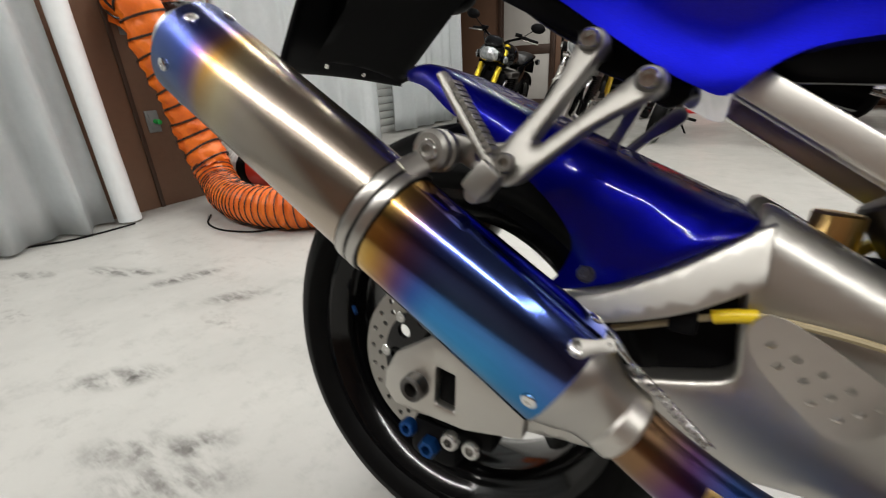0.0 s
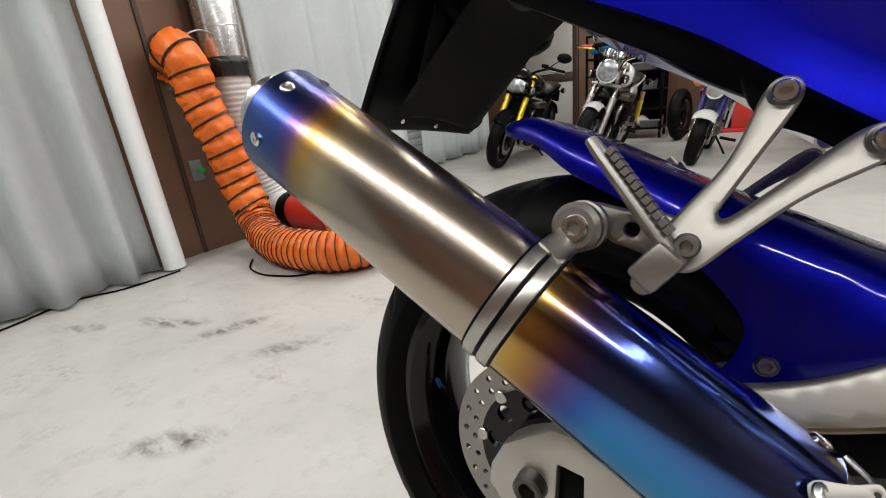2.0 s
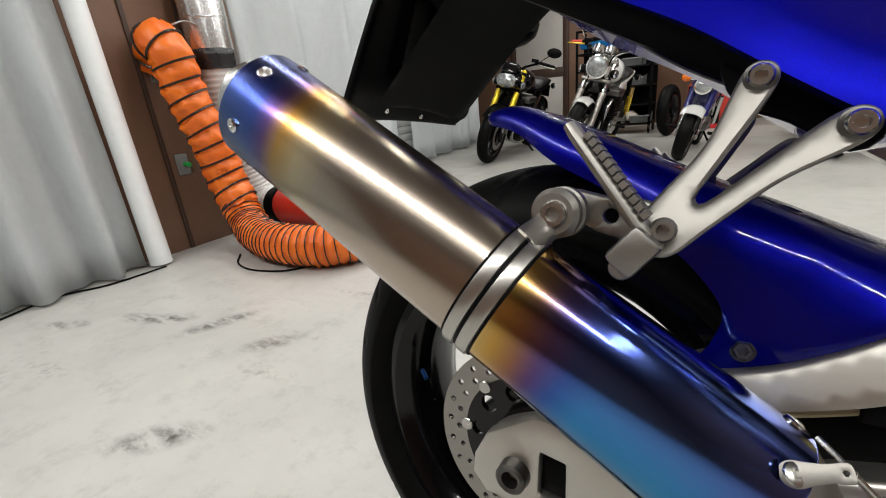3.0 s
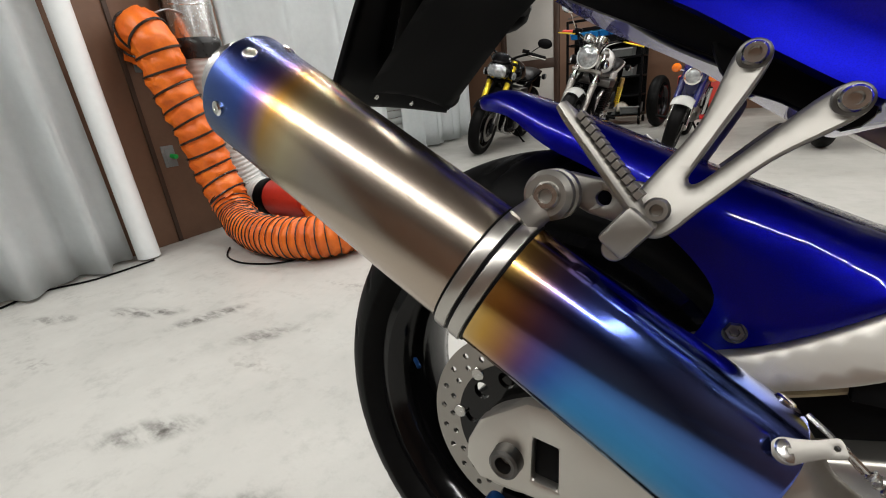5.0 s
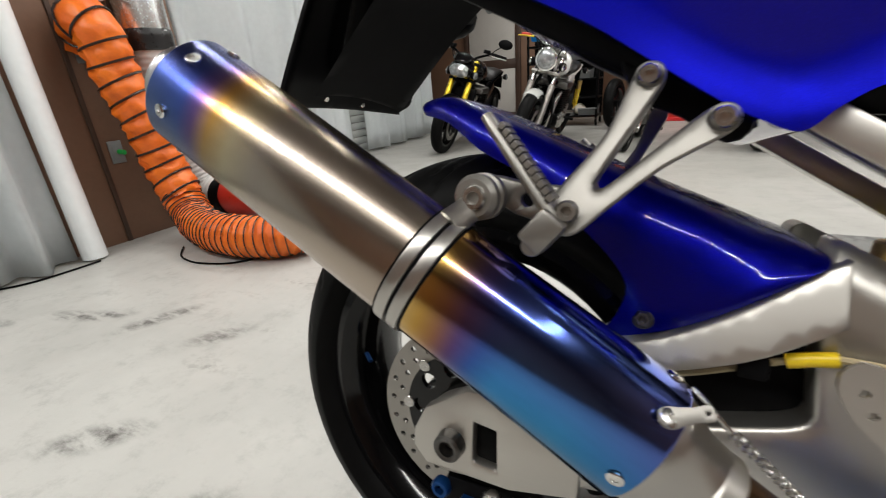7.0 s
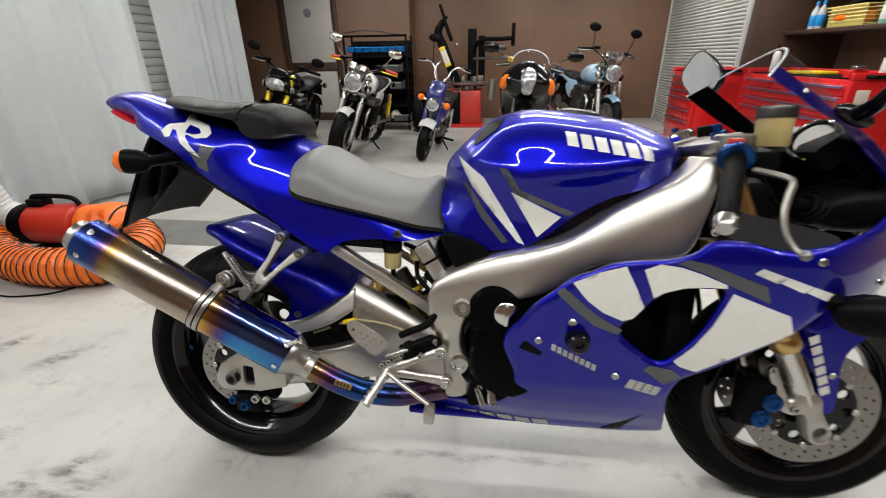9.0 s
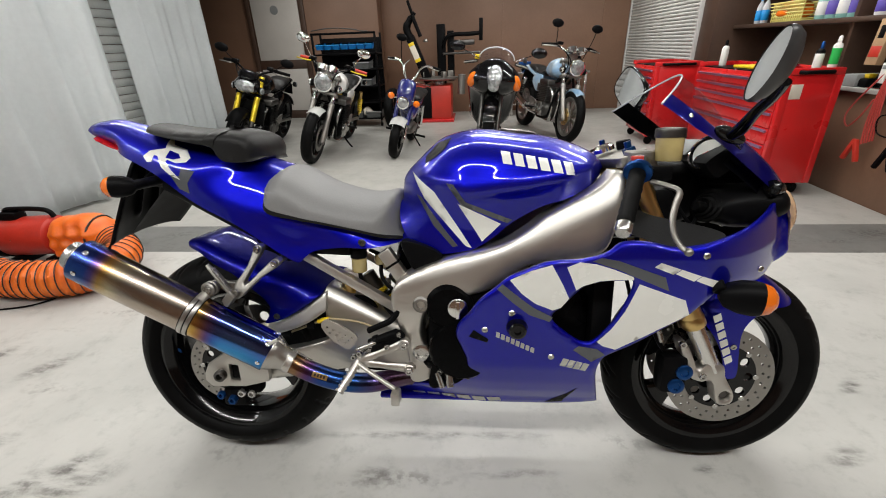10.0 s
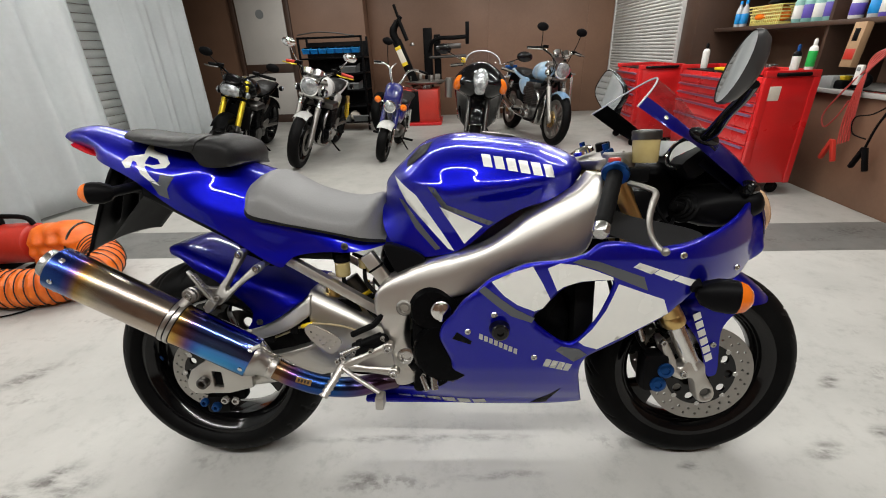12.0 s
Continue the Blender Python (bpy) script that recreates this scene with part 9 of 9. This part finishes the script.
def tool_chest(m, w, d, h, label, cols=1):
    """A red roll cabinet: drawers face -x of its pose, width along y."""
    t = thing("tool_chest", label, "tool chest", m, "red tool chests")
    part("body", box(B(), 0.02, d, 0, w, 0.1, h, 0.006), RED_PAINT, t)
    part("corner_post", box(B(), d - 0.045, d + 0.002, -0.006, 0.03, 0.1, h, 0.004), RED_PAINT, t)
    part("corner_post", box(B(), 0.0, 0.05, -0.006, 0.03, 0.1, h, 0.004), RED_PAINT, t)
    part("top_mat", box(B(), 0.04, d - 0.03, 0.03, w - 0.03, h, h + 0.01, 0.002), BLACK, t)
    for x0, x1, y0, y1 in ((0.0, d, -0.006, 0.03), (0.0, d, w - 0.03, w), (d - 0.03, d, 0.03, w - 0.03)):
        part("rim", box(B(), x0, x1, y0, y1, h, h + 0.045, 0.005), RED_PAINT, t)
    hs = [0.075, 0.075, 0.075, 0.12, 0.12, 0.16]
    z = h - 0.03
    for k in hs:
        if z - k < 0.12:
            break
        for c in range(cols):
            y0, y1 = 0.035 + c * (w - 0.06) / cols, 0.025 + (c + 1) * (w - 0.06) / cols
            dr = part("drawer", box(B(), -0.004, 0.03, y0, y1, z - k + 0.006, z, 0.004), RED_PAINT, t)
            part("pull", box(B(), -0.024, 0.0, y0 + 0.01, y1 - 0.01, z - 0.026, z - 0.006, 0.006), VIOLET_STEEL, dr)
        z -= k
    part("lock", rod(B(), (-0.001, w / 2, h + 0.01), (-0.008, w / 2, h + 0.01), 0.01, 12), CHROME, t)
    for x in (0.07, d - 0.07):
        for y in (0.07, w - 0.07):
            part("castor", rod(rod(B(), (x, y - 0.015, 0.045), (x, y + 0.015, 0.045), 0.045, 16), (x, y, 0.05), (x, y, 0.1), 0.02, 8), RUBBER, t)
    part("push_handle", tube(B(), [(0.08, -0.006, h + 0.02), (0.1, -0.04, h + 0.02), (d - 0.1, -0.04, h + 0.02), (d - 0.08, -0.006, h + 0.02)], 0.014, 10), BLACK, t)
    return t


near_chest = tool_chest(pose(2.92, 2.43, 0), 1.32, 0.38, 0.88, "wide red roll-around tool chest with narrow drawers", 1)
part("side_label", box(B(), 0.03, 0.13, -0.004, -0.001, 0.72, 0.82, 0.001), PAPER, near_chest, "cream paper label")
tool_chest(pose(2.72, 4.32, 0), 0.75, 0.5, 0.86, "red roll-around tool chest beside the shutter", 1)
tagged(part("cloth", box(B(), 3.0, 3.2, 3.0, 3.3, 0.892, 0.915, 0.008), YELLOW), "folded yellow cloth on the red chest", "cloth")
t = thing("pliers", "red and silver tool lying on the red chest", "tool", pose(2.95, 2.52, 0.89))
part("body", box(B(), 0, 0.12, 0, 0.06, 0, 0.05, 0.01), RED_PAINT, t)
part("head", box(B(), 0.03, 0.09, -0.01, 0.05, 0.05, 0.075, 0.006), STEEL, t)


def spray_can(x, y, z, h, r, body, label_mat, cap, label):
    t = thing("spray_can", label, "spray can", pose(x, y, z), "spray cans on the chest")
    part("can", lathe(B(), [(r * 0.9, 0), (r, 0.008), (r, h * 0.68), (r * 0.8, h * 0.74), (r * 0.4, h * 0.78)], None, 20), body, t)
    part("wrapper", lathe(B(), [(r + 0.0005, h * 0.1), (r + 0.001, h * 0.11), (r + 0.001, h * 0.6), (r + 0.0005, h * 0.61)], None, 20, False), label_mat, t)
    part("cap", lathe(B(), [(r * 0.45, h * 0.77), (r * 0.45, h * 0.95), (r * 0.2, h)], None, 14), cap, t)
    return t


spray_can(3.18, 2.55, 0.89, 0.2, 0.027, BLACK, WHITE_PLASTIC, BLUE_ANOD, "white spray can with a blue cap")
spray_can(3.22, 2.46, 0.925, 0.2, 0.027, WHITE_PLASTIC, GREEN, WHITE_PLASTIC, "green and white spray can")
spray_can(3.1, 3.68, 0.89, 0.22, 0.03, WHITE_PLASTIC, WHITE_PLASTIC, BLACK, "white spray can with a black cap")

# shelves over the worktop
shelf = thing("wall_shelf", "dark brown wooden shelf above the worktop", "shelf", pose(3.6, 0, 0))
part("board", box(B(), -0.04, 0.54, 0.5, 4.54, 1.21, 1.245, 0.004), BROWN_DARK, shelf)
for y in (0.52, 2.9):
    part("upright", box(B(), 0.0, 0.5, y, y + 0.035, 0.777, 2.3, 0.004), BROWN_DARK, shelf)
part("board", box(B(), 0.0, 0.54, 0.5, 4.54, 1.75, 1.785, 0.004), BROWN_DARK, shelf)


def bottle(x, y, z, h, w, body, lab, label, group="bottles on the shelf"):
    t = thing("bottle", label, "bottle", pose(x, y, z), group)
    part("body", lathe(B(), [(w * 0.9, 0), (w, 0.01), (w, h * 0.6), (w * 0.7, h * 0.75), (w * 0.35, h * 0.84), (w * 0.35, h * 0.9)], None, 18, True, 1, 0.75), body, t)
    part("cap", lathe(B(), [(w * 0.42, h * 0.88), (w * 0.42, h), (w * 0.2, h + 0.005)], None, 14), lab, t)
    part("wrapper", lathe(B(), [(w + 0.0005, h * 0.12), (w + 0.002, h * 0.13), (w + 0.002, h * 0.5), (w + 0.0005, h * 0.51)], None, 18, False, 1, 0.75), lab, t)
    return t


rnd = random.Random(11)
y = 4.28
kinds = [(CLEAR_PLASTIC, BLUE_BIN, "pale blue bottle"), (WHITE_PLASTIC, PURPLE, "white bottle with a violet label"), (TEAL, WHITE_PLASTIC, "teal bottle with a white label"), (PURPLE, WHITE_PLASTIC, "violet bottle")]
for _ in range(2):
    bottle(3.66, y, 1.245, 0.24, 0.035, CLEAR_PLASTIC, BLUE_BIN, "tall pale blue bottle on the shelf")
    y -= 0.1
for k in range(4):
    bottle(3.66, 3.37 - k * 0.12, 1.245, 0.26, 0.052, TEAL, PURPLE if k % 2 else WHITE_PLASTIC, "pale teal bottle with a violet and white label")
for k in range(7):
    b_, l_, n_ = kinds[(k * 3 + 1) % 4]
    bottle(3.66 + 0.03 * (k % 2), 2.76 - k * 0.13, 1.245, 0.2 + 0.02 * (k % 3), 0.05, b_, l_, n_ + " on the shelf")
basket = thing("basket", "yellow plastic basket on the shelf", "basket", pose(3.62, 3.55, 1.245))
bm = B()
for k in range(6):
    z = 0.02 + 0.028 * k
    e = 0.006 * k
    tube(bm, [(0 - e, 0 - e, z), (0.26 + e, 0 - e, z), (0.26 + e, 0.42 + e, z), (0 - e, 0.42 + e, z)], 0.006, 6, True)
part("weave", bm, YELLOW_BASKET, basket)
for k in range(16):
    yy = 0.42 * k / 15
    part("slat", box(B(), -0.012, -0.004, yy - 0.006, yy + 0.006, 0.0, 0.165, 0.002), YELLOW_BASKET, basket)
part("floor", box(B(), 0, 0.26, 0, 0.42, 0.0, 0.01, 0.002), YELLOW_BASKET, basket)
tagged(part("rag", Puff([(3.6, 1.3), (3.64, 1.4), (3.72, 1.43), (3.82, 1.4), (3.86, 1.3), (3.74, 1.26)], lambda x, z: 0.12 + 0.02 * np.sin(60 * x), 0.06, step=0.02).build(B(), 3.84), ORANGE_LENS, sharp=80), "orange rag heap on the shelf", "rag")
tagged(part("cap", Puff([(3.62, 1.42), (3.66, 1.47), (3.75, 1.48), (3.82, 1.43), (3.72, 1.41)], 0.1, 0.04, step=0.02).build(B(), 3.72), BLACK, sharp=80), "dark glove lying on the basket", "glove")

# worktop clutter
t = thing("box_carton", "narrow brown carton hanging from the shelf edge", "carton", pose(3.5, 2.46, 0.93, 0, 4, 0))
part("body", box(B(), 0, 0.05, 0, 0.1, 0, 0.29, 0.002), CARDBOARD, t)
part("red_print", box(B(), -0.002, 0.0, 0.008, 0.092, 0.05, 0.12, 0.0005), RED_DIM, t)
part("window", box(B(), -0.002, 0.0, 0.03, 0.075, 0.17, 0.25, 0.0005), BLACK, t)
cab = thing("jumper_cables", "red and black jumper cables hanging over the worktop edge", "cable")
for k in range(5):
    o = 0.02 * k
    pts = [(3.47, 2.3 - o, 0.42 + 0.01 * k), (3.47, 2.32 - o, 0.6), (3.48, 2.3 - 0.3 * o, 0.86), (3.52, 2.22 + o, 1.02), (3.55, 2.12 - o, 1.13), (3.56, 2.05 + 0.5 * o, 1.3)]
    part("red_lead", tube(B(), curve_points(pts, 6), 0.006, 6), RED_CABLE, cab)
part("red_lead", tube(B(), curve_points([(3.52, 2.22, 1.02), (3.49, 2.36, 0.86), (3.46, 2.5, 0.62), (3.46, 2.46, 0.52), (3.46, 2.38, 0.6), (3.47, 2.33, 0.72)], 6), 0.006, 6), RED_CABLE, cab)
part("cable_bundle", blob(B(), (3.53, 2.16, 1.07), (0.025, 0.09, 0.03), 14, 8, pose(0, 0, 0, -28, 0, 0)), RED_CABLE, cab)
for y0, m_ in ((2.34, RED_DIM), (2.06, BLACK)):
    for s in (-1, 1):
        part("clamp_jaw", box(B(), -0.015, 0.015, -0.014, 0.014, -0.11, 0.05, 0.006, Matrix.Translation((3.46, y0 + s * 0.02, 0.4)) @ pose(0, 0, 0, s * 22, 0, 0)), m_, cab)
part("black_lead", tube(B(), curve_points([(3.46, 2.06, 0.44), (3.47, 2.04, 0.6), (3.5, 1.98, 0.8), (3.52, 1.9, 0.9)], 6), 0.008, 6), BLACK, cab)
part("black_lead", tube(B(), curve_points([(3.46, 2.08, 0.5), (3.46, 2.2, 0.52), (3.46, 2.22, 0.62), (3.47, 2.1, 0.66), (3.49, 1.98, 0.76)], 6), 0.005, 6), BLACK, cab)
t = thing("power_sander", "black power tool with a yellow battery on the worktop", "tool", pose(3.6, 2.58, 0.775))
part("body", blob(box(B(), -0.06, 0.06, -0.05, 0.05, 0, 0.06, 0.015), (0.03, -0.1, 0.06), (0.05, 0.08, 0.055)), BLACK, t)
part("battery", box(B(), -0.03, 0.03, -0.02, 0.03, 0.06, 0.09, 0.006), YELLOW, t)
tagged(part("grey_tray", box(B(), 3.52, 3.75, 2.6, 2.72, 0.775, 0.86, 0.006, None), GREY_BIN), "grey tray on the worktop", "tray")
t = thing("handset", "white handset hanging by the cables", "handset", pose(3.5, 2.36, 0.82, 0, 0, 0))
part("case", box(B(), -0.012, 0.012, -0.025, 0.025, 0, 0.13, 0.006), WHITE_PLASTIC, t)
part("dial_face", lathe(B(), [(0.033, 0.0085), (0.033, 0.0105), (0.0, 0.0105)], dm, 32), SILVER_DECAL, dash, "silver dial face")
part("dial_needle", box(B(), -0.001, 0.001, -0.004, 0.026, 0.011, 0.0122, 0.0004, dm @ pose(0, 0, 0, 0, 0, 130)), RED_DIM, dash)
part("display", box(B(), -0.015, -0.012, -0.015, 0.015, 0.09, 0.115, 0.001), GREY_BIN, t)
tagged(part("steel_ruler", box(B(), 3.52, 3.58, 2.1, 2.5, 0.777, 0.785, 0.001), POLISHED), "bright steel strip on the worktop", "strip")
